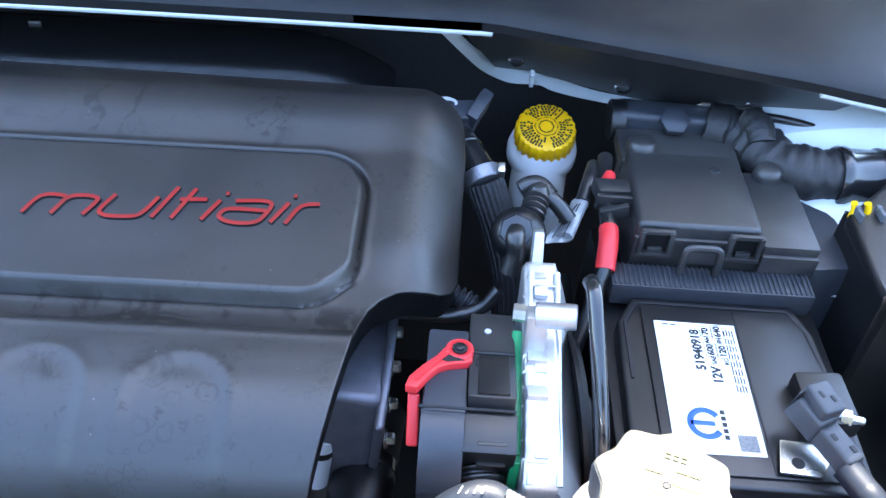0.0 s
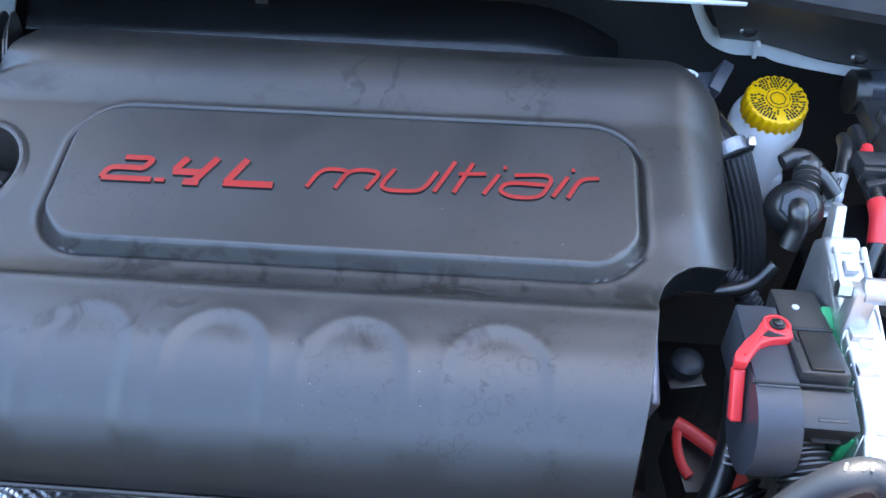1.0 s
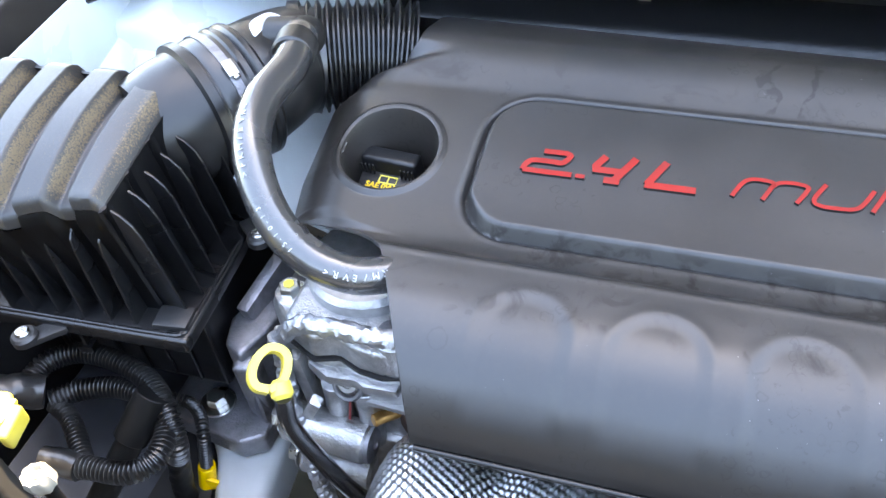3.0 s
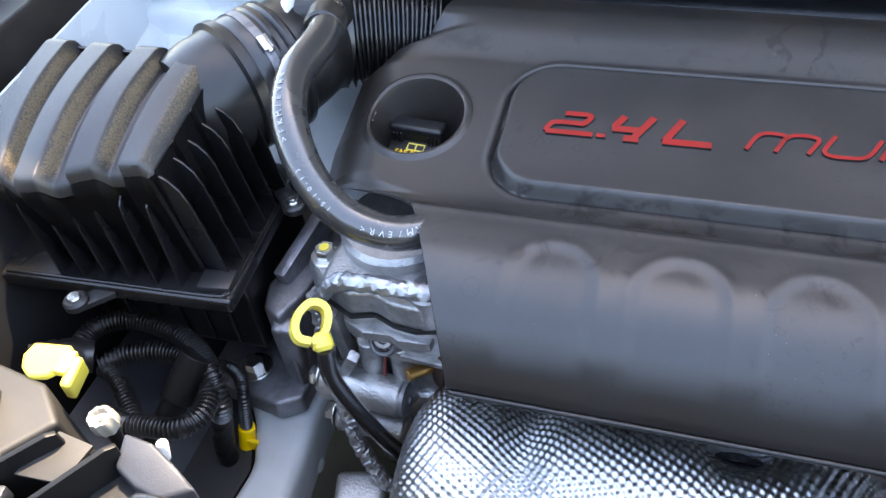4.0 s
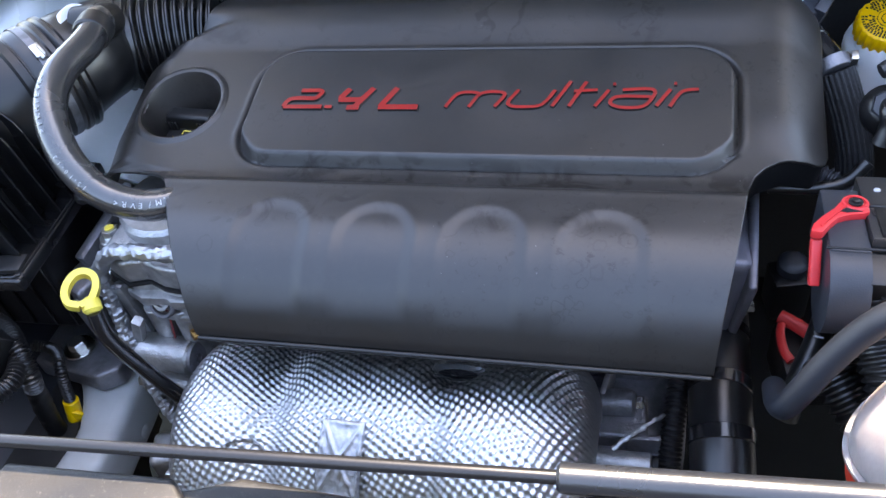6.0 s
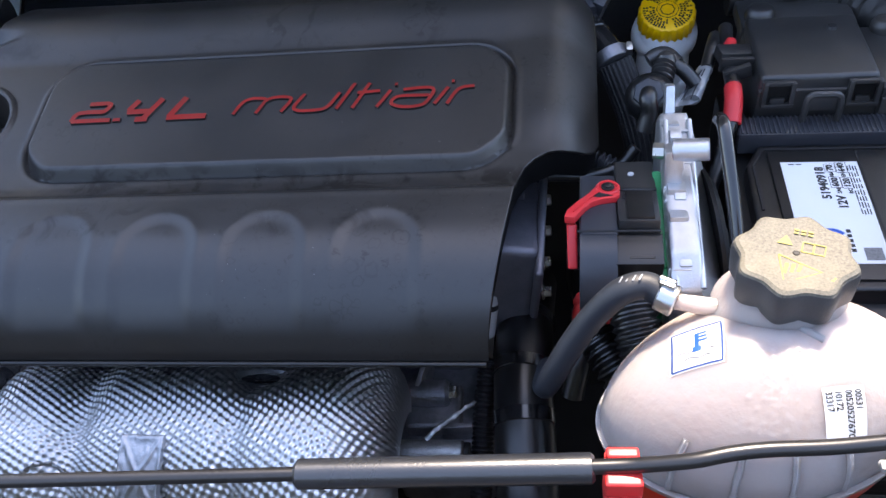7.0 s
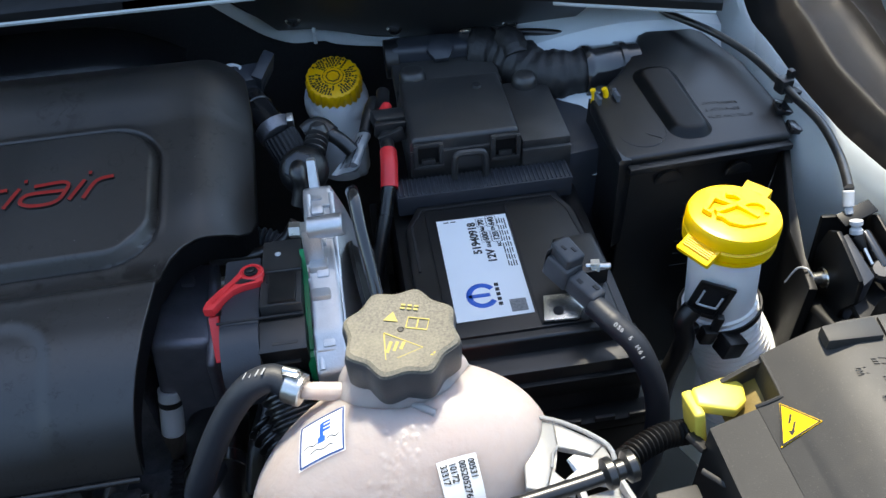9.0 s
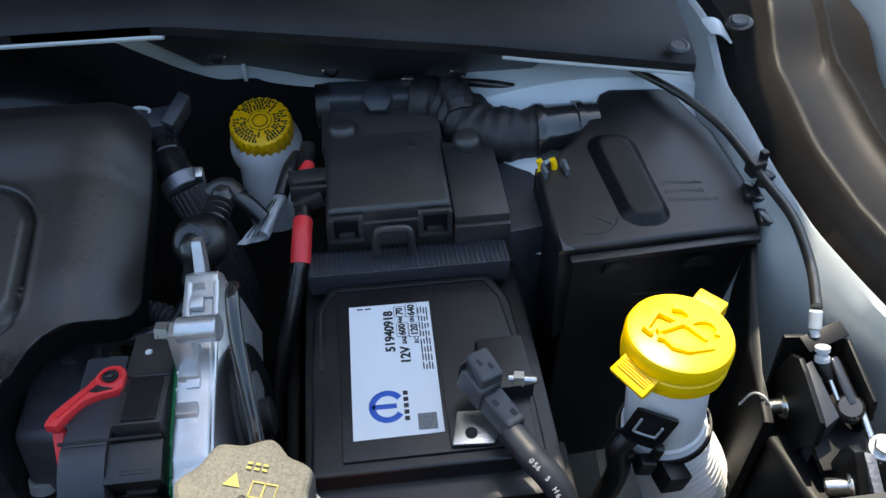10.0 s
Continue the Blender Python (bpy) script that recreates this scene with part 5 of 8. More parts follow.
FW = [(-0.508, 0.312, 0.958), (-0.545, 0.302, 0.962), (-0.585, 0.302, 0.962), (-0.618, 0.305, 0.953), (-0.642, 0.306, 0.925), (-0.642, 0.300, 0.88), (-0.632, 0.284, 0.83), (-0.618, 0.268, 0.78), (-0.600, 0.258, 0.742), (-0.585, 0.255, 0.722), (-0.565, 0.262, 0.712)]


part("upper_sleeve", crumple(tube(FW[:5], 0.0074, 18, 26), 0.0019, 3, 190), M_FOILD, wrap, angle=18)
part("lower_sleeve", crumple(tube(FW[4:], 0.0070, 18, 26), 0.0026, 5, 280), M_FOILD, wrap, "duller crinkled lower sleeve", angle=18)
part("end_cuff", crumple(tube([(-0.642, 0.3065, 0.930), (-0.643, 0.304, 0.918)], 0.0086, 16, 4), 0.0012, 7, 300), M_FOILD, wrap)

dip = thing("oil_dipstick", (-0.60, 0.27, 0.72), "oil dipstick with a yellow loop handle on a black tube", "dipstick")
DC = Vector((-0.6207, 0.2605, 0.9515))
DX, DY = Vector((0.027, 0.019, -0.009)).normalized(), Vector((-0.013, 0.029, 0.0195)).normalized()
loop = [(0.003, -0.0135), (-0.0080, -0.0130), (-0.0140, -0.006), (-0.0138, 0.005), (-0.0080, 0.0140), (0.001, 0.0165), (0.0095, 0.0130), (0.0130, 0.004), (0.0115, -0.007), (0.003, -0.0135)]
loop = [(0.90 * u * 0.90 + v * 0.38, v * 0.96 - 0.90 * u * 0.34) for u, v in loop]
DM = frame_of(DC, DX, DY)
part("handle", ribbon(loop, 0.0068, 0.0130, DM @ Matrix.Translation((0, 0, -0.0065)), n=8), M_YELP, dip, "pale yellow loop handle")
part("collar", rod(DC + DY * -0.007 + DX * 0.006, DC + DY * -0.022 + DX * 0.008, 0.0078, 24, 0.0086, bevel=0.003), M_YELP, dip)
part("tube", tube([DC + DY * -0.020 + DX * 0.008, (-0.607, 0.246, 0.905), (-0.594, 0.250, 0.855), (-0.575, 0.256, 0.80), (-0.55, 0.27, 0.74)], 0.0072, 18, 8), M_GLOSS, dip)

# ---- engine mount and rail ----
mount = thing("engine_mount", (-0.72, 0.35, 0.76), "dark cast engine mount bracket bolted to the rail", "engine mount")
part("bracket", prism([(-0.80, 0.300), (-0.712, 0.286), (-0.690, 0.30), (-0.690, 0.36), (-0.80, 0.365)], 0.745, 0.772, 0.005, 3), M_ALUD, mount)
part("upright", prism([(-0.714, 0.322), (-0.694, 0.312), (-0.684, 0.34), (-0.672, 0.40), (-0.668, 0.46), (-0.69, 0.47), (-0.706, 0.40), (-0.722, 0.35)], 0.755, 0.880, 0.005, 3), M_ALUD, mount)
part("web", box((0.014, 0.10, 0.03), (-0.697, 0.40, 0.892), (14, 0, -12), 0.004), M_ALUD, mount)
part("web", box((0.024, 0.018, 0.10), (-0.698, 0.322, 0.82), (10, 6, 10), 0.006, 3), M_ALUD, mount)
part("bolt", bolt((-0.752, 0.322, 0.7735), (0, 0, 1), 0.0100, 0.010, 1.8), M_STEEL, mount, "zinc hex bolt")
solo("rail_left", join(prism([(-0.735, 0.10), (-0.690, 0.10), (-0.672, 0.21), (-0.684, 0.33), (-0.690, 0.50), (-0.80, 0.50), (-0.780, 0.325), (-0.745, 0.285), (-0.722, 0.235)], 0.672, 0.742, 0.016, 4), lathe([(0.008, 0), (0.006, 0.001)], (-0.672, 0.27, 0.70), (1, 0, 0), 16)), M_PAINTG, "pale grey painted chassis rail", "chassis rail", "structure")

# ---- wiring: corrugated conduit coiled in front of the air box ----
coil = thing("wiring_conduit", (-0.80, 0.25, 0.80), "coiled black corrugated wiring conduit in front of the air box", "wiring conduit")
C1 = [(-0.872, 0.247, 0.868), (-0.868, 0.270, 0.868), (-0.845, 0.287, 0.867), (-0.808, 0.288, 0.865), (-0.768, 0.277, 0.862), (-0.740, 0.256, 0.858), (-0.728, 0.240, 0.838), (-0.733, 0.238, 0.815)]
C2 = [(-0.851, 0.241, 0.853), (-0.831, 0.260, 0.852), (-0.798, 0.271, 0.851), (-0.763, 0.266, 0.850), (-0.739, 0.248, 0.850), (-0.730, 0.224, 0.850), (-0.736, 0.206, 0.850), (-0.751, 0.198, 0.849), (-0.777, 0.196, 0.848), (-0.80, 0.194, 0.846)]
part("taped_tail", crumple(tube([(-0.733, 0.239, 0.820), (-0.741, 0.240, 0.79), (-0.752, 0.240, 0.74), (-0.755, 0.24, 0.68)], 0.010, 16, 8), 0.0018, 9), M_SHADED, coil)
C3 = [(-0.848, 0.241, 0.850), (-0.830, 0.234, 0.849), (-0.814, 0.222, 0.848), (-0.798, 0.207, 0.846), (-0.787, 0.197, 0.845)]
part("taped_joint", crumple(tube([(-0.895, 0.215, 0.880), (-0.875, 0.232, 0.872), (-0.856, 0.244, 0.862)], 0.015, 18, 8), 0.002, 6), M_RUBBER, coil)
part("taped_joint", crumple(tube([(-0.825, 0.192, 0.848), (-0.808, 0.194, 0.847), (-0.790, 0.194, 0.846)], 0.0115, 16, 6), 0.0015, 7), M_RUBBER, coil)
part("clip", join(box((0.014, 0.012, 0.010), (-0.835, 0.290, 0.876), (0, 0, 10), 0.002), box((0.004, 0.006, 0.026), (-0.835, 0.290, 0.892), (0, 0, 10), 0.001)), M_BLACK, coil)
for c, r in ((C1, 0.0088), (C2, 0.0088), (C3, 0.0075)):
    part("conduit", tube(c, r, 16, 10, ribs=(0.0040, 0.0026)), M_RUBBER, coil)
C4 = [(-0.785, 0.300, 0.800), (-0.766, 0.302, 0.797), (-0.748, 0.292, 0.800), (-0.735, 0.276, 0.800), (-0.736, 0.268, 0.775), (-0.741, 0.262, 0.740), (-0.745, 0.257, 0.715), (-0.75, 0.25, 0.66)]
thin = thing("thin_wiring_conduit", (-0.74, 0.27, 0.65), "thin black wiring conduit with a yellow tape marker", "wiring conduit")
part("conduit", tube(C4, 0.0055, 14, 8, ribs=(0.0036, 0.0016)), M_RUBBER, thin)
part("tape", rod((-0.7385, 0.265, 0.756), (-0.7430, 0.2595, 0.727), 0.0085, 18), M_YEL, thin, "yellow tape band")
part("tape_tail", box((0.012, 0.004, 0.014), (-0.734, 0.257, 0.738), (0, 25, 10), 0.001), M_YEL, thin)

shaft = thing("lamp_shaft", (-0.77, 0.21, 0.80), "black damper rod in the dark behind the conduit", "rod")
part("rod", rod((-0.765, 0.235, 0.845), (-0.80, 0.165, 0.775), 0.012, 24), M_SHADED, shaft)
part("sleeve", rod((-0.752, 0.262, 0.872), (-0.767, 0.231, 0.842), 0.015, 24), M_SHADED, shaft)

# ---- left headlamp housing, clip and screw ----
lampL = thing("headlamp_housing", (-0.80, 0.10, 0.85), "black dusty rear housing of the headlamp with webs", "headlamp housing")
part("body", prism([(-1.0, 0.19), (-0.83, 0.152), (-0.765, 0.142), (-0.735, 0.116), (-0.76, 0.085), (-0.76, -0.05), (-1.0, -0.05)], 0.86, 0.990, 0.005, 3), M_LAMP, lampL)
part("raised_field", prism([(-1.0, 0.172), (-0.835, 0.138), (-0.792, 0.128), (-0.772, 0.098), (-0.80, 0.03), (-1.0, 0.0)], 0.985, 1.000, 0.002, 2), M_LAMP, lampL)
part("top_step", prism([(-0.98, 0.20), (-0.865, 0.178), (-0.835, 0.13), (-0.81, 0.02), (-0.96, 0.0)], 0.98, 1.025, 0.004, 3), M_LAMP, lampL)
# near-black webs: the shade on their front faces is in the colour
part("web", plate([(0, -0.07), (0.050, -0.07), (0.042, 0.0), (0.036, 0.002), (0, -0.002)], 0.0040, frame_of((-0.725, 0.060, 1.034), (0.68, 0.73, 0.0), (0, 0, 1)), 0.001), M_SHADED, lampL)
part("web", plate([(0, -0.09), (0.050, -0.09), (0.053, 0.0), (0.046, 0.002), (0, -0.002)], 0.0040, frame_of((-0.689, 0.051, 1.030), (0.58, 0.81, 0.0), (0, 0, 1)), 0.001), M_SHADED, lampL)
part("web", plate([(0, -0.08), (0.06, -0.08), (0.06, 0.0), (0, 0.0)], 0.0040, frame_of((-0.750, 0.050, 1.020), (1.0, -0.05, 0.0), (0, 0, 1)), 0.001), M_SHADED, lampL)
part("web", plate([(0, -0.09), (0.075, -0.09), (0.075, 0.0), (0, 0.0)], 0.0040, frame_of((-0.690, -0.024, 1.029), (0.02, 1.0, 0.0), (0, 0, 1)), 0.001), M_SHADED, lampL)
part("step", plate([(0, 0), (0.026, -0.020), (0.048, -0.004), (0.030, 0.016)], 0.003, frame_of((-0.714, 0.064, 1.018), (0.75, 0.65, 0.05), (-0.45, 0.80, 0.1)), 0.001), M_LAMP, lampL)
part("pocket_floor", prism([(-0.765, 0.09), (-0.700, 0.094), (-0.665, 0.094), (-0.70, 0.0), (-0.77, 0.0)], 0.93, 0.955, 0.003), M_DEEP, lampL)
part("fold", plate([(0, 0), (0.026, 0), (0.016, 0.020), (0, 0.020)], 0.003, frame_of((-0.695, 0.092, 1.010), (1, 0.1, -0.2), (0.2, -0.6, -0.75)), 0.001), M_SHADED, lampL)
part("bar", box((0.05, 0.016, 0.012), (-0.735, 0.044, 1.016), (0, 0, 10), 0.002), M_GREYP, lampL)
part("spring", tube([(-0.72, 0.012, 0.995), (-0.70, 0.026, 1.0), (-0.682, 0.034, 1.003)], 0.0055, 12, 6, ribs=(0.004, 0.003)), M_STEEL, lampL, "steel spring")
clipL = thing("headlamp_clip", (-0.765, 0.164, 0.975), "pale yellow plastic locking clip on the headlamp housing", "clip")
part("tab", prism([(-0.790, 0.148), (-0.796, 0.158), (-0.794, 0.170), (-0.765, 0.174), (-0.757, 0.166), (-0.759, 0.154), (-0.768, 0.145), (-0.780, 0.142)], 0.986, 0.993, 0.003, 3), M_YELP, clipL)
part("hook", box((0.008, 0.024, 0.026), (-0.757, 0.157, 0.978), (12, 18, 8), 0.003, 3), M_YELP, clipL)
part("bridge", box((0.012, 0.020, 0.006), (-0.762, 0.160, 0.990), (0, 10, 8), 0.002, 2), M_YELP, clipL)
screwL = thing("adjuster_screw", (-0.695, 0.12, 0.96), "white plastic headlamp adjuster screw", "adjuster screw")
part("head", lathe([(0.0082, 0), (0.0090, 0.003), (0.0090, 0.012), (0.0078, 0.015), (0.0062, 0.0145), (0.0050, 0.011), (0.0022, 0.011), (0.002, 0.013)], (-0.704, 0.125, 0.983), (0, -0.15, 1), 30, shape=lambda a, h: 1 + 0.05 * (1 if math.sin(9 * a) > 0 else -1)), M_SCREW, screwL)
part("shank", rod((-0.704, 0.125, 0.945), (-0.704, 0.125, 0.985), 0.0045, 18), M_SHADED, screwL)

# ---- upper radiator panel and bonnet stay ----
front = thing("radiator_top_panel", (-0.3, 0.03, 0.95), "dusty black plastic panel over the radiator", "radiator panel")
part("panel", prism([(-0.678, 0.094), (-0.655, 0.105), (-0.62, 0.075), (-0.52, 0.062), (-0.40, 0.070), (-0.37, 0.083), (-0.18, 0.078), (0.02, 0.085), (0.10, 0.06), (0.22, 0.07), (0.22, -0.12), (-0.655, -0.12), (-0.666, 0.036)], 0.97, 1.004, 0.005, 3), M_DUSTY, front)
part("raised_panel", prism([(-0.53, 0.066), (-0.41, 0.072), (-0.385, 0.05), (-0.38, -0.1), (-0.56, -0.1)], 1.0, 1.012, 0.004, 3), M_DUSTY, front)
part("plug", join(lathe([(0.0132, 0), (0.0132, 0.002), (0.0115, 0.0045), (0.006, 0.0042), (0.0045, 0.003)], (-0.645, 0.046, 1.004), (0, 0, 1), 32), lathe([(0.0032, 0), (0.0032, 0.0055)], (-0.645, 0.046, 1.004), (0, 0, 1), 6)), M_DUSTY, front, "dusty grey push rivet")
part("ring", lathe([(0.0048, 0), (0.0052, 0.0018), (0.0068, 0.0018), (0.0074, 0)], (-0.615, 0.040, 1.004), (0, 0, 1), 28, close=False), M_SHADED, front)
part("ring_boss", lathe([(0.0046, 0), (0.0044, 0.0012), (0.002, 0.0014)], (-0.615, 0.040, 1.004), (0, 0, 1), 24), M_DUSTY, front)
part("block", prism([(-0.660, 0.104), (-0.640, 0.103), (-0.622, 0.095), (-0.603, 0.085), (-0.622, 0.074), (-0.640, 0.077), (-0.656, 0.084)], 0.985, lambda x, y: 1.024 - 0.10 * (x + 0.66) - 0.25 * (0.10 - y), 0.003, 3), M_GREYP, front)
part("pin", lathe([(0.0038, -0.012), (0.0038, 0.001), (0.0032, 0.002)], (-0.639, 0.107, 1.014), (0.1, 0.2, 1), 20), M_PRINT, front, "pale pin head")

stay = thing("bonnet_stay", (-0.2, 0.09, 1.02), "black steel bonnet stay lying in its clips", "bonnet stay")
S1 = [(-0.628, 0.066, 1.022), (-0.618, 0.066, 1.028), (-0.55, 0.070, 1.029), (-0.40, 0.080, 1.030), (-0.17, 0.097, 1.028)]
part("rod", tube(S1, 0.0042, 16, 8), M_ROD, stay)
part("grip_sleeve", join(rod((-0.175, 0.0965, 1.028), (-0.008, 0.106, 1.030), 0.0086, 24, bevel=0.002)), mat("sleeve_rubber", (0.014, 0.016, 0.020), 0.30, spec=0.9, bump=0.15), stay, "dark grey rubber sleeve")
S2 = [(-0.01, 0.1045, 1.034), (0.010, 0.105, 1.036), (0.022, 0.104, 1.040), (0.042, 0.103, 1.047), (0.060, 0.106, 1.050), (0.079, 0.1085, 1.051), (0.109, 0.111, 1.051), (0.138, 0.115, 1.051), (0.168, 0.1195, 1.051), (0.195, 0.1235, 1.052), (0.208, 0.126, 1.053)]
part("rod", tube(S2, 0.0042, 16, 8), M_ROD, stay)
part("end_ball", lathe([(0.004, -0.008), (0.0085, -0.006), (0.0085, -0.002), (0.0055, 0.0), (0.0055, 0.004), (0.0085, 0.006), (0.0085, 0.010), (0.005, 0.012)], (0.208, 0.126, 1.053), (0.9, 0.15, 0.05), 24), M_RUBBER, stay)
holder = thing("stay_clip", (0.008, 0.11, 1.02), "bright red plastic clip that holds the bonnet stay", "clip")
part("upper_jaw", box((0.018, 0.007, 0.013), (0.007, 0.1145, 1.027), (0, 0, 2), 0.002, 3), M_RED, holder)
part("lower_jaw", box((0.020, 0.009, 0.013), (0.007, 0.0985, 1.0275), (0, 0, 2), 0.002, 3), M_RED, holder)
part("bridge", box((0.018, 0.03, 0.006), (0.007, 0.107, 1.018), (0, 0, 2), 0.001), M_RED, holder)
part("foot", box((0.02, 0.026, 0.02), (0.007, 0.10, 1.010), (0, 0, 2), 0.002), M_RED, holder)
M_INKB = mat("dark_blue_ink", (0.02, 0.06, 0.20), 0.5, bump=0)
# ---- coolant expansion tank ----
tank = thing("expansion_tank", (0.093, 0.16, 0.90), "milky pink coolant expansion tank with a dusty black cap", "coolant tank")
TC, TR = Vector((0.0962, 0.1925, 0.9668)), Vector((0.0972, 0.069, 0.0808))
TANK_K, TANK_N = 1.22, 1.86


def tank_lean(px, py):
    """The tank sits tipped: its outer end is higher."""
    return 0.2162 * (px - TC.x) + 0.0176 * (py - TC.y)


rnd = random.Random(31)
DROPS = []
for i in range(80):
    v = rnd.uniform(-1, 1)
    DROPS.append((0.0965 + 0.010 * v + rnd.gauss(0, 0.0065), 0.158 + 0.019 * v, rnd.uniform(0.0011, 0.0017)))


def beads(x, y):
    """Relief of the condensation droplets on the tank's front."""
    if not (0.07 < x < 0.125 and 0.13 < y < 0.186):
        return 0.0
    return 0.0008 * max(math.exp(-((x - a) ** 2 + ((y - b) * 1.2) ** 2) / (r * r)) for a, b, r in DROPS)


def egg(t0, t1, seg=72, rows=30, grow=0.0, wet=False):
    """A slice of the tank's rounded body between two latitudes."""
    bm = bmesh.new()
    rings = []
    for j in range(rows + 1):
        t = t0 + (t1 - t0) * j / rows
        ring = []
        for i in range(seg):
            a = 2 * math.pi * i / seg
            c, s = math.cos(a), math.sin(a)
            k = (abs(c) ** TANK_N + abs(s) ** TANK_N) ** (-1 / TANK_N)
            ct = max(0.0, math.cos(t)) ** (TANK_K if t > -0.12 else 0.35)
            p = Vector((c * k * ct * (TR.x + grow), s * k * ct * (TR.y + grow), math.sin(t) * (TR.z + grow)))
            p.z += tank_lean(TC.x + p.x, TC.y + p.y) + (beads(TC.x + p.x, TC.y + p.y) if wet else 0.0)
            ring.append(bm.verts.new(TC + p))
        rings.append(ring)
    for a, b in zip(rings, rings[1:]):
        for i in range(seg):
            j = (i + 1) % seg
            bm.faces.new((a[i], a[j], b[j], b[i]))
    bmesh.ops.contextual_create(bm, geom=[e for e in bm.edges if e.is_boundary])
    return bm


def tank_z(px, py):
    c = abs((px - TC.x) / TR.x) ** TANK_N + abs((py - TC.y) / TR.y) ** TANK_N
    ct = min(0.9999, c ** (1 / TANK_N)) ** (1 / TANK_K)
    return TC.z + tank_lean(px, py) + TR.z * math.sqrt(1 - ct * ct)


def on_tank(pts):
    """A soft moulded ridge lying on the tank's skin."""
    return tube([(x, y, tank_z(x, y) - 0.0012) for x, y in pts], 0.0028, 10, 6)


part("upper_shell", egg(-0.06, 1.5, 380, 150, wet=True), M_TANK, tank, "milky pink upper shell", angle=60)
part("seam", egg(-0.115, -0.055, rows=2, grow=0.0035), M_TANK, tank, "welded seam")
part("lower_shell", egg(-1.3, -0.11, rows=16), M_COOL, tank, "lower shell, orange with coolant", angle=60)
part("neck", lathe([(0.042, 1.028), (0.0385, 1.034), (0.035, 1.041), (0.032, 1.048), (0.029, 1.056)], (0.107, 0.220, 0), (0, 0, 1), 40), M_TANK, tank)
part("moulded_ridge", on_tank([(0.0944, 0.2004), (0.1083, 0.1907), (0.1211, 0.1826)]), M_TANK, tank)
for a in (-2.22, -1.80, -1.46, -1.12):
    pts = []
    for t in (0.50, 0.30, 0.12, -0.05):
        c, s = math.cos(a), math.sin(a)
        k = (abs(c) ** TANK_N + abs(s) ** TANK_N) ** (-1 / TANK_N) * math.cos(t) ** TANK_K
        x, y = TC.x + c * k * (TR.x - 0.0008), TC.y + s * k * (TR.y - 0.0008)
        pts.append((x, y, TC.z + tank_lean(x, y) + TR.z * math.sin(t)))
    part("moulded_rib", tube(pts, 0.0024, 8, 6), M_TANK, tank)
CAPC = Vector((0.1078, 0.2212, 1.0495))


def cap_scallop(a, h):
    return 1.02 - 0.125 * abs(math.cos(4 * a)) ** 1.6


cap = part("cap", lathe([(0.0325, 0), (0.0345, 0.003), (0.0355, 0.020), (0.0345, 0.0245)], CAPC, (0, 0.03, 1), 128, cap_scallop), M_CAPSIDE, tank, "dark grey scalloped screw cap")
part("cap_top", lathe([(0.0346, 0.0238), (0.0338, 0.0262), (0.0315, 0.0276), (0.0295, 0.0270), (0.004, 0.0272), (0.0022, 0.0272), (0.002, 0.0262)], CAPC, (0, 0.03, 1), 128, cap_scallop), M_CAP, cap, "cap top coated in tan dust")
CM = Matrix.Translation(CAPC + Vector((0, 0.0008, 0.0274))) @ turn((0, 0, -18)) @ Matrix.Scale(0.88, 4)


def poly_ring(pts, w, m, name, material, parent):
    return part(name, ribbon(pts + [pts[0]], w, 0.0003, m, smooth=False), material, parent)


part("vent_hole", lathe([(0.0016, 0), (0.0016, 0.0006)], CAPC + Vector((0, 0.0008, 0.0268)), (0, 0.03, 1), 16), M_DEEP, cap)
poly_ring([(-0.0101, -0.0045), (0.0173, -0.0129), (-0.0035, -0.0285)], 0.0013, CM, "symbol", M_CAPINK, cap)
part("symbol", plate([(-0.013, 0.006), (-0.003, 0.006), (-0.008, 0.0145)], 0.0003, CM), M_CAPINK, cap)
poly_ring([(0.003, 0.002), (0.017, 0.002), (0.017, 0.011), (0.003, 0.011)], 0.0013, CM, "symbol", M_CAPINK, cap)
part("symbol", ribbon([(0.010, 0.002), (0.010, 0.011)], 0.0012, 0.0003, CM, smooth=False), M_CAPINK, cap)
part("symbol", join(*[ribbon([(-0.0045 + 0.0040 * i, -0.0205 + 0.002 * i), (-0.0040 + 0.0042 * i, -0.0110 + 0.0005 * i)], 0.0024, 0.0003, CM, smooth=False) for i in range(3)]), M_CAPINK, cap)
part("print_bar", join(*[ribbon([(0.0305 * math.cos(a), 0.0305 * math.sin(a)), (0.0305 * math.cos(a + 0.07), 0.0305 * math.sin(a + 0.07))], 0.0024, 0.0003, CM, smooth=False) for a in (-1.36 + 0.095 * i for i in range(9))]), M_CAPINK, cap)
part("print_bar", join(*[ribbon([(-0.004 + 0.0045 * (i % 3), 0.0185 + 0.003 * (i // 3)), (-0.001 + 0.0045 * (i % 3), 0.0185 + 0.003 * (i // 3))], 0.0018, 0.0003, CM, smooth=False) for i in range(6)]), M_CAPINK, cap)


def on_skin(bm, z, off):
    for v in bm.verts:
        v.co.z = z(v.co.x, v.co.y) + off + v.co.z
    return bm


def flat_at(x, y, roll):
    return Matrix.Translation((x, y, 0)) @ turn((0, 0, roll))


def grid_plate(w, h, m, n=10):
    """A thin sticker fine enough to follow a curved skin."""
    bm = bmesh.new()
    g = [[bm.verts.new(m @ Vector((w * (i / n - 0.5), h * (j / n - 0.5), 0))) for i in range(n + 1)] for j in range(n + 1)]
    for j in range(n):
        for i in range(n):
            bm.faces.new((g[j][i], g[j][i + 1], g[j + 1][i + 1], g[j + 1][i]))
    return bm


skin = tank_z
st = flat_at(0.0543, 0.1920, -4) @ Matrix.Diagonal((1.03, 0.96, 1, 1))
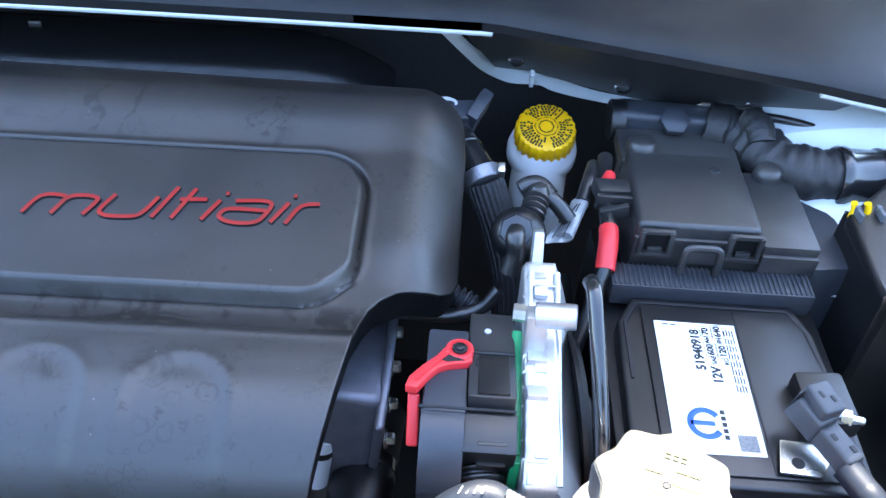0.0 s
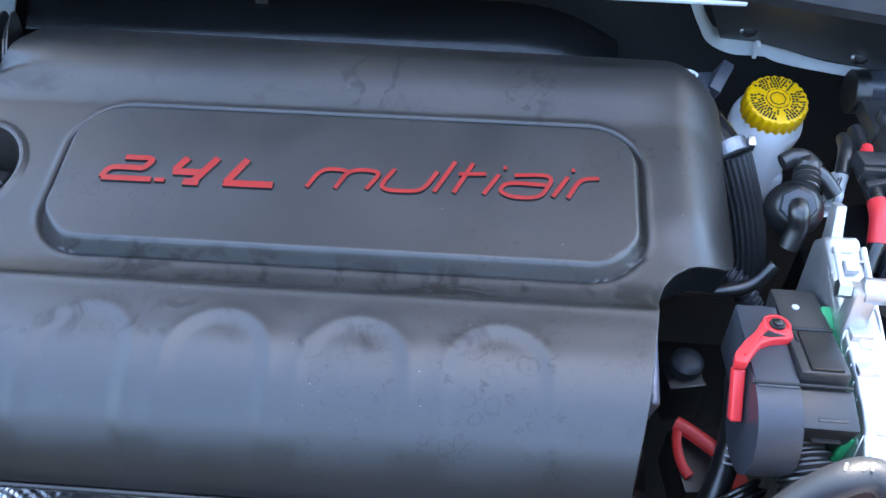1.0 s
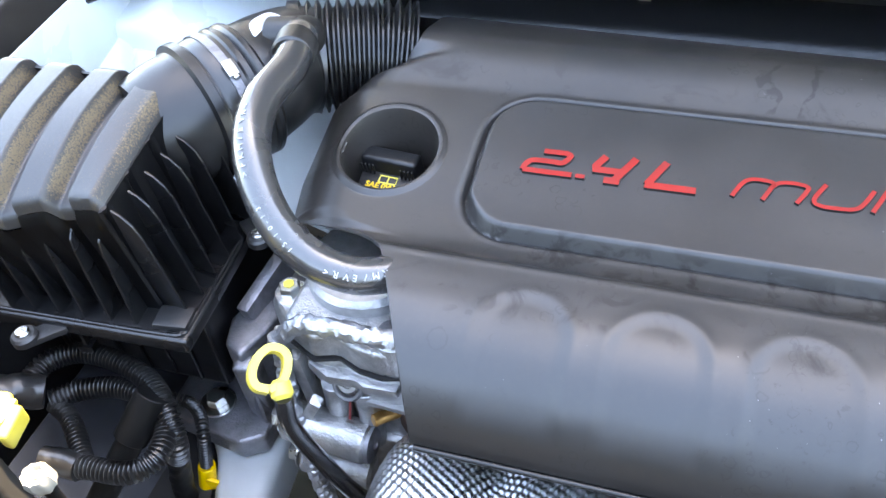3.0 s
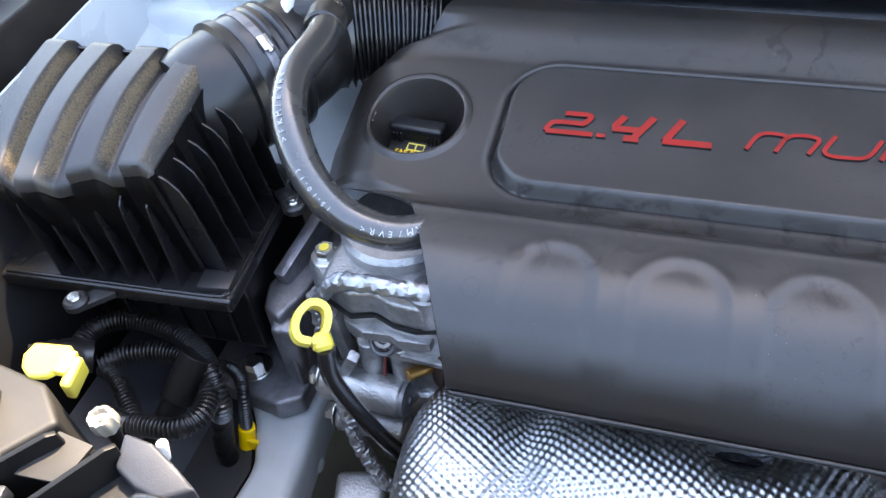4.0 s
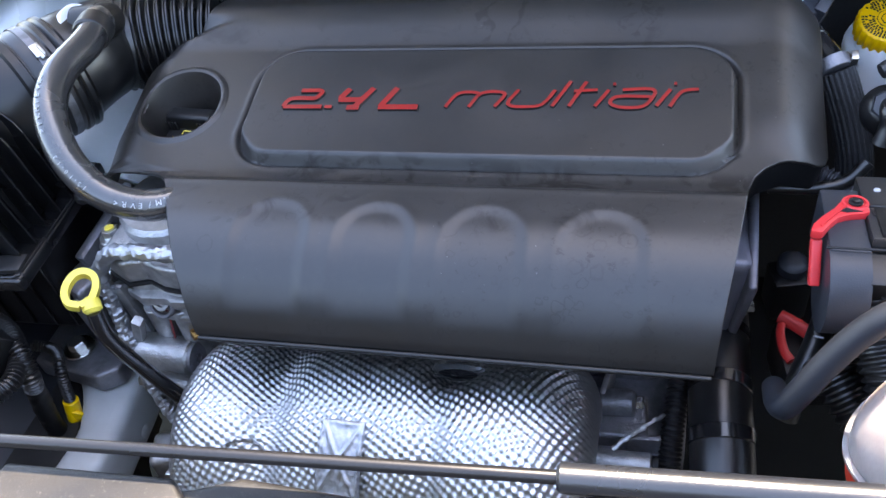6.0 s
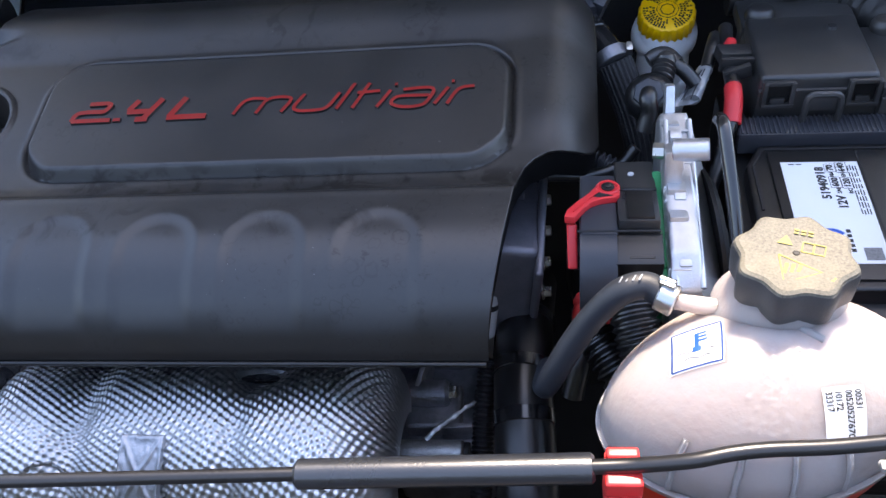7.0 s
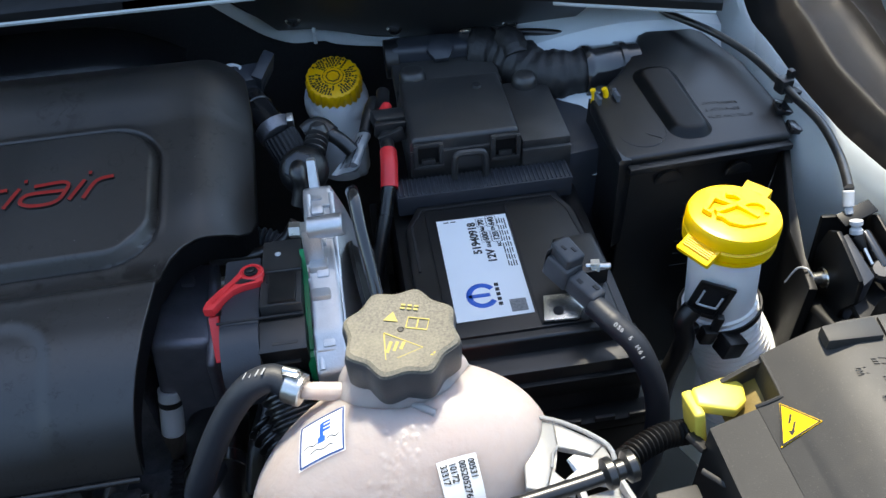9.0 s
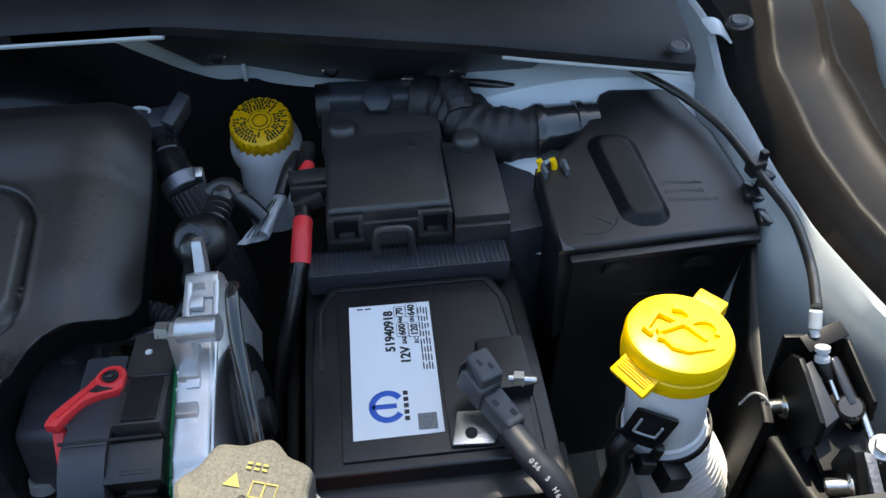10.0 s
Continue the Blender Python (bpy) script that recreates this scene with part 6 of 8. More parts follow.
sticker = part("level_sticker", on_skin(grid_plate(0.0285, 0.030, st), skin, 0.0006), M_LABEL, tank, "white sticker with a blue temperature symbol")
part("border", on_skin(ribbon([(-0.0132 + 0.00264 * i, -0.0139) for i in range(11)] + [(0.0132, -0.0139 + 0.00278 * i) for i in range(1, 11)] + [(0.0132 - 0.00264 * i, 0.0139) for i in range(1, 11)] + [(-0.0132, 0.0139 - 0.00278 * i) for i in range(1, 11)], 0.0013, 0.0002, st, smooth=False), skin, 0.0008), M_INKB, sticker)
part("symbol", on_skin(join(ribbon([(0, 0.009), (0, 0.003), (0, -0.002)], 0.0024, 0.0002, st, smooth=False), ribbon([(0, -0.001), (0, -0.0045)], 0.0046, 0.0002, st, smooth=False), *[ribbon([(0, 0.0085 - 0.0028 * i), (0.0055, 0.0085 - 0.0028 * i)], 0.0017, 0.0002, st, smooth=False) for i in range(3)]), skin, 0.0008), M_BLUE, sticker)
part("waves", on_skin(join(ribbon([(-0.011, -0.004), (-0.008, -0.003), (-0.005, -0.0045), (-0.002, -0.0035)], 0.0005, 0.0002, st), ribbon([(0.003, -0.0035), (0.006, -0.003), (0.0085, -0.0045), (0.011, -0.0035)], 0.0005, 0.0002, st), ribbon([(-0.007, -0.0085), (-0.003, -0.0075), (0.001, -0.009), (0.005, -0.008), (0.007, -0.0085)], 0.0005, 0.0002, st)), skin, 0.0008), M_INK, sticker)
st = flat_at(0.1303, 0.1496, 9.5) @ Matrix.Diagonal((1.08, 0.66, 1, 1))
tag = part("code_sticker", on_skin(grid_plate(0.0215, 0.031, st), skin, 0.0006), M_LABEL, tank, "white sticker with printed codes")
for k, (word, u) in enumerate((("00531", 0.0072), ("00520527670", 0.0022), ("10172", -0.0030), ("33317", -0.0078))):
    t_ = write_text("code", word, 0.0050, st @ Matrix.Translation((u, 0.0125, 0)) @ turn((0, 0, -90)), M_INK, tag, align="LEFT", bold=0.00012)
    for v in t_.data.vertices:
        w_ = v.co + BASES[tag.name]
        v.co.z = skin(w_.x, w_.y) + 0.0012 - BASES[tag.name].z

# moulded bracket at the tank's side
br = thing("tank_bracket", (0.20, 0.14, 1.0), "milky white plastic bracket with arms beside the expansion tank", "bracket")


def flat_frame():
    """Moulded frame with a three-sided opening, its edges turned up."""
    return join(prism([(0.178, 0.192), (0.192, 0.187), (0.190, 0.169), (0.1835, 0.156), (0.177, 0.1425), (0.166, 0.146), (0.170, 0.172)], 1.0095, 1.0145, 0.0012),
                prism([(0.192, 0.1869), (0.2175, 0.1665), (0.2095, 0.1605), (0.1902, 0.1690)], 1.0094, 1.0143, 0.0012),
                prism([(0.2175, 0.1663), (0.2205, 0.1500), (0.2165, 0.1400), (0.1945, 0.1455), (0.1892, 0.1480), (0.2093, 0.1603)], 1.0092, 1.0141, 0.0012),
                prism([(0.1837, 0.1558), (0.1890, 0.1479), (0.1944, 0.1453), (0.1930, 0.1375), (0.1775, 0.1423)], 1.0093, 1.0140, 0.0012),
                tube([(0.170, 0.1915, 1.016), (0.192, 0.1868, 1.016), (0.2175, 0.1664, 1.016), (0.2205, 0.150, 1.0155)], 0.0015, 8, 5),
                tube([(0.1835, 0.1560, 1.0145), (0.190, 0.1690, 1.0150), (0.2093, 0.1603, 1.0145)], 0.0011, 8, 2))


part("frame", flat_frame(), M_MILK, br)
part("plate", prism([(0.190, 0.139), (0.222, 0.143), (0.232, 0.10), (0.244, 0.055), (0.166, 0.050), (0.176, 0.104), (0.182, 0.128)], 1.000, 1.006, 0.002), M_MILK, br)
part("web", prism([(0.1945, 0.146), (0.1985, 0.1455), (0.2015, 0.117), (0.1975, 0.117)], 1.005, lambda x, y: 1.0145 - 0.12 * (0.146 - y), 0.0008), M_MILK, br)
part("fold", plate([(0, 0), (0.085, 0), (0.085, 0.012), (0, 0.010)], 0.003, frame_of((0.2225, 0.1425, 1.004), (0.24, -0.97, 0), (0, 0, 1)), 0.001), M_MILK, br)
part("front_arm", ribbon([(0.148, 0.128), (0.160, 0.1275), (0.170, 0.1215), (0.1765, 0.113), (0.178, 0.098)], 0.0062, 0.0042, Matrix.Translation((0, 0, 1.0025))), M_MILK, br)
part("slot", box((0.016, 0.006, 0.002), (0.207, 0.1265, 1.0062), (0, 0, -4), 0.0004, 1), M_DEEP, br)
part("slot_frame", join(box((0.022, 0.0025, 0.004), (0.198, 0.1165, 1.007), (0, 0, -4), 0.001), box((0.022, 0.0025, 0.004), (0.198, 0.1025, 1.007), (0, 0, -4), 0.001), box((0.0025, 0.016, 0.004), (0.209, 0.1095, 1.007), (0, 0, -4), 0.001)), M_MILK, br)
part("slot", box((0.014, 0.010, 0.002), (0.198, 0.1095, 1.0062), (0, 0, -4), 0.0004, 1), M_DEEP, br)
part("hole", lathe([(0.0042, 0), (0.0042, 0.0012)], (0.1885, 0.124, 1.0055), (0, 0, 1), 20), M_DEEP, br)
part("hole_rim", lathe([(0.0042, 0), (0.006, 0.0018), (0.0068, 0)], (0.1885, 0.124, 1.0058), (0, 0, 1), 24, close=False), M_MILK, br)

# overflow hose with its clamp
M_HOSEB = mat("matt_hose_rubber", (0.012, 0.015, 0.021), 0.52, spec=0.45, bump=0.2, bscale=900, color2=(0.024, 0.027, 0.033), cscale=20, cmix=0.5)
oh = thing("coolant_hose", (0.0, 0.24, 0.95), "black rubber coolant hose with a steel clamp", "hose")
OP = [(0.0390, 0.2285, 1.0295), (0.0270, 0.2350, 1.0335), (0.0120, 0.2330, 1.0300), (-0.004, 0.2300, 1.0115), (-0.0185, 0.2245, 0.9880), (-0.0310, 0.2185, 0.9630), (-0.0385, 0.2185, 0.9440), (-0.040, 0.235, 0.925), (-0.038, 0.262, 0.905)]
part("hose", tube(OP, 0.0090, 22, 10), M_HOSEB, oh)
part("clamp", rod((0.0345, 0.2307, 1.0305), (0.0450, 0.2255, 1.0285), 0.0104, 24), M_STEEL, oh, "bright spring clamp")
part("clamp_tab", join(box((0.010, 0.005, 0.004), (0.0395, 0.2290, 1.0415), (0, 0, -25), 0.001), rod((0.0345, 0.2335, 1.0420), (0.0445, 0.2285, 1.0420), 0.0026, 12)), M_STEEL, oh)
part("nozzle", rod((0.043, 0.2265, 1.0285), (0.094, 0.2150, 1.0290), 0.0052, 22, 0.0070), M_TANK, oh, "milky nozzle of the tank")
part("print_bar", join(*[box((0.0014, 0.0055, 0.0005), (0.023 - 0.004 * i, 0.2335 + 0.0004 * i, 1.0432 - 0.0012 * i), (0, -20 - 8 * i, -25), 0.0002, 1) for i in range(4)]), M_PRINTD, oh, "pale printed marks")

# ---- battery ----
bat = thing("car_battery", (0.205, 0.40, 0.76), "black car battery with a white printed label", "battery")
part("case", box((0.178, 0.29, 0.17), (0.207, 0.425, 0.855), bevel=0.004, top=(0.98, 0.99)), M_BLACK, bat)
part("lower_ledge", box((0.186, 0.05, 0.018), (0.208, 0.302, 0.918), bevel=0.003), M_SHADED, bat)
part("top_cover", prism([(0.126, 0.300), (0.281, 0.300), (0.281, 0.395), (0.279, 0.44), (0.268, 0.468), (0.142, 0.468), (0.128, 0.44)], 0.938, 0.956, 0.003, 3), M_BLACK, bat)
part("raised_field", prism([(0.147, 0.308), (0.276, 0.308), (0.276, 0.382), (0.270, 0.44), (0.262, 0.456), (0.147, 0.456)], 0.954, 0.9585, 0.0012), M_BLACK, bat)
# groove shade drawn as dark strips on top of the case
part("groove", join(ribbon([(0.134, 0.385), (0.134, 0.44), (0.145, 0.461), (0.262, 0.461), (0.272, 0.44), (0.277, 0.384)], 0.0022, 0.0012, Matrix.Translation((0, 0, 0.9560)), smooth=False), ribbon([(0.2185, 0.310), (0.2185, 0.455)], 0.0014, 0.0006, Matrix.Translation((0, 0, 0.9584)), smooth=False)), M_DEEP, bat, "dark raised strip for the shade in the groove")
BM = Matrix.Translation((0.1855, 0.382, 0.9588)) @ turn((0, 0, -0.5))
blabel = part("label", plate([(-0.0305, -0.0595), (0.0305, -0.0585), (0.0305, 0.0585), (-0.0305, 0.0585)], 0.0005, BM), M_LABEL, bat, "white paper label")
TURN90 = turn((0, 0, 90))


def on_label(name, word, size, x, y, material=M_INK):
    return write_text(name, word, size, BM @ Matrix.Translation((x, y, 0.0007)) @ TURN90, material, blabel, bold=0.03 * size)


on_label("print", "51940918", 0.0098, -0.001, 0.032)
on_label("print", "12V", 0.0098, 0.0095, 0.0085)
on_label("print", "SAE", 0.0045, 0.0095, 0.0225)
on_label("print", "600", 0.0072, 0.0085, 0.0325)
on_label("print", "Ah/", 0.0045, 0.0075, 0.0420)
on_label("print", "70", 0.0072, 0.0075, 0.0505)
on_label("print", "RC", 0.0045, 0.0185, 0.0215)
on_label("print", "120", 0.0072, 0.0175, 0.0315)
on_label("print", "EN", 0.0045, 0.0165, 0.0420)
on_label("print", "640", 0.0072, 0.0165, 0.0510)
LM = BM @ Matrix.Translation((0, 0, 0.0005))
for x0, y0 in ((0.0085, 0.0325), (0.0075, 0.0505), (0.0175, 0.0315), (0.0165, 0.0510)):
    s = 0.0066 if x0 not in (0.0075,) else 0.005
    part("frame_line", ribbon([(x0 - 0.0042, y0 - s), (x0 + 0.0042, y0 - s), (x0 + 0.0042, y0 + s), (x0 - 0.0042, y0 + s), (x0 - 0.0042, y0 - s)], 0.0004, 0.0002, LM, smooth=False), M_INK, blabel)
rnd = random.Random(5)
fine = [ribbon([(0.0215 + 0.0021 * k, y0), (0.0215 + 0.0021 * k, y0 + d)], 0.0010, 0.0002, LM, smooth=False) for k in range(4) for y0, d in ((-0.006 + 0.0075 * q + rnd.random() * 0.001, 0.0045 + rnd.random() * 0.0022) for q in range(8))]
part("print_bar", join(*fine), M_INK, blabel, "small unreadable print")
part("print_bar", join(*[ribbon([(-0.0245 + 0.006 * q, 0.0555), (-0.020 + 0.006 * q, 0.0555)], 0.0012, 0.0002, LM, smooth=False) for q in range(2)]), M_INK, blabel)
arc = [(-0.0065 + 0.0105 * math.cos(radians(35 + 290 * i / 20)), -0.0345 + 0.0110 * math.sin(radians(35 + 290 * i / 20))) for i in range(21)]
part("emblem", join(ribbon(arc, 0.0046, 0.0002, LM, smooth=False), ribbon([(-0.017, -0.0345), (0.0, -0.0345)], 0.0040, 0.0002, LM, smooth=False)), M_BLUE, blabel, "round blue emblem")
part("print_bar", join(*[ribbon([(0.0065, -0.047 + 0.0052 * q), (0.0065, -0.0435 + 0.0052 * q)], 0.0034, 0.0002, LM, smooth=False) for q in range(5)]), M_INK, blabel, "maker's name as dark bars")
part("code_block", plate([(0.0135, -0.0555), (0.0265, -0.0555), (0.0265, -0.0425), (0.0135, -0.0425)], 0.0002, LM), mat("grey_print", (0.16, 0.16, 0.16), 0.5, var=0.9, scale=900, bump=0), blabel, "grey printed square")
part("cover_strip", box((0.160, 0.026, 0.022), (0.205, 0.481, 0.957), bevel=0.003), M_GREYP, bat, "ribbed grey-blue strip")
for i in range(40):
    part("rib", box((0.0016, 0.024, 0.0016), (0.128 + 0.00395 * i, 0.4815, 0.9685), bevel=0.0004, seg=1), M_GREYP, bat)

tray = thing("battery_tray", (0.205, 0.36, 0.72), "black plastic battery tray", "tray")
part("front_wall", box((0.205, 0.012, 0.14), (0.205, 0.268, 0.80), (-4, 0, 0), 0.003), M_SHADED, tray)
part("front_rail", box((0.205, 0.018, 0.012), (0.207, 0.272, 0.882), bevel=0.003), M_SHADED, tray)
for i in range(7):
    part("slot", box((0.016, 0.003, 0.005), (0.125 + 0.027 * i, 0.2635, 0.892), bevel=0.0005, seg=1), M_DEEP, tray)
part("base", box((0.22, 0.33, 0.02), (0.205, 0.42, 0.75), bevel=0.004), M_SHADED, tray)
part("side_wall", box((0.01, 0.28, 0.12), (0.105, 0.42, 0.83), bevel=0.003), M_SHADED, tray)

# battery terminal with its sensor plug and earth cable
term = thing("battery_terminal", (0.25, 0.32, 0.958), "grey battery sensor plug on the terminal with a thick black cable", "battery terminal")
TA, TB = Vector((0.2340, 0.347, 0.981)), Vector((0.267, 0.290, 0.972))
TD = (TB - TA).normalized()
tm = frame_of(TA + Vector((0.006, -0.004, 0.001)), TD, (TD.y * -1, TD.x, 0.0)) @ Matrix.Scale(0.82, 4)
M_PLUG = mat("plug_grey", (0.045, 0.047, 0.052), 0.48, bump=0.3, color2=(0.09, 0.085, 0.075), cscale=30, cmix=0.5)
part("plug", placed(box((0.030, 0.026, 0.024), (0.002, 0, 0.004), bevel=0.003, seg=3, top=(0.9, 0.85)), tm), M_PLUG, term)
part("plug_top", placed(box((0.028, 0.020, 0.016), (0.000, 0.003, 0.020), (0, 0, -8), bevel=0.003, seg=3), tm), M_PLUG, term)
for i in range(4):
    part("rib", placed(box((0.0012, 0.022, 0.020), (-0.012, -0.0, 0.012 - 0.0), bevel=0.0003, seg=1), tm @ Matrix.Translation((-0.0006, 0, 0)) @ turn((0, 0, 0)) @ Matrix.Translation((0, 0, -0.003 * i))), M_PLUG, term)
part("window", placed(box((0.006, 0.003, 0.001), (-0.003, 0.0, 0.0282), bevel=0.0003, seg=1), tm), M_DEEP, term)
part("window", placed(box((0.006, 0.003, 0.001), (0.004, 0.006, 0.0282), bevel=0.0003, seg=1), tm), M_DEEP, term)
part("shroud", placed(box((0.036, 0.021, 0.020), (0.032, 0, 0.001), bevel=0.004, seg=3, top=(0.94, 0.85)), tm), M_PLUG, term)
part("window", placed(box((0.006, 0.004, 0.001), (0.026, -0.004, 0.0112), bevel=0.0003, seg=1), tm), M_DEEP, term)
part("window", placed(box((0.006, 0.004, 0.001), (0.040, 0.003, 0.0112), bevel=0.0003, seg=1), tm), M_DEEP, term)
part("cable", tube([TB + TD * -0.022, TB + TD * -0.006, TB + TD * 0.002, (0.281, 0.272, 0.961), (0.2935, 0.254, 0.925), (0.2935, 0.242, 0.88), (0.279, 0.230, 0.84), (0.25, 0.22, 0.80)], 0.0091, 20, 8), M_HOSEB, term)
CT = [TB + TD * -0.008, TB + TD * 0.002, (0.281, 0.272, 0.961), (0.2935, 0.254, 0.925)]
hose_text("056 5 H61", [p + Vector((0, 0, -0.0034)) for p in (Vector(q) for q in CT)], 0.0091, 0.0031, 0.0049, (0.1, 0.1, 1.45), 1, term)
part("clamp_plate", plate([(-0.015, -0.014), (0.012, -0.012), (0.018, 0.0), (0.012, 0.014), (-0.013, 0.012)], 0.0025, Matrix.Translation((0.236, 0.322, 0.9605)) @ turn((0, 0, -8)), 0.0008), M_STEEL, term, "bright steel terminal plate")
part("hole", lathe([(0.0042, 0), (0.0042, 0.0006)], (0.2325, 0.3175, 0.9632), (0, 0, 1), 20), M_DEEP, term)
part("stud", join(rod((0.262, 0.352, 0.972), (0.282, 0.348, 0.972), 0.003, 14), lathe([(0.006, 0), (0.006, 0.007)], (0.266, 0.351, 0.972), (1, -0.2, 0), 6)), M_STEEL, term, "zinc stud and nut")
part("terminal_block", box((0.034, 0.045, 0.016), (0.262, 0.366, 0.9655), (0, 0, 2), 0.003), M_BLACK, term)

# ---- fuse carrier on the battery's back ----
fc = thing("battery_fuse_carrier", (0.21, 0.55, 0.95), "black plastic fuse carrier clipped over the positive terminal", "fuse carrier")
part("body", box((0.104, 0.124, 0.045), (0.1925, 0.560, 0.968), bevel=0.003, top=(0.97, 0.97)), M_CARR, fc)
part("lid", box((0.102, 0.105, 0.018), (0.193, 0.554, 0.993), bevel=0.004, seg=3, top=(0.95, 0.93)), M_CARR, fc)
part("back_lid", box((0.105, 0.052, 0.016), (0.193, 0.622, 0.988), bevel=0.003), M_CARR, fc)
part("side_pod", box((0.046, 0.105, 0.034), (0.266, 0.545, 0.968), bevel=0.003), M_CARR, fc)
part("side_lid", box((0.045, 0.098, 0.010), (0.266, 0.545, 0.988), bevel=0.003), M_CARR, fc)
for hx in (0.158, 0.228):
    part("latch", join(box((0.024, 0.004, 0.004), (hx, 0.4960, 1.001), bevel=0.0008), box((0.004, 0.006, 0.024), (hx - 0.0115, 0.4960, 0.990), bevel=0.0008), box((0.004, 0.006, 0.024), (hx + 0.0115, 0.4960, 0.990), bevel=0.0008), box((0.027, 0.006, 0.004), (hx, 0.4955, 0.979), bevel=0.0008)), M_CARR, fc)
    # near-black plate supplies the darkness inside the latch frame
    part("latch_window", box((0.020, 0.003, 0.020), (hx, 0.4984, 0.990), bevel=0.0003, seg=1), M_SHADED, fc)
    part("latch_tongue", box((0.012, 0.003, 0.005), (hx, 0.4955, 0.9835), bevel=0.0008), M_CARR, fc)
part("clip", tube([(0.180, 0.486, 0.955), (0.180, 0.4855, 0.985), (0.183, 0.4865, 0.994), (0.194, 0.4865, 0.995), (0.205, 0.4865, 0.994), (0.208, 0.4855, 0.985), (0.208, 0.486, 0.955)], 0.0030, 8, 4), M_CARR, fc)
part("clip_plate", box((0.024, 0.003, 0.016), (0.194, 0.487, 0.987), bevel=0.001), M_CARR, fc)
part("knob", lathe([(0.0135, 0), (0.0135, 0.008), (0.011, 0.013), (0.009, 0.014)], (0.159, 0.612, 0.994), (0, 0, 1), 28), M_CARR, fc)
part("knob", lathe([(0.0125, 0), (0.0125, 0.008), (0.010, 0.013), (0.008, 0.014)], (0.266, 0.588, 0.990), (0, 0, 1), 28), M_CARR, fc)
part("peg", lathe([(0.005, 0), (0.004, 0.002), (0.002, 0.002)], (0.217, 0.580, 1.002), (0, 0, 1), 16), M_DEEP, fc)
part("bracket", box((0.034, 0.018, 0.012), (0.130, 0.556, 0.993), (0, 8, 12), 0.002), M_CARR, fc)
part("bracket", box((0.032, 0.005, 0.014), (0.130, 0.541, 0.992), (0, 4, 4), 0.001), M_CARR, fc)
part("bracket", box((0.024, 0.006, 0.012), (0.129, 0.530, 0.990), (0, -15, 6), 0.001), M_CARR, fc)

pos = thing("positive_cable", (0.12, 0.48, 0.90), "black battery cable in a red insulating sleeve", "battery cable")
part("sleeve", tube([(0.1290, 0.578, 0.992), (0.1262, 0.568, 0.9915), (0.1240, 0.554, 0.990)], 0.0070, 18, 6, rfun=lambda t: 0.75 + 0.35 * t), M_LEVER, pos, "red sleeve")
part("sleeve", tube([(0.1235, 0.515, 0.985), (0.1225, 0.50, 0.982), (0.120, 0.482, 0.970)], 0.0080, 18, 6), M_LEVER, pos, "red sleeve")
part("cable", tube([(0.128, 0.606, 0.990), (0.124, 0.565, 0.988), (0.1225, 0.500, 0.982), (0.1145, 0.471, 0.955), (0.100, 0.442, 0.91), (0.091, 0.42, 0.86), (0.09, 0.40, 0.80)], 0.0066, 18, 8), M_RUBBER, pos)

# ---- engine control unit, its connectors and the red lever ----
ecu = thing("engine_control_unit", (0.06, 0.36, 0.90), "bare ribbed aluminium engine control unit standing on edge", "control unit")
part("housing", placed(prism([(-0.085, -0.06), (0.075, -0.06), (0.085, 0.028), (0.070, 0.045), (-0.06, 0.020), (-0.085, 0.005)], -0.013, 0.010, 0.004, 3), frame_of((0.062, 0.355, 0.982), (0, 1, 0), (0, 0, 1))), M_ECU, ecu)
part("cover_dome", patch((0.0700, 0.428, 1.024), (0.0700, 0.270, 0.984), (0.0900, 0.428, 0.955), (0.0970, 0.262, 0.925), 30, 16, lambda u, v: 0.0085 * math.sin(math.pi * min(1.0, 0.12 + 0.9 * v)) * math.sin(math.pi * min(1, max(0, 0.1 + 0.8 * u))), 0.005), M_ECU, ecu, angle=50)
part("flange", join(box((0.011, 0.128, 0.006), (0.0540, 0.345, 0.9985), (14.5, 0, 0), 0.0015), *[box((0.0105, 0.0018, 0.006), (0.0540, 0.290 + 0.0135 * k, 0.9880 + 0.0036 * k), (14.5, 0, 0), 0.0004, 1) for k in range(9)]), M_ECU, ecu)
for i, (yy, zz, w) in enumerate(((0.418, 1.022, 0.016), (0.352, 1.012, 0.016), (0.330, 1.006, 0.02), (0.305, 0.999, 0.014), (0.288, 0.992, 0.012))):
    part("lug", box((0.014, w, 0.010), (0.0575, yy, zz - 0.002), (-10, 0, 0), 0.002), M_ECU, ecu)
for i in range(7):
    part("fin", box((0.008, 0.002, 0.05), (0.0525, 0.282 + 0.011 * i, 0.970 + 0.0030 * i), (-10, 0, 0), 0.0006, 1), M_ECU, ecu)
for rx in (0.0535, 0.0715):
    part("rim_rib", tube([(rx, 0.272, 0.9885), (rx, 0.31, 0.9995), (rx, 0.36, 1.0125), (rx, 0.415, 1.0265)], 0.0022, 10, 4), M_ECU, ecu)
for i in range(9):
    part("cross_rib", box((0.016, 0.0016, 0.004), (0.0625, 0.284 + 0.015 * i, 0.9925 + 0.0039 * i), (14, 0, 0), 0.0005, 1), M_ECU, ecu)
for i in range(5):
    part("cast_pad", box((0.009, 0.009, 0.006), (0.0600, 0.290 + 0.027 * i, 0.996 + 0.0072 * i), (14, 0, 0), 0.0015), M_ECU, ecu)
part("peak", box((0.009, 0.020, 0.040), (0.0585, 0.436, 1.022), (-25, 0, 0), 0.002, top=(0.8, 0.6)), M_ECU, ecu)
part("post", rod((0.054, 0.365, 1.037), (0.080, 0.362, 1.040), 0.0085, 24), M_ECU, ecu)
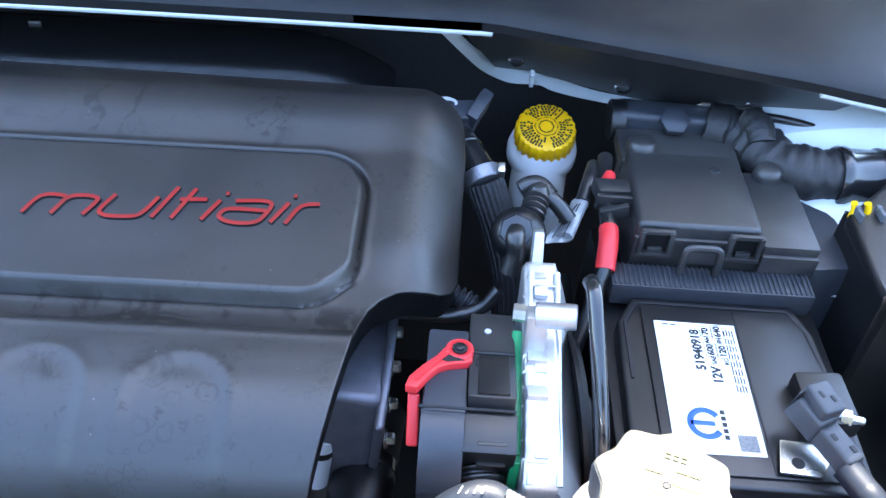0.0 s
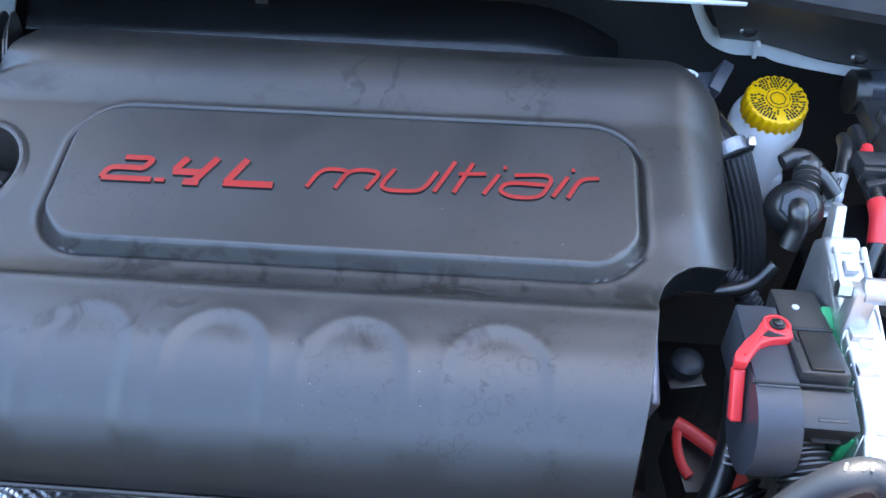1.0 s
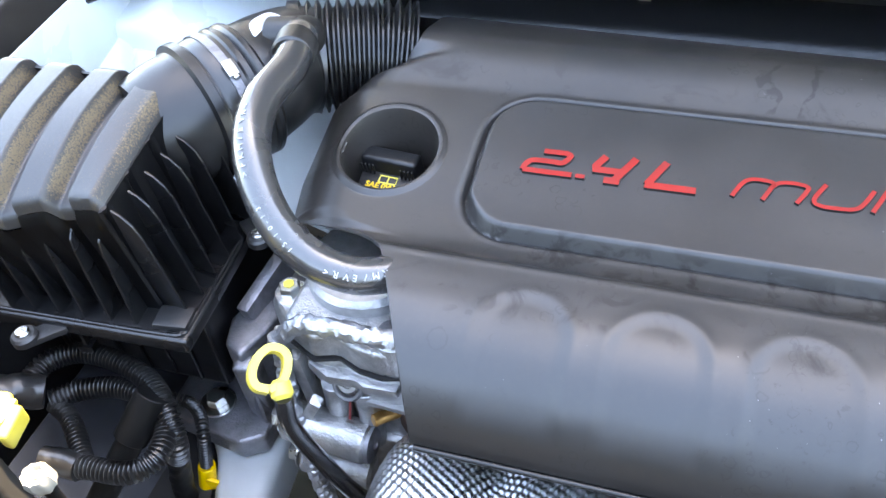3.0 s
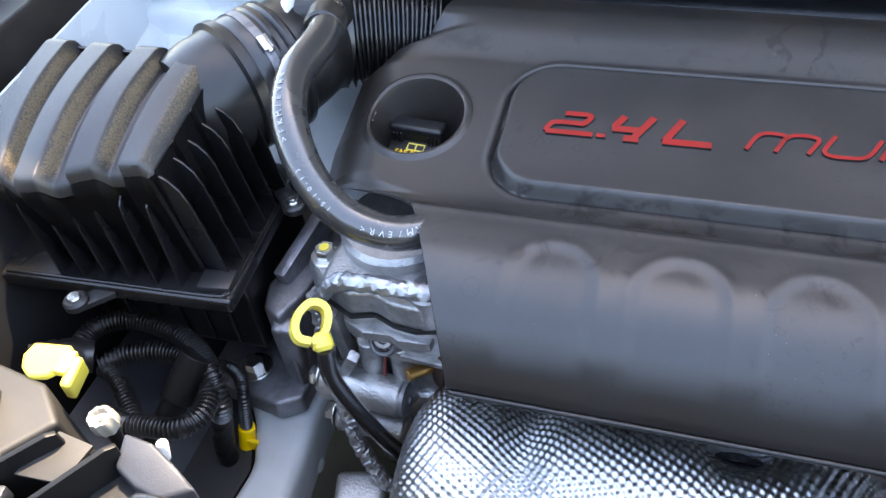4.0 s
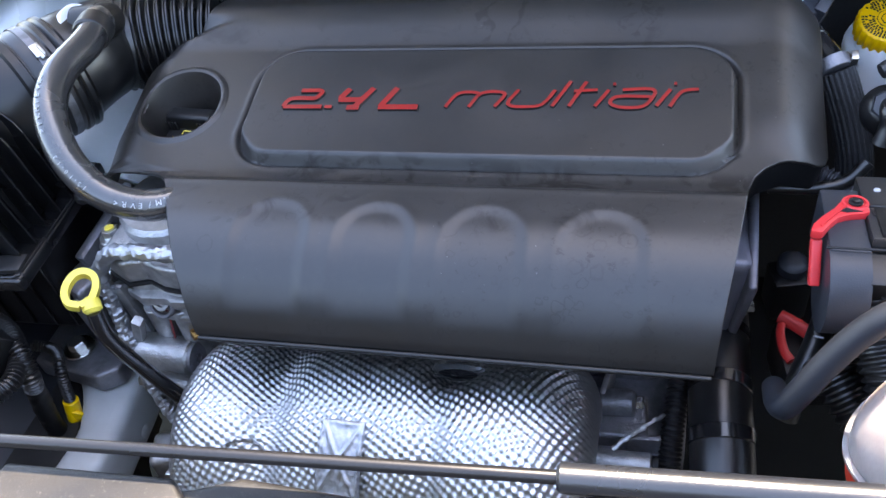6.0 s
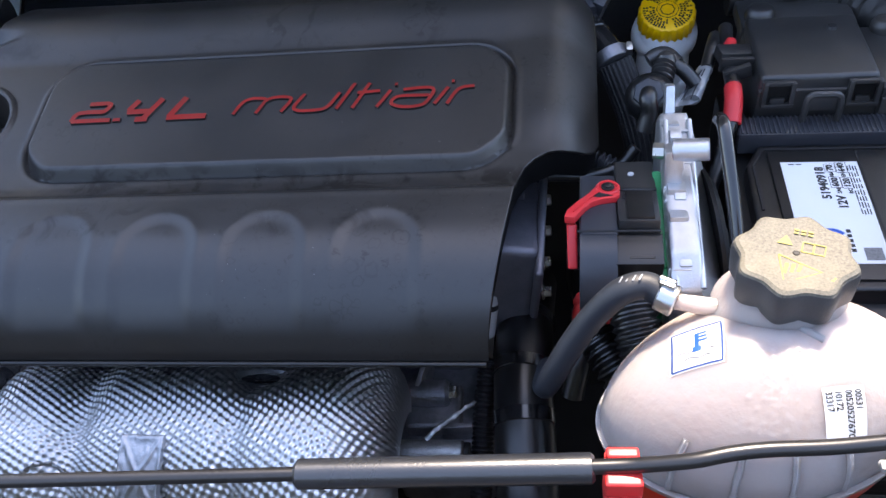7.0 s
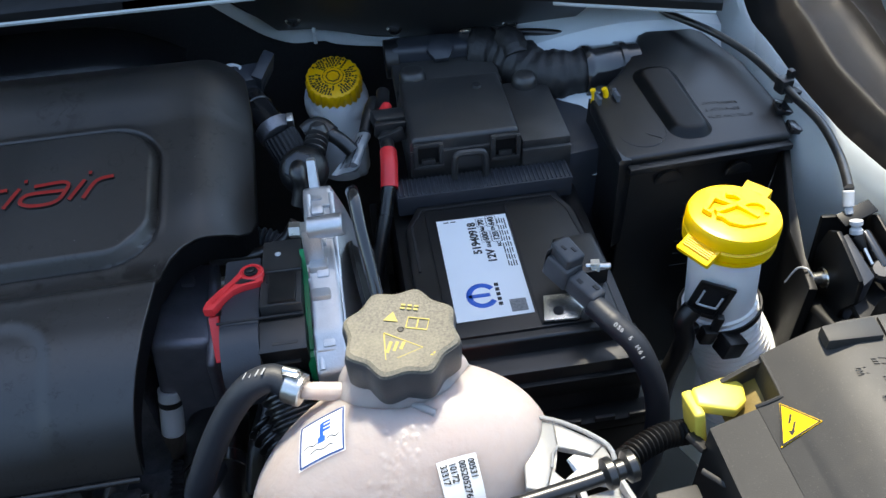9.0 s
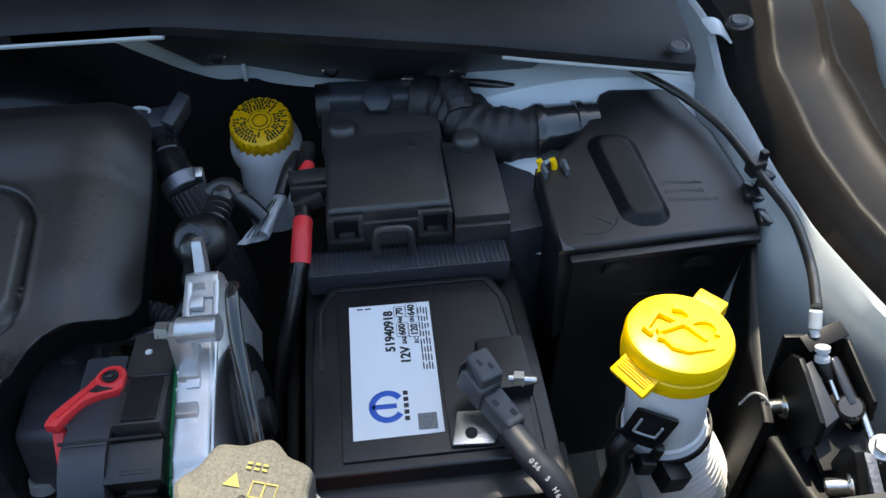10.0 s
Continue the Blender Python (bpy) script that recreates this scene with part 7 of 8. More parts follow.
part("post_foot", box((0.014, 0.014, 0.04), (0.055, 0.362, 1.02), (-8, 0, 0), 0.002), M_ECU, ecu)
part("post_nut", lathe([(0.006, 0), (0.006, 0.008)], (0.040, 0.368, 1.035), (1, -0.1, 0), 6), M_STEEL, ecu)
part("seal", join(box((0.0065, 0.088, 0.016), (0.0455, 0.338, 0.9885), (12, 0, 0), 0.0015), box((0.0065, 0.016, 0.06), (0.0455, 0.2985, 0.955), (4, 0, 0), 0.0015)), M_GREEN, ecu, "green plastic seal frame")

strap = thing("control_unit_strap", (0.09, 0.33, 0.95), "curved black spring strap beside the control unit", "strap")
SP = [(0.088, 0.386, 1.050), (0.0895, 0.372, 1.053), (0.0915, 0.350, 1.040), (0.0955, 0.325, 1.015), (0.0995, 0.30, 0.985), (0.104, 0.285, 0.95), (0.110, 0.28, 0.90)]
part("band", tube(SP, 0.0052, 14, 8, flat=0.8), M_GLOSS, strap)
horn = thing("round_bracket", (0.092, 0.36, 0.90), "round black pressed bracket between control unit and battery", "bracket")
part("disc", lathe([(0.012, -0.004), (0.030, -0.004), (0.034, -0.001), (0.050, -0.001), (0.055, -0.005), (0.058, -0.005), (0.058, -0.008), (0.012, -0.008)], (0.096, 0.352, 0.955), (1, 0.08, 0.12), 48), M_SHADED, horn)
part("hub", lathe([(0.013, -0.010), (0.013, 0.004), (0.010, 0.006)], (0.096, 0.352, 0.955), (1, 0.08, 0.12), 28), M_BLACK, horn)
part("arm", box((0.006, 0.03, 0.12), (0.094, 0.355, 0.88), bevel=0.002), M_BLACK, horn)

plug = thing("control_unit_connector", (0.02, 0.35, 0.93), "large black connector with a folded red locking lever", "connector")
UT = (-9.5, 0, 0)
part("upper_shell", box((0.030, 0.084, 0.040), (0.029, 0.3535, 0.9870), UT, 0.002), M_CARR, plug)
part("ledge", box((0.030, 0.003, 0.003), (0.029, 0.3560, 1.0068), UT, 0.0008, 1), M_BLACK, plug)
part("lid_step", box((0.020, 0.036, 0.003), (0.030, 0.335, 1.0108), UT, 0.0008), M_BLACK, plug)
part("nub", lathe([(0.0024, 0), (0.0024, 0.0015), (0.0018, 0.002)], (0.026, 0.378, 1.0025), (0, 0.15, 1), 14), M_PRINT, plug)
part("window", box((0.011, 0.007, 0.001), (0.0235, 0.3465, 1.0089), UT, 0.0003, 1), M_DEEP, plug)
part("side_shell", box((0.028, 0.076, 0.044), (0.0, 0.3400, 0.9845), (-5.5, 0, 0), 0.0025, top=(0.97, 0.96)), M_GREYP, plug)
part("lower_shell", box((0.034, 0.026, 0.042), (0.028, 0.301, 0.9840), (14, 0, 0), 0.0016), M_BLACK, plug)
for i in range(3):
    part("rib", box((0.018, 0.003, 0.0022), (0.030, 0.2865 + 0.0014 * i, 0.985 + 0.0085 * i), (14, 0, 0), 0.0006, 1), M_BLACK, plug)
part("seam", box((0.060, 0.002, 0.002), (0.014, 0.3085, 1.0095), (-6, 0, 0), 0.0005, 1), M_DEEP, plug)
part("hood_curve", tube([(-0.014, 0.306, 0.974), (-0.001, 0.306, 0.974), (0.0125, 0.306, 0.974)], 0.0345, 40, 4), M_GREYP, plug, "rounded grey-blue hood")
part("cable_sheath", tube([(0.020, 0.30, 0.968), (0.026, 0.27, 0.955), (0.036, 0.24, 0.93), (0.045, 0.215, 0.89)], 0.017, 22, 8, ribs=(0.006, 0.003)), M_RUBBER, plug)
LV = Matrix.Translation((0.0075, 0.3545, 1.0035)) @ turn((-5.5, 0, 0))
part("lever", join(placed(lathe([(0.0092, 0), (0.0092, 0.007), (0.0083, 0.008), (0.0068, 0.008), (0.006, 0.006)], (0, 0, 0), (0, 0, 1), 28), LV), placed(prism([(-0.006, 0.008), (0.004, 0.010), (0.009, 0.003), (0.0085, -0.010), (0.004, -0.0125), (-0.006, -0.0145), (-0.0135, -0.0185), (-0.0195, -0.0265), (-0.0255, -0.0365), (-0.033, -0.035), (-0.031, -0.027), (-0.0235, -0.0165), (-0.0145, -0.0065)], 0, 0.007, 0.0015), LV), box((0.0075, 0.008, 0.034), (-0.0195, 0.3135, 0.989), (-38, 0, 2), 0.0018, 3)), M_LEVER, plug, "coral red locking lever")
part("lever_rib", placed(ribbon([(-0.006, -0.004), (-0.016, -0.016), (-0.026, -0.030)], 0.0016, 0.0012, Matrix.Translation((0, 0, 0.007)), smooth=False), LV), M_LEVER, plug)
# dark plates laid on the lever for the shade in its openings
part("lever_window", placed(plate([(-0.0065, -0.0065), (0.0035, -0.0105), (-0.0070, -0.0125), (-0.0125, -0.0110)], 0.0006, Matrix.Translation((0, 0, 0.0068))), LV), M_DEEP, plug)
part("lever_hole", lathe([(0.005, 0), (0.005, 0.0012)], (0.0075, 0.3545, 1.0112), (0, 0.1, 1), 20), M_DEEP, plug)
part("lever_pin", lathe([(0.003, 0), (0.003, 0.0025), (0.002, 0.003)], (0.0075, 0.3545, 1.0112), (0, 0.1, 1), 14), M_BLACK, plug)

# ---- dark gap beside the cover: castings, hoses ----
pump = thing("thermostat_housing", (-0.05, 0.39, 0.85), "dark violet-grey cast housing bolted below the cover", "housing")
part("body", box((0.05, 0.10, 0.12), (-0.080, 0.435, 0.85), (0, 8, 0), 0.008, 3), M_PURPLE, pump)
part("flange", box((0.008, 0.11, 0.10), (-0.052, 0.430, 0.862), (12, 6, 0), 0.004, 3), M_PURPLE, pump)
part("outlet", rod((-0.10, 0.412, 0.855), (-0.052, 0.412, 0.852), 0.020, 28), M_PURPLE, pump)
part("rib", box((0.012, 0.010, 0.06), (-0.070, 0.462, 0.885), (10, 0, 0), 0.003), M_PURPLE, pump)
for yy, zz in ((0.470, 0.892), (0.452, 0.868), (0.425, 0.852), (0.40, 0.838)):
    part("bolt", bolt((-0.048, yy, zz), (1, 0, 0.1), 0.0055, 0.007), M_STEEL, pump, "zinc hex bolt")

gapr = thing("red_connector_lock", (0.0, 0.38, 0.82), "bright red locking frame on a connector deep in the gap", "connector")
part("arm", tube([(-0.016, 0.400, 0.828), (-0.004, 0.392, 0.828), (0.010, 0.380, 0.828), (0.020, 0.372, 0.828)], 0.0065, 12, 5, flat=0.7), M_RED, gapr)
part("arm", tube([(-0.012, 0.400, 0.826), (-0.016, 0.385, 0.824), (-0.014, 0.366, 0.822), (-0.008, 0.355, 0.82)], 0.0045, 12, 5, flat=0.7), M_RED, gapr)
part("foot", prism([(0.022, 0.366), (0.030, 0.364), (0.040, 0.342), (0.020, 0.342)], 0.822, 0.830, 0.0015), M_RED, gapr)
part("body", box((0.05, 0.06, 0.05), (0.008, 0.375, 0.792), (0, 0, 8), 0.004), M_BLACK, gapr)
leadp = thing("printed_lead", (0.0, 0.34, 0.88), "thick black lead with pale printed letters in the gap", "cable")
LP = [(0.016, 0.395, 0.902), (0.012, 0.37, 0.898), (0.006, 0.345, 0.893), (-0.002, 0.322, 0.885), (-0.012, 0.30, 0.87), (-0.02, 0.28, 0.84)]
part("lead", tube(LP, 0.0095, 18, 8), M_RUBBER, leadp)
part("print_bar", join(*[box((0.008, 0.0022, 0.0006), (0.0085 - 0.0016 * i, 0.352 - 0.0052 * i, 0.9048 - 0.0012 * i), (-14, 0, -12), 0.0002, 1) for i in range(7)]), M_PRINT, leadp, "pale printed letters")
cap2 = thing("coolant_sensor", (0.0, 0.45, 0.84), "dark grey round sensor cap in the gap", "sensor")
part("cap", lathe([(0.014, 0), (0.014, 0.010), (0.011, 0.013), (0.005, 0.014)], (-0.004, 0.452, 0.838), (0, -0.1, 1), 28), M_GREYP, cap2)
part("body", box((0.034, 0.034, 0.05), (-0.006, 0.448, 0.812), (0, 0, 12), 0.004), M_BLACK, cap2)

pipe = thing("radiator_hose", (-0.06, 0.28, 0.70), "thick black radiator hose with worm clamps", "hose")
part("hose", tube([(-0.064, 0.47, 0.77), (-0.066, 0.40, 0.79), (-0.066, 0.335, 0.79), (-0.062, 0.27, 0.77), (-0.058, 0.20, 0.73), (-0.055, 0.14, 0.66)], 0.028, 36, 8), M_RUBBER, pipe)
for a, bb in (((-0.066, 0.405, 0.79), (-0.066, 0.392, 0.79)), ((-0.066, 0.345, 0.791), (-0.066, 0.332, 0.790)), ((-0.064, 0.300, 0.782), (-0.063, 0.287, 0.778))):
    part("clamp", rod(a, bb, 0.0293, 36), M_GLOSS, pipe)
deep = thing("lower_hose_bundle", (0.0, 0.33, 0.78), "black ribbed hose and loom in the gap below the connector", "hose")
part("hose", tube([(0.0, 0.30, 0.90), (0.015, 0.275, 0.89), (0.035, 0.25, 0.87), (0.05, 0.22, 0.84)], 0.016, 20, 8, ribs=(0.0075, 0.004)), M_RUBBER, deep)
part("loom", tube([(-0.115, 0.20, 0.62), (-0.108, 0.26, 0.70), (-0.105, 0.31, 0.75), (-0.10, 0.36, 0.78)], 0.010, 14, 8, ribs=(0.0045, 0.002)), M_DEEP, deep)
tc_ = thing("transmission_casting", (-0.145, 0.29, 0.70), "grey cast transmission housing with bosses beside the heat shield", "engine casting")
part("body", prism([(-0.200, 0.40), (-0.090, 0.40), (-0.092, 0.30), (-0.120, 0.285), (-0.200, 0.29)], 0.62, 0.735, 0.008, 3), M_ALUD, tc_)
part("step", box((0.055, 0.05, 0.03), (-0.155, 0.325, 0.738), (0, 0, 3), 0.005, 3), M_ALUD, tc_)
part("boss", rod((-0.190, 0.276, 0.745), (-0.122, 0.278, 0.745), 0.0115, 28, bevel=0.002), M_ALU, tc_)
part("boss", rod((-0.185, 0.335, 0.755), (-0.140, 0.336, 0.757), 0.0135, 28, bevel=0.003), M_ALUD, tc_)
part("web", box((0.006, 0.055, 0.05), (-0.168, 0.362, 0.745), (0, 0, -8), 0.003), M_ALU, tc_)
part("web", box((0.030, 0.006, 0.03), (-0.130, 0.300, 0.742), (0, 0, 4), 0.002), M_ALUD, tc_)
part("bolt", bolt((-0.141, 0.337, 0.757), (1, 0, 0.2), 0.0065, 0.007), M_STEEL, tc_, "zinc hex bolt")
part("end_plug", rod((-0.122, 0.278, 0.745), (-0.116, 0.278, 0.745), 0.0095, 24), M_DEEP, tc_)
twist = thing("foil_twist", (-0.13, 0.30, 0.75), "thin strip of twisted foil hanging by the transmission", "foil strip")
part("strip", crumple(tube([(-0.158, 0.283, 0.758), (-0.146, 0.293, 0.762), (-0.133, 0.304, 0.764), (-0.120, 0.316, 0.764), (-0.108, 0.325, 0.762)], 0.0022, 6, 12, flat=0.4), 0.0014, 12), M_FOIL, twist, angle=20)

# ---- brake fluid reservoir ----
brk = thing("brake_fluid_reservoir", (0.078, 0.68, 0.88), "milky brake fluid reservoir with a yellow ribbed cap", "fluid reservoir")
part("body", join(lathe([(0.0285, 0.85), (0.0285, 0.90), (0.0275, 0.925), (0.028, 0.945), (0.026, 0.95)], (0.080, 0.68, 0), (0, 0, 1), 40), box((0.046, 0.05, 0.05), (0.083, 0.680, 0.872), bevel=0.01, seg=3)), M_WHITEP, brk)
CB = Vector((0.0805, 0.683, 0.951))
CBA = Vector((0.0, -0.34, 1)).normalized()
part("collar", lathe([(0.029, -0.024), (0.0335, -0.0245), (0.0350, -0.022), (0.0352, -0.014), (0.0335, -0.006), (0.0285, -0.001), (0.0275, 0.002)], CB, CBA, 44), M_WHITEP, brk)
bcap = part("cap", lathe([(0.0282, 0), (0.0292, 0.003), (0.0292, 0.018), (0.0278, 0.0215), (0.0255, 0.0225), (0.011, 0.0225), (0.0105, 0.0235), (0.0095, 0.0235), (0.009, 0.0222), (0.0065, 0.0222), (0.006, 0.0235), (0.005, 0.0235), (0.0045, 0.0222), (0.001, 0.0222)], CB, CBA, 120, shape=lambda a, h: 1 + (0.030 * math.cos(24 * a) if h < 0.022 else 0)), M_YELS, brk, "dusty yellow ribbed screw cap")
q = CBA.to_track_quat("Z", "Y").to_matrix().to_4x4()
BMx = Matrix.Translation(CB + CBA * 0.0226) @ q
bars = []
rnd = random.Random(9)
for ring_r in (0.0145, 0.0178, 0.0211, 0.0242):
    k = int(2 * math.pi * ring_r / 0.0030)
    for i in range(k):
        a = 2 * math.pi * (i + 0.3 * rnd.random()) / k
        if (a - 0.45) % 2.094 < 0.36 or rnd.random() < 0.08:
            continue
        c = Vector((math.cos(a), math.sin(a)))
        p0, p1 = c * (ring_r - 0.0013), c * (ring_r + 0.0013)
        bars.append(ribbon([tuple(p0), tuple(p1)], 0.0019, 0.0004, BMx, smooth=False))
part("print_bar", join(*bars), M_INK, bcap, "rings of small black print")
part("ring_line", placed(lathe([(0.0118, 0.0002), (0.0118, 0.0007), (0.0108, 0.0007), (0.0108, 0.0002)], (0, 0, 0), (0, 0, 1), 8, close=False), BMx), M_INK, bcap)
part("ring_line", placed(lathe([(0.0078, 0.0002), (0.0078, 0.0007), (0.0069, 0.0007), (0.0069, 0.0002)], (0, 0, 0), (0, 0, 1), 8, close=False), BMx), M_INK, bcap)

# valve, hoses and plugs round the reservoir
valve = thing("purge_valve", (0.05, 0.47, 0.98), "round black purge valve with a hose stub", "valve")
VA = Vector((0.048, 0.484, 1.000))
VX = Vector((-0.15, -0.62, 0.72)).normalized()
part("body", lathe([(0.012, -0.020), (0.019, -0.014), (0.0215, -0.006), (0.0215, 0.0), (0.0195, 0.003), (0.0155, 0.012), (0.012, 0.014)], VA, VX, 36), M_BLACK, valve)
part("cone_face", lathe([(0.0190, 0.0028), (0.0125, 0.0165), (0.009, 0.018)], VA, VX, 7), M_GREYP, valve)
part("nozzle", tube([VA + VX * 0.014, VA + VX * 0.022 + Vector((0, -0.004, -0.006)), (0.046, 0.462, 1.000), (0.042, 0.456, 0.985)], 0.0075, 18, 6), M_RUBBER, valve)
part("bellows_stub", tube([VA + Vector((0.004, 0.012, -0.002)), (0.058, 0.500, 1.004), (0.063, 0.522, 1.008)], 0.0085, 20, 8, ribs=(0.0055, 0.004)), M_RUBBER, valve)
part("ball", lathe([(0.002, -0.009), (0.0065, -0.0065), (0.009, 0), (0.0065, 0.0065), (0.002, 0.009)], (0.064, 0.524, 1.010), (0, 0.3, 1), 22), M_RUBBER, valve)
part("boot", tube([(0.050, 0.540, 1.000), (0.058, 0.543, 1.003), (0.066, 0.542, 1.003), (0.074, 0.534, 0.998)], 0.0080, 22, 8, rfun=lambda t: 0.85 + 0.3 * t), M_RUBBER, valve)
part("elbow", tube([(0.066, 0.536, 1.002), (0.080, 0.530, 0.996), (0.092, 0.522, 0.985)], 0.0068, 16, 6), M_RUBBER, valve)
M_BRAID = mat("braid", (0.02, 0.02, 0.022), 0.5, bump=0.9, bscale=420, bdist=0.0015)
braid = thing("braided_hose", (0.02, 0.5, 0.9), "black ribbed heater hose with a spring clamp", "hose")
HB = [(0.022, 0.583, 0.973), (0.030, 0.574, 0.955), (0.040, 0.565, 0.930), (0.050, 0.553, 0.895), (0.056, 0.54, 0.85)]


def fluted(pts, r, flutes, depth):
    """A hose with lengthwise flutes."""
    bm = tube(pts, r, flutes * 4, 10)
    ring = flutes * 4
    path = smooth_path(pts, 10)
    bm.verts.ensure_lookup_table()
    for i, v in enumerate(bm.verts):
        c = path[i // ring]
        k = i % 4
        v.co = c + (v.co - c) * (1 - (depth / r if k < 2 else 0))
    return bm


part("hose", fluted(HB, 0.0175, 22, 0.0012), M_BRAID, braid)
part("clamp", rod((0.017, 0.592, 0.976), (0.0225, 0.582, 0.970), 0.0186, 28), M_ALUD, braid, "dull steel spring clamp")
part("clamp_ear", box((0.006, 0.010, 0.012), (0.036, 0.584, 0.985), (20, 0, 0), 0.001), M_STEEL, braid)
part("upper_pipe", tube([(0.019, 0.588, 0.974), (0.008, 0.608, 0.979), (-0.004, 0.630, 0.982)], 0.0155, 24, 6), M_GLOSS, braid)
part("upper_clamp", rod((0.004, 0.615, 0.980), (-0.001, 0.625, 0.982), 0.0168, 28), M_GLOSS, braid)
part("elbow", tube([(-0.004, 0.630, 0.982), (-0.012, 0.643, 0.982), (-0.022, 0.652, 0.972)], 0.0165, 24, 6), M_GREYP, braid)
coil2 = thing("loom_conduit", (0.0, 0.45, 0.93), "ribbed grey conduit below the cover's end", "wiring conduit")
part("conduit", tube([(-0.02, 0.475, 0.938), (0.004, 0.470, 0.940), (0.020, 0.462, 0.935), (0.032, 0.452, 0.92)], 0.0085, 16, 8, ribs=(0.0045, 0.003)), M_GREYP, coil2)
part("lead", tube([(-0.04, 0.445, 0.945), (0.0, 0.44, 0.950), (0.022, 0.445, 0.955), (0.036, 0.452, 0.97)], 0.0055, 14, 8), M_RUBBER, coil2)

conn = thing("sensor_connector", (-0.01, 0.64, 0.98), "grey sensor connector with a wire clip by the bulkhead", "connector")
part("body", box((0.03, 0.022, 0.03), (-0.004, 0.645, 0.995), (20, 10, 25), 0.003), M_GREYP, conn)
part("wire_clip", tube([(-0.03, 0.64, 1.008), (-0.02, 0.648, 1.014), (-0.008, 0.646, 1.012), (-0.014, 0.638, 1.008), (-0.026, 0.636, 1.006)], 0.0018, 8, 5), M_PRINT, conn)
part("arm", box((0.012, 0.035, 0.03), (0.012, 0.652, 1.0), (20, 20, -20), 0.003), M_GREYP, conn)
tagw = thing("cable_tag", (0.1, 0.53, 0.95), "crumpled white tape tag on a black cable", "tag")
part("tag", crumple(tube([(0.104, 0.553, 0.980), (0.099, 0.540, 0.979), (0.094, 0.526, 0.977), (0.089, 0.513, 0.974)], 0.0082, 16, 8, flat=0.75), 0.0009, 8), M_TAG, tagw, angle=25)
part("flap", crumple(patch((0.097, 0.541, 0.983), (0.104, 0.543, 0.984), (0.070, 0.508, 0.972), (0.094, 0.508, 0.977), 12, 14, lambda u, v: 0.0035 * math.sin(math.pi * u) + 0.0008 * math.sin(9 * u), 0.0008), 0.0008, 9, 240), M_TAG, tagw, angle=25)
for k in (0.35, 0.7):
    a_, b_ = Vector((0.097, 0.541, 0.9865)).lerp(Vector((0.104, 0.543, 0.9875)), k), Vector((0.070, 0.508, 0.9765)).lerp(Vector((0.094, 0.508, 0.9805)), k)
    part("crease", tube([a_, a_.lerp(b_, 0.5) + Vector((0, 0, 0.0006)), b_], 0.0005, 6, 3), M_DEEP, tagw)
part("cable", tube([(0.118, 0.60, 0.985), (0.112, 0.575, 0.99), (0.105, 0.55, 0.983)], 0.006, 14, 6), M_RUBBER, tagw)

# ---- harness trunk and air duct behind the fuse carrier ----
trunk = thing("harness_trunk", (0.22, 0.64, 0.97), "black taped wiring trunk in a plastic channel", "wiring trunk")
part("channel", box((0.10, 0.030, 0.036), (0.190, 0.662, 0.992), (0, 0, -3), 0.008, 3), M_GREYP, trunk)
part("end_cap", rod((0.136, 0.664, 0.992), (0.150, 0.664, 0.992), 0.020, 24), M_BLACK, trunk)
part("lid_edge", box((0.06, 0.004, 0.003), (0.245, 0.668, 1.012), (0, 0, -3), 0.001), M_STEEL, trunk)
part("taped_loom", crumple(tube([(0.225, 0.66, 0.992), (0.250, 0.652, 0.992), (0.268, 0.632, 0.990), (0.284, 0.610, 0.989), (0.304, 0.602, 0.989), (0.330, 0.600, 0.990)], 0.0245, 30, 14, rfun=lambda t: 1 + 0.05 * math.sin(19 * t) + 0.03 * math.sin(61 * t)), 0.0018, 5), M_TAPE, trunk)
part("tape_wrap", crumple(tube([(0.258, 0.648, 1.012), (0.264, 0.635, 1.012), (0.266, 0.62, 1.004)], 0.013, 14, 8), 0.002, 4), M_TAPE, trunk)
part("duct", lathe([(0.0265, 0), (0.0277, 0.002), (0.0277, 0.008), (0.0262, 0.010), (0.0262, 0.036), (0.0282, 0.037), (0.0282, 0.043), (0.0262, 0.044), (0.0262, 0.056)], (0.326, 0.599, 0.990), (0.98, 0.02, -0.03), 40), M_GLOSS, trunk)
part("thin_pipe", tube([(0.262, 0.668, 1.006), (0.30, 0.652, 1.010), (0.34, 0.640, 1.006), (0.37, 0.632, 1.0)], 0.004, 12, 6), M_RUBBER, trunk)
part("blank", lathe([(0.014, 0), (0.014, 0.006), (0.011, 0.008)], (0.192, 0.648, 1.004), (0, -0.5, 0.9), 6), M_GREYP, trunk)

# ---- main fuse box ----
fb = thing("fuse_box", (0.40, 0.54, 0.80), "large black plastic fuse box with a moulded lid", "fuse box")
FBP = [(0.315, 0.443), (0.474, 0.450), (0.482, 0.50), (0.474, 0.56), (0.456, 0.618), (0.447, 0.626), (0.400, 0.630), (0.390, 0.624), (0.366, 0.580), (0.350, 0.562), (0.315, 0.530)]


def lid_h(x, y):
    return 1.000 + 0.012 * float(smoothstep(0.45, 0.62, y)) - 0.055 * float(smoothstep(0.47, 0.52, x)) * float(smoothstep(0.55, 0.66, y))


part("lid", prism(FBP, 0.990, lid_h, 0.004, 3), M_BLACK, fb)
part("front_ledge", box((0.150, 0.008, 0.006), (0.398, 0.4415, 0.992), (0, 0, 3), 0.0015), M_BLACK, fb)
part("body", prism([(0.324, 0.446), (0.472, 0.453), (0.476, 0.53), (0.456, 0.61), (0.402, 0.62), (0.33, 0.535)], 0.70, 0.992, 0.005, 3), M_BLACK, fb)


def lid_rib(x0, x1, y0, y1, lean, n=44):
    """Long raised panel with round ends, pressed up out of the lid."""
    bm = bmesh.new()
    g = []
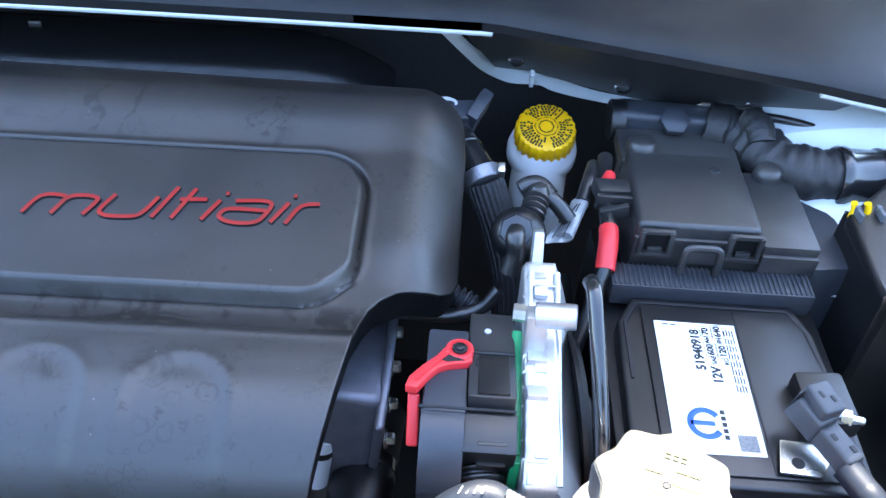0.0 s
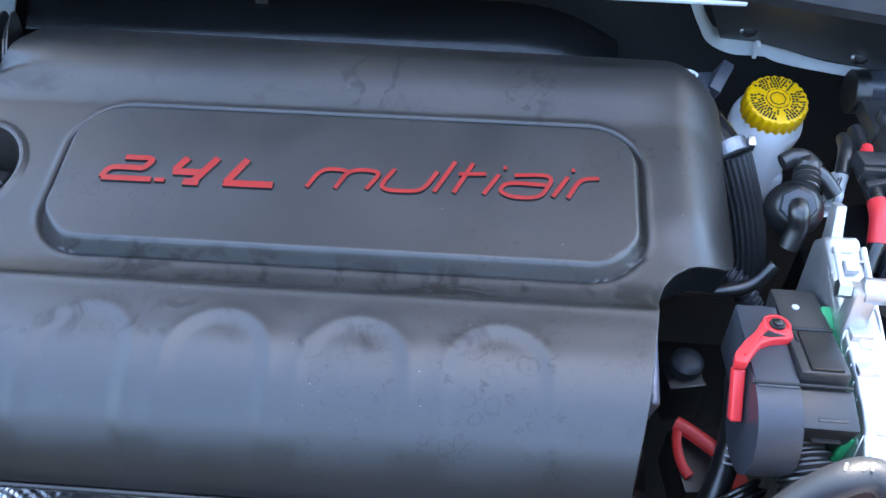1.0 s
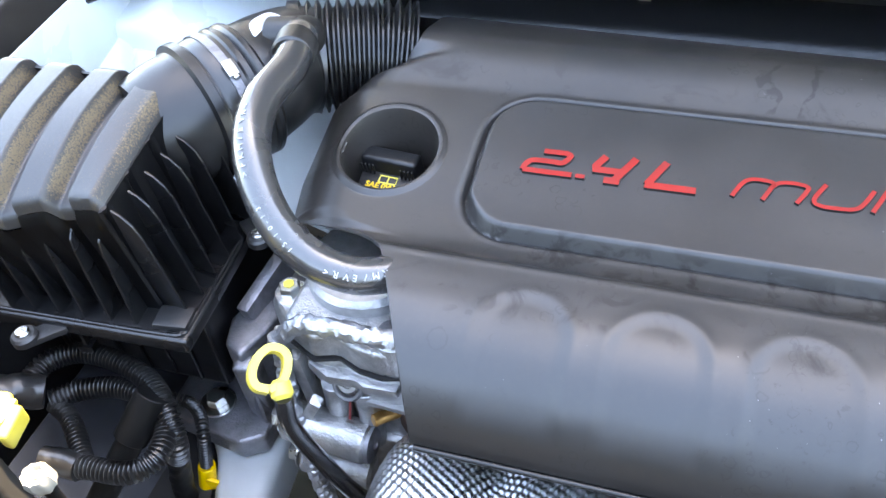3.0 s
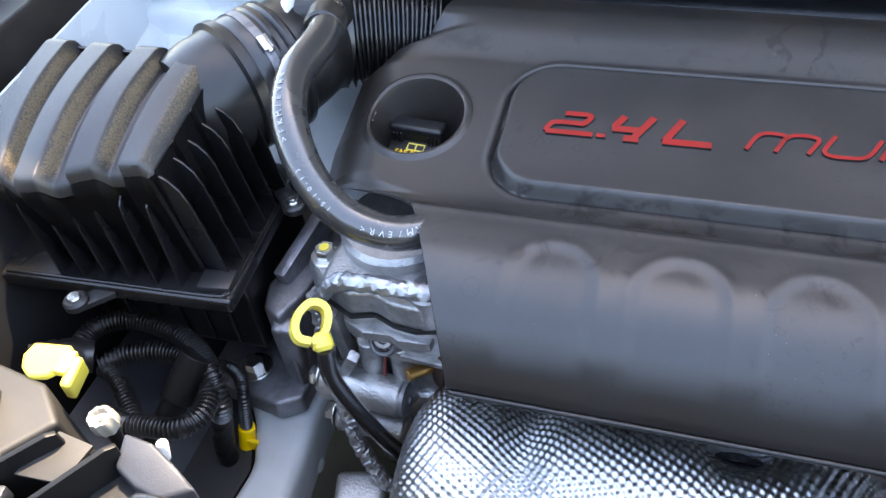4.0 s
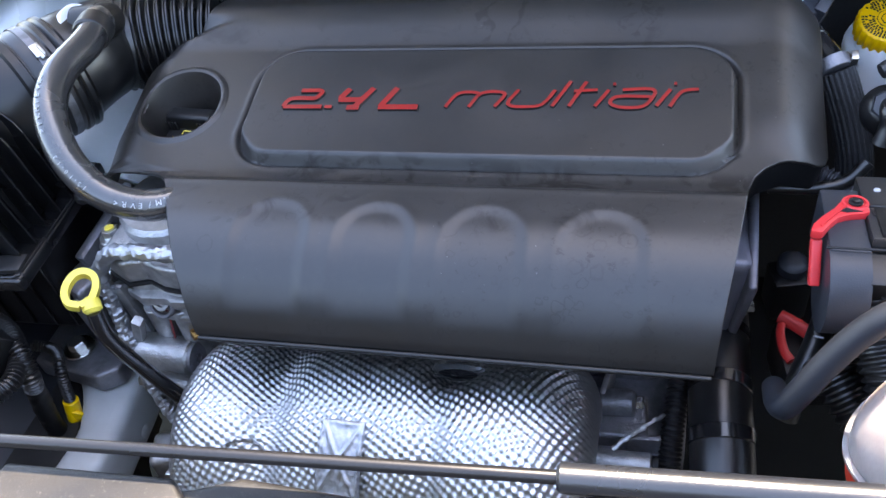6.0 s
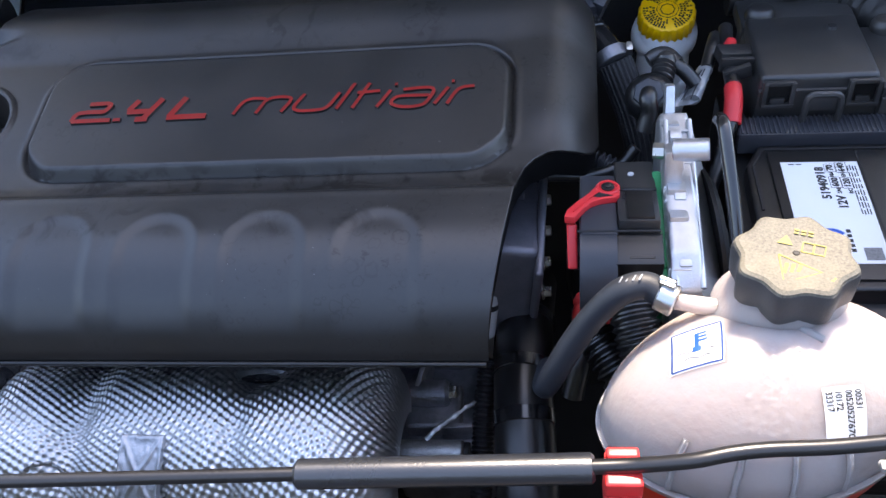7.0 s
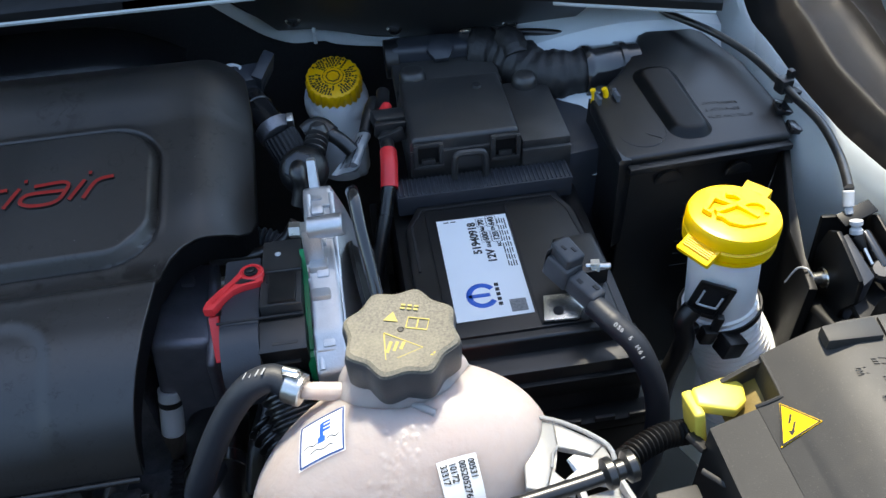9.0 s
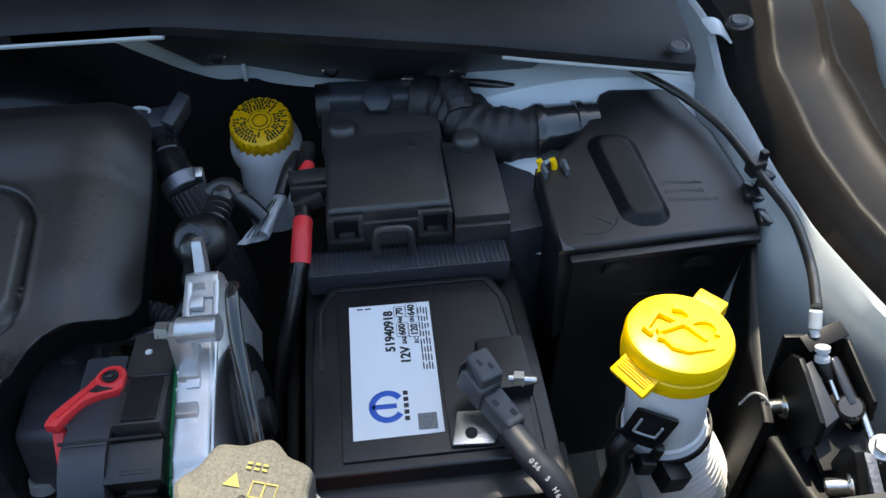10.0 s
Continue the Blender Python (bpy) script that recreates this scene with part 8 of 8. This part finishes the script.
    for j in range(n + 1):
        row = []
        for i in range(n + 1):
            x, y = x0 + (x1 - x0) * i / n, y0 + (y1 - y0) * j / n
            cx = (x0 + x1) / 2
            dx = max(0.0, abs(x - cx) - 0.004)
            dy = max(0.0, abs(y - (y0 + y1) / 2) - (y1 - y0) / 2 + 0.024)
            d = math.hypot(dx, dy)
            h = 0.0085 * (1 - float(smoothstep(0.0075, 0.0195, d)))
            xx = x + lean * (y - y0)
            row.append(bm.verts.new((xx, y, lid_h(xx, y) - 0.0007 + h)))
        g.append(row)
    for j in range(n):
        for i in range(n):
            bm.faces.new((g[j][i], g[j][i + 1], g[j + 1][i + 1], g[j + 1][i]))
    bmesh.ops.solidify(bm, geom=list(bm.faces), thickness=0.003)
    return bm


part("raised_rib", lid_rib(0.3680, 0.4145, 0.4520, 0.572, -0.085), M_BLACK, fb, angle=60)
part("circle_mark", lathe([(0.0205, 0), (0.0213, 0.0009), (0.022, 0)], (0.3465, 0.477, 1.0012), (0, -0.03, 1), 40, close=False), M_BLACK, fb)
part("bar_mark", ribbon([(-0.015, 0.012), (0.015, -0.012)], 0.002, 0.0008, Matrix.Translation((0.3465, 0.477, 1.0012)), smooth=False), M_BLACK, fb)
part("frame_mark", ribbon([(-0.0145, -0.005), (0.0145, -0.005), (0.0145, 0.005), (-0.0145, 0.005), (-0.0145, -0.005)], 0.0010, 0.0006, Matrix.Translation((0.3475, 0.5085, 1.0022)), smooth=False), M_BLACK, fb)
for k, word in enumerate(("CENTRALINA", "E INTERFACE", "FUSE AND RELAY")):
    write_text("moulded_text", word, 0.0054, Matrix.Translation((0.4115, 0.5045 - 0.0096 * k, 1.0040 - 0.0008 * k)) @ turn((5, 0, -4)), M_BLACK, fb, depth=0.0004, align="LEFT")
part("clip", join(box((0.004, 0.004, 0.018), (0.320, 0.530, 1.004), bevel=0.001), box((0.004, 0.004, 0.018), (0.3375, 0.532, 1.004), bevel=0.001), box((0.021, 0.004, 0.004), (0.3285, 0.530, 0.997), bevel=0.001), box((0.003, 0.010, 0.014), (0.3205, 0.524, 1.005), (0, 0, 6), 0.0008), box((0.003, 0.010, 0.014), (0.3385, 0.526, 1.005), (0, 0, 6), 0.0008)), M_PLUGG, fb)
for yx in (0.318, 0.329):
    part("yellow_tab", tube([(yx, 0.530, 1.000), (yx + 0.001, 0.532, 1.008), (yx - 0.001 if yx < 0.33 else yx + 0.002, 0.533, 1.014)], 0.0027, 10, 5), M_YEL, fb, "bright yellow tab")
for fx in (0.364, 0.428):
    moon = [(0.0125 * math.cos(a), 0.0125 * math.sin(a)) for a in [math.pi * k / 12 for k in range(13)]]
    part("half_round", plate(moon, 0.005, frame_of((fx, 0.4468, 0.969), (1, 0.045, 0), (0, 0, 1)), 0.0015), M_BLACK, fb)
part("latch", join(box((0.030, 0.018, 0.005), (0.487, 0.482, 1.003), (0, 12, -14), 0.001), box((0.026, 0.016, 0.005), (0.488, 0.458, 0.999), (0, 8, -8), 0.001), box((0.010, 0.040, 0.022), (0.500, 0.470, 0.995), (0, 0, 10), 0.002), box((0.012, 0.010, 0.026), (0.494, 0.470, 0.99), (0, 0, 20), 0.001)), M_GLOSS, fb)
for i in range(6):
    part("raised_line", box((0.05, 0.001, 0.0012), (0.41, 0.4495, 0.935 - 0.016 * i), (0, 1, 2), 0.0003, 1), M_DEEP, fb)
part("torn_edge", crumple(box((0.012, 0.10, 0.10), (0.322, 0.49, 0.95), (0, 0, 0), 0.003, 3), 0.004, 11), M_BLACK, fb, "torn rubber edge")
solo("duct_panel", box((0.05, 0.10, 0.15), (0.302, 0.545, 0.90), (0, 0, 8), 0.006), M_GREYP, "grey plastic duct side between the fuse boxes", "duct")

solo("trim_right_liner", prism([(0.476, 0.452), (0.469, 0.452), (0.437, 0.362), (0.424, 0.300), (0.431, 0.298), (0.444, 0.360)], 0.70, lambda x, y: 0.968 + 0.25 * max(0.0, y - 0.37), 0.002), M_SHADED, "black plastic liner between fuse box and latch", "liner", "structure")

# ---- washer filler ----
ws = thing("washer_filler", (0.37, 0.335, 0.86), "milky washer fluid filler neck with a bright yellow lid", "washer filler")
WC, WA = Vector((0.369, 0.338, 1.004)), Vector((0.03, 0.03, 1)).normalized()
part("neck", tube([WC + WA * 0.002, WC - WA * 0.012, (0.370, 0.334, 0.965), (0.373, 0.332, 0.930)], 0.0275, 44, 8, rfun=lambda t: 1.10 if t < 0.12 else 1.0), M_WHITEP, ws)
part("ribbed_neck", tube([(0.3725, 0.332, 0.934), (0.378, 0.330, 0.912), (0.392, 0.328, 0.880), (0.406, 0.328, 0.84), (0.412, 0.33, 0.79)], 0.0285, 44, 10, ribs=(0.0058, 0.0026), rfun=lambda t: 1 + 0.16 * min(1.0, 2.5 * t)), M_WHITEP, ws)
wcap = part("lid", lathe([(0.033, -0.004), (0.0352, -0.002), (0.0352, 0.004), (0.0340, 0.0055), (0.0352, 0.007), (0.0352, 0.0145), (0.0338, 0.0180), (0.030, 0.0193)], WC, WA, 56), M_YEL, ws, "bright yellow snap lid")
wq = Matrix.Translation(WC + WA * 0.0191) @ Vector((-0.03, -0.12, 1)).to_track_quat("Z", "Y").to_matrix().to_4x4() @ turn((-8, 4, 0)) @ Matrix.Scale(1.12, 4)
part("symbol", ribbon([(-0.013, 0.012), (-0.021, -0.003), (-0.017, -0.006)], 0.0036, 0.0030, wq, smooth=False), M_YEL, wcap)
part("symbol", ribbon([(-0.013, 0.011), (0.004, 0.003), (0.014, -0.006)], 0.0036, 0.0030, wq, smooth=False), M_YEL, wcap)
part("symbol", ribbon([(-0.014, -0.008), (-0.010, -0.009), (-0.006, -0.014), (0.002, -0.016), (0.017, -0.011)], 0.0036, 0.0030, wq, smooth=False), M_YEL, wcap)
part("symbol", ribbon([(-0.014, -0.004), (0.003, 0.006), (0.006, 0.010), (0.002, 0.015), (-0.004, 0.0155)], 0.0036, 0.0030, wq), M_YEL, wcap)
part("symbol", ribbon([(0.004, 0.004), (0.010, 0.008), (0.017, 0.008), (0.021, 0.003), (0.020, -0.002)], 0.0036, 0.0030, wq), M_YEL, wcap)
TT = Matrix.Translation(WC + WA * 0.004) @ turn((0, 0, -60))
tab = part("thumb_tab", placed(box((0.029, 0.019, 0.006), (0, -0.0365, -0.001), (22, 0, 0), 0.002), TT), M_YEL, ws)
for i in range(7):
    part("grip_rib", placed(box((0.024, 0.0010, 0.0012), (0, -0.0315 - 0.0017 * i, 0.0045 - 0.00058 * i), (18, 0, 0), 0.0003, 1), TT), M_YEL, tab)
part("hinge", placed(join(box((0.021, 0.018, 0.003), (0, 0.0385, 0.008), (4, 0, 0), 0.001), box((0.021, 0.003, 0.011), (0, 0.0465, 0.003), (4, 0, 0), 0.001)), Matrix.Translation(WC + WA * 0.004) @ turn((0, 0, -48))), M_YEL, wcap)
part("seal", lathe([(0.0325, -0.0075), (0.0345, -0.0070), (0.0345, -0.0040), (0.0325, -0.0035)], WC, WA, 56, close=False), M_YEL, wcap)
wb = thing("filler_bracket", (0.35, 0.30, 0.92), "black plastic clip bracket round the filler neck", "bracket")
FW_ = frame_of((0.3490, 0.3075, 0.962), (0.93, -0.30, -0.26), (0.22, -0.02, 0.97)) @ Matrix.Scale(0.72, 4)
part("frame", placed(join(box((0.038, 0.006, 0.004), (0, 0.021, 0), bevel=0.001), box((0.038, 0.006, 0.004), (0, -0.021, 0), bevel=0.001), box((0.006, 0.046, 0.004), (-0.017, 0, 0), bevel=0.001), box((0.006, 0.046, 0.004), (0.017, 0, 0), bevel=0.001)), FW_), M_BLACK, wb)
part("back", placed(box((0.034, 0.042, 0.002), (0, 0, -0.003), bevel=0.0005), FW_), M_DEEP, wb)
part("wire_clip", placed(tube([(-0.011, 0.012, 0.001), (-0.011, -0.004, 0.001), (-0.009, -0.008, 0.001), (0.009, -0.008, 0.001), (0.011, -0.004, 0.001), (0.011, 0.008, 0.001)], 0.0013, 8, 4), FW_), M_PRINT, wb, "bright wire clip")
part("bridge", join(box((0.006, 0.006, 0.02), (0.356, 0.3005, 0.940), (0, 10, -15), 0.001), box((0.012, 0.010, 0.014), (0.350, 0.300, 0.930), (0, 14, 0), 0.002), box((0.010, 0.008, 0.010), (0.338, 0.304, 0.935), (0, 0, 20), 0.002)), M_BLACK, wb)
part("band", lathe([(0.0320, 0), (0.0335, 0), (0.0335, 0.005), (0.0320, 0.005)], (0.3745, 0.3315, 0.924), (-0.25, 0.1, 1), 44, close=False), M_BLACK, wb)
part("box_plug", box((0.019, 0.016, 0.017), (0.369, 0.2945, 0.920), (0, 18, 12), 0.002), M_BLACK, wb)
part("arm", tube([(0.337, 0.308, 0.955), (0.330, 0.305, 0.945), (0.332, 0.30, 0.925), (0.322, 0.295, 0.89), (0.318, 0.29, 0.85)], 0.008, 12, 5), M_BLACK, wb)

# ---- right headlamp housing ----
hl = thing("headlamp_housing", (0.36, 0.10, 0.95), "dusty black rear housing of the headlamp with a warning triangle", "headlamp housing")


def lamp_top(x):
    return float(np.interp(x, [0.283, 0.311, 0.318, 0.330, 0.342, 0.353, 0.37, 0.42, 0.60], [1.010, 1.0240, 1.02833, 1.03575, 1.04317, 1.0490, 1.0540, 1.0555, 1.050]))


def lamp_skin(cols, back, low):
    """Shell of the lamp's rear housing between plan columns, with walls down to low."""
    bm = bmesh.new()
    grid = []
    for x in cols:
        y1 = back(x)
        top = [bm.verts.new((x, y1 + (-0.05 - y1) * k / 10, lamp_top(x) + 0.05 * min(0.0, 0.12 - (y1 + (-0.05 - y1) * k / 10)) * 0 + 0.008 * (k / 10) ** 2)) for k in range(11)]
        grid.append([bm.verts.new((x, y1 - 0.002, low))] + [bm.verts.new((x, y1, lamp_top(x) - 0.004))] + top)
    for a, b in zip(grid, grid[1:]):
        for i in range(len(a) - 1):
            bm.faces.new((a[i], b[i], b[i + 1], a[i + 1]))
    left = grid[0]
    foot = [bm.verts.new((v.co.x + 0.001, v.co.y, low)) for v in left]
    for i in range(1, len(left) - 1):
        bm.faces.new((left[i], left[i + 1], foot[i + 1], foot[i]))
    return bm


part("body", lamp_skin([0.311, 0.3145, 0.318, 0.3215, 0.323, 0.3245, 0.329, 0.337, 0.342, 0.347, 0.353, 0.36, 0.37, 0.40, 0.42, 0.48, 0.60], lambda x: 0.169 if x < 0.3235 else 0.200, 0.88), M_LAMP, hl, angle=22)
part("side", lamp_skin([0.284, 0.29, 0.30, 0.3108], lambda x: 0.168, 0.88), M_LAMP, hl)
part("rim", tube([(0.3105, 0.1695, 1.0235), (0.3220, 0.1685, 1.0310), (0.3245, 0.172, 1.0320), (0.3250, 0.199, 1.0320)], 0.0014, 8, 2), M_LAMP, hl)
part("back_wall", plate([(0, 0), (0.030, 0), (0.030, 0.026), (0.022, 0.022), (0, 0.004)], 0.003, frame_of((0.296, 0.200, 1.004), (1, 0.02, 0), (0, -0.05, 1))), M_LAMP, hl)
# pocket floor with its yellow reflections painted on
part("inner_floor", box((0.03, 0.031, 0.004), (0.314, 0.185, 1.004), (0, -32, 0), 0.001), M_LAMPIN, hl, "lamp pocket floor coloured with yellow reflections")
part("lid", prism([(0.354, 0.1955), (0.388, 0.197), (0.387, 0.182), (0.353, 0.1835)], 1.050, 1.0585, 0.0016), M_LAMP, hl)
part("lid", prism([(0.391, 0.198), (0.44, 0.199), (0.44, 0.182), (0.389, 0.1815)], 1.050, 1.0570, 0.0016), M_LAMP, hl)
for ux, uy in ((0.366, 0.164), (0.377, 0.168), (0.377, 0.155), (0.384, 0.146), (0.37, 0.143)):
    part("moulded_mark", join(ribbon([(0, 0.002), (0.004, 0.001), (0.005, -0.001), (0.0035, -0.003), (0, -0.002)], 0.0008, 0.0005, Matrix.Translation((ux, uy, lamp_top(ux) + 0.0002))), *[ribbon([(-0.0045, 0.002 - 0.0018 * q), (-0.0015, 0.0015 - 0.0018 * q)], 0.0006, 0.0005, Matrix.Translation((ux, uy, lamp_top(ux) + 0.0002))) for q in range(3)]), M_LAMP, hl)
HM = frame_of((0.3223, 0.1497, 1.0317), (0.8506, 0.0, 0.5257), (0, 1, 0.0))
T3 = [(-0.0121, -0.0102), (-0.0013, 0.0153), (0.0145, -0.0057)]
tri = part("warning_triangle", plate(T3, 0.0005, HM), M_YEL, hl, "yellow high-voltage warning sticker")
part("border", ribbon([(x * 0.92, y * 0.92) for x, y in T3 + T3[:1]], 0.0015, 0.0002, HM @ Matrix.Translation((0, 0, 0.0005)), smooth=False), M_INK, tri)
part("bolt_mark", ribbon([(0.0012, 0.0058), (-0.0020, 0.0012), (0.0012, 0.0006), (-0.0022, -0.0040)], 0.0014, 0.0002, HM @ Matrix.Translation((0, 0, 0.0005)), smooth=False), M_INK, tri)
part("bolt_tip", plate([(-0.0022, 0.0002), (0.0014, -0.0014), (-0.0016, -0.0034)], 0.0002, HM @ Matrix.Translation((-0.0022, -0.0030, 0.0005))), M_INK, tri)
hc = thing("headlamp_clip", (0.293, 0.185, 1.01), "pale yellow plastic locking clip on the headlamp housing", "clip")
part("tab", prism([(0.282, 0.184), (0.283, 0.197), (0.310, 0.203), (0.316, 0.194), (0.313, 0.182), (0.304, 0.176), (0.293, 0.180)], 1.004, 1.013, 0.0025, 3), M_YELP, hc)
part("hook", box((0.007, 0.022, 0.028), (0.2835, 0.186, 0.997), (-8, -10, 4), 0.0025, 3), M_YELP, hc)
wing = thing("lamp_bracket", (0.27, 0.11, 1.0), "dusty black angled lamp bracket with an open pocket", "bracket")
part("shelf", prism([(0.246, 0.146), (0.273, 0.148), (0.276, 0.05), (0.240, 0.05)], 0.974, 0.985, 0.002), M_LAMP, wing)
part("pocket_floor", prism([(0.276, 0.165), (0.310, 0.165), (0.310, 0.03), (0.276, 0.03)], 0.940, 0.952, 0.002), M_DEEP, wing)
part("cross_wall", box((0.045, 0.004, 0.040), (0.292, 0.118, 0.962), (0, 0, 2), 0.001), M_GREYP, wing)
part("strut", tube([(0.275, 0.150, 0.995), (0.286, 0.137, 0.995), (0.296, 0.122, 0.996)], 0.0019, 10, 4, flat=0.7), M_LAMP, wing, "pale dusty strut")
part("end_tab", box((0.008, 0.014, 0.004), (0.281, 0.171, 0.992), (0, 24, 24), 0.001), M_LAMP, wing)
cd = thing("front_conduit", (0.24, 0.16, 0.95), "black corrugated conduit to the headlamp", "wiring conduit")
part("conduit", tube([(0.215, 0.150, 0.985), (0.235, 0.170, 0.985), (0.262, 0.184, 0.982), (0.285, 0.190, 0.975)], 0.0075, 16, 8, ribs=(0.0036, 0.0022)), M_SHADED, cd)
part("paper_tag", box((0.028, 0.020, 0.0006), (0.213, 0.172, 0.985), (30, 15, 35), 0), M_LABEL, cd, "crumpled paper tag")

# ---- bonnet release cable and latch linkage ----
rc = thing("release_cable", (0.46, 0.5, 1.0), "black bonnet release cable in a clip", "cable")
part("cable", tube([(0.410, 0.668, 1.018), (0.428, 0.644, 1.020), (0.4555, 0.600, 1.021), (0.4740, 0.552, 1.021), (0.4815, 0.503, 1.020), (0.4845, 0.477, 1.019), (0.4880, 0.436, 1.019), (0.4790, 0.387, 1.020), (0.4640, 0.347, 1.0235)], 0.0038, 12, 8), M_RUBBER, rc)
part("clip", join(box((0.012, 0.012, 0.014), (0.4825, 0.496, 1.0205), (0, 0, 12), 0.002), box((0.005, 0.006, 0.020), (0.4885, 0.4985, 1.024), (0, -6, 20), 0.001), box((0.008, 0.010, 0.050), (0.4875, 0.488, 0.994), (0, 8, 20), 0.001)), M_BLACK, rc)
part("ferrule", join(rod((0.4630, 0.3455, 1.0225), (0.462, 0.3380, 1.0125), 0.0043, 20), rod((0.462, 0.3380, 1.0125), (0.462, 0.3345, 1.0080), 0.0033, 20)), M_PRINT, rc, "pale ferrule")
la = thing("latch_linkage", (0.46, 0.29, 0.93), "black metal latch linkage with bright pins beside the lamp", "linkage")
SIDE = Matrix(((0, 0, 1, 0), (1, 0, 0, 0), (0, 1, 0, 0), (0, 0, 0, 1)))


def side_plate(x, poly, h, bevel=0.0012):
    """An upright plate across x, outlined in (y, z)."""
    return plate(poly, h, Matrix.Translation((x, 0, 0)) @ SIDE, bevel)


part("cheek", side_plate(0.446, [(0.332, 0.900), (0.331, 0.956), (0.336, 0.975), (0.330, 0.998), (0.321, 1.005), (0.312, 1.003), (0.280, 0.992), (0.276, 0.972), (0.286, 0.955), (0.292, 0.900)], 0.004), M_SHADED, la)
part("inner_fold", prism([(0.449, 0.319), (0.457, 0.322), (0.462, 0.285), (0.451, 0.279)], 0.93, lambda x, y: 1.000 - 0.30 * (0.32 - y), 0.0012), M_GREYP, la)
part("back_plate", box((0.040, 0.004, 0.09), (0.467, 0.338, 0.955), (-6, 0, -6), 0.001), M_SHADED, la)
part("floor", box((0.036, 0.075, 0.006), (0.467, 0.300, 0.966), (6, 0, 0), 0.001), M_SHADED, la)
part("cheek", side_plate(0.482, [(0.341, 0.93), (0.338, 1.002), (0.330, 1.008), (0.287, 0.999), (0.283, 0.985), (0.29, 0.93)], 0.003), M_SHADED, la)
part("cap_plate", box((0.030, 0.012, 0.002), (0.468, 0.334, 1.0085), (14, -10, 14), 0.0006), M_SHADED, la)
part("collar", lathe([(0.0036, 0), (0.0048, 0.001), (0.0048, 0.004), (0.0034, 0.0055), (0.0034, 0.007), (0.0048, 0.008), (0.0048, 0.011)], (0.4628, 0.3200, 1.0000), (-0.04, 0.45, 0.89), 24), M_PRINT, la, "pale blue-grey collar")
part("boot", rod((0.463, 0.319, 0.999), (0.4645, 0.309, 0.9945), 0.0050, 18, 0.0032), M_SHADED, la)
part("inner_cable", rod((0.4645, 0.310, 0.996), (0.466, 0.296, 0.990), 0.0014, 10), M_STEEL, la)
part("pivot_arm", join(box((0.008, 0.035, 0.010), (0.4735, 0.308, 0.992), (14, 0, 4), 0.003, 3), lathe([(0.009, 0), (0.009, 0.006), (0.007, 0.008)], (0.4735, 0.292, 0.984), (-0.3, -0.2, 0.9), 24)), M_GLOSS, la)
part("spring_rod", rod((0.478, 0.291, 0.990), (0.4785, 0.255, 0.978), 0.0022, 12), M_STEEL, la)
part("pin", join(rod((0.447, 0.315, 0.961), (0.434, 0.315, 0.961), 0.0052, 20), rod((0.436, 0.315, 0.961), (0.4325, 0.315, 0.961), 0.0036, 16), lathe([(0.0088, 0), (0.0090, 0.001), (0.0080, 0.002)], (0.446, 0.315, 0.961), (-1, 0, 0), 26)), M_STEEL, la, "zinc pin")
part("pin", join(rod((0.462, 0.246, 0.972), (0.444, 0.251, 0.966), 0.0056, 20), lathe([(0.0100, 0), (0.0102, 0.001), (0.009, 0.0025)], (0.458, 0.247, 0.971), (-1, 0.25, -0.3), 26)), M_STEEL, la, "zinc pin")
part("lever", side_plate(0.455, [(0.270, 0.930), (0.2665, 0.982), (0.263, 0.993), (0.256, 0.996), (0.250, 0.990), (0.232, 0.975), (0.234, 0.930)], 0.007, 0.0025), M_SHADED, la)
part("lever_edge", prism([(0.462, 0.257), (0.469, 0.255), (0.468, 0.226), (0.462, 0.227)], 0.93, lambda x, y: 0.994 - 0.5 * (0.257 - y), 0.0012), M_ALUD, la, "worn grey lever edge")
part("gear_arm", box((0.010, 0.04, 0.03), (0.485, 0.252, 0.968), (10, 0, -6), 0.004, 3), M_ALUD, la)
part("nut", bolt((0.480, 0.262, 0.986), (-0.3, -0.2, 0.9), 0.006, 0.006), M_STEEL, la)
part("lower_block", prism([(0.430, 0.322), (0.452, 0.330), (0.470, 0.270), (0.470, 0.215), (0.445, 0.215)], 0.86, lambda x, y: 0.945 + 0.10 * (0.3 - y), 0.006, 3), M_SHADED, la)
part("wire", tube([(0.4345, 0.312, 0.966), (0.430, 0.317, 0.972), (0.4265, 0.324, 0.966), (0.425, 0.330, 0.945)], 0.0008, 8, 6), M_PRINT, la)

# injector tag in the gap beside the cover
tagc = thing("paper_sleeve", (-0.06, 0.33, 0.85), "white paper sleeve with a printed mark on a lead", "sleeve")
part("sleeve", rod((-0.098, 0.392, 0.846), (-0.105, 0.378, 0.800), 0.0105, 20), M_LABEL, tagc)
part("mark", lathe([(0.0108, 0), (0.0108, 0.006)], (-0.0995, 0.389, 0.836), (-0.12, -0.3, -1), 20, close=False), M_INK, tagc)
part("lead", tube([(-0.098, 0.393, 0.844), (-0.100, 0.402, 0.87), (-0.108, 0.42, 0.88)], 0.005, 12, 5), M_RUBBER, tagc)
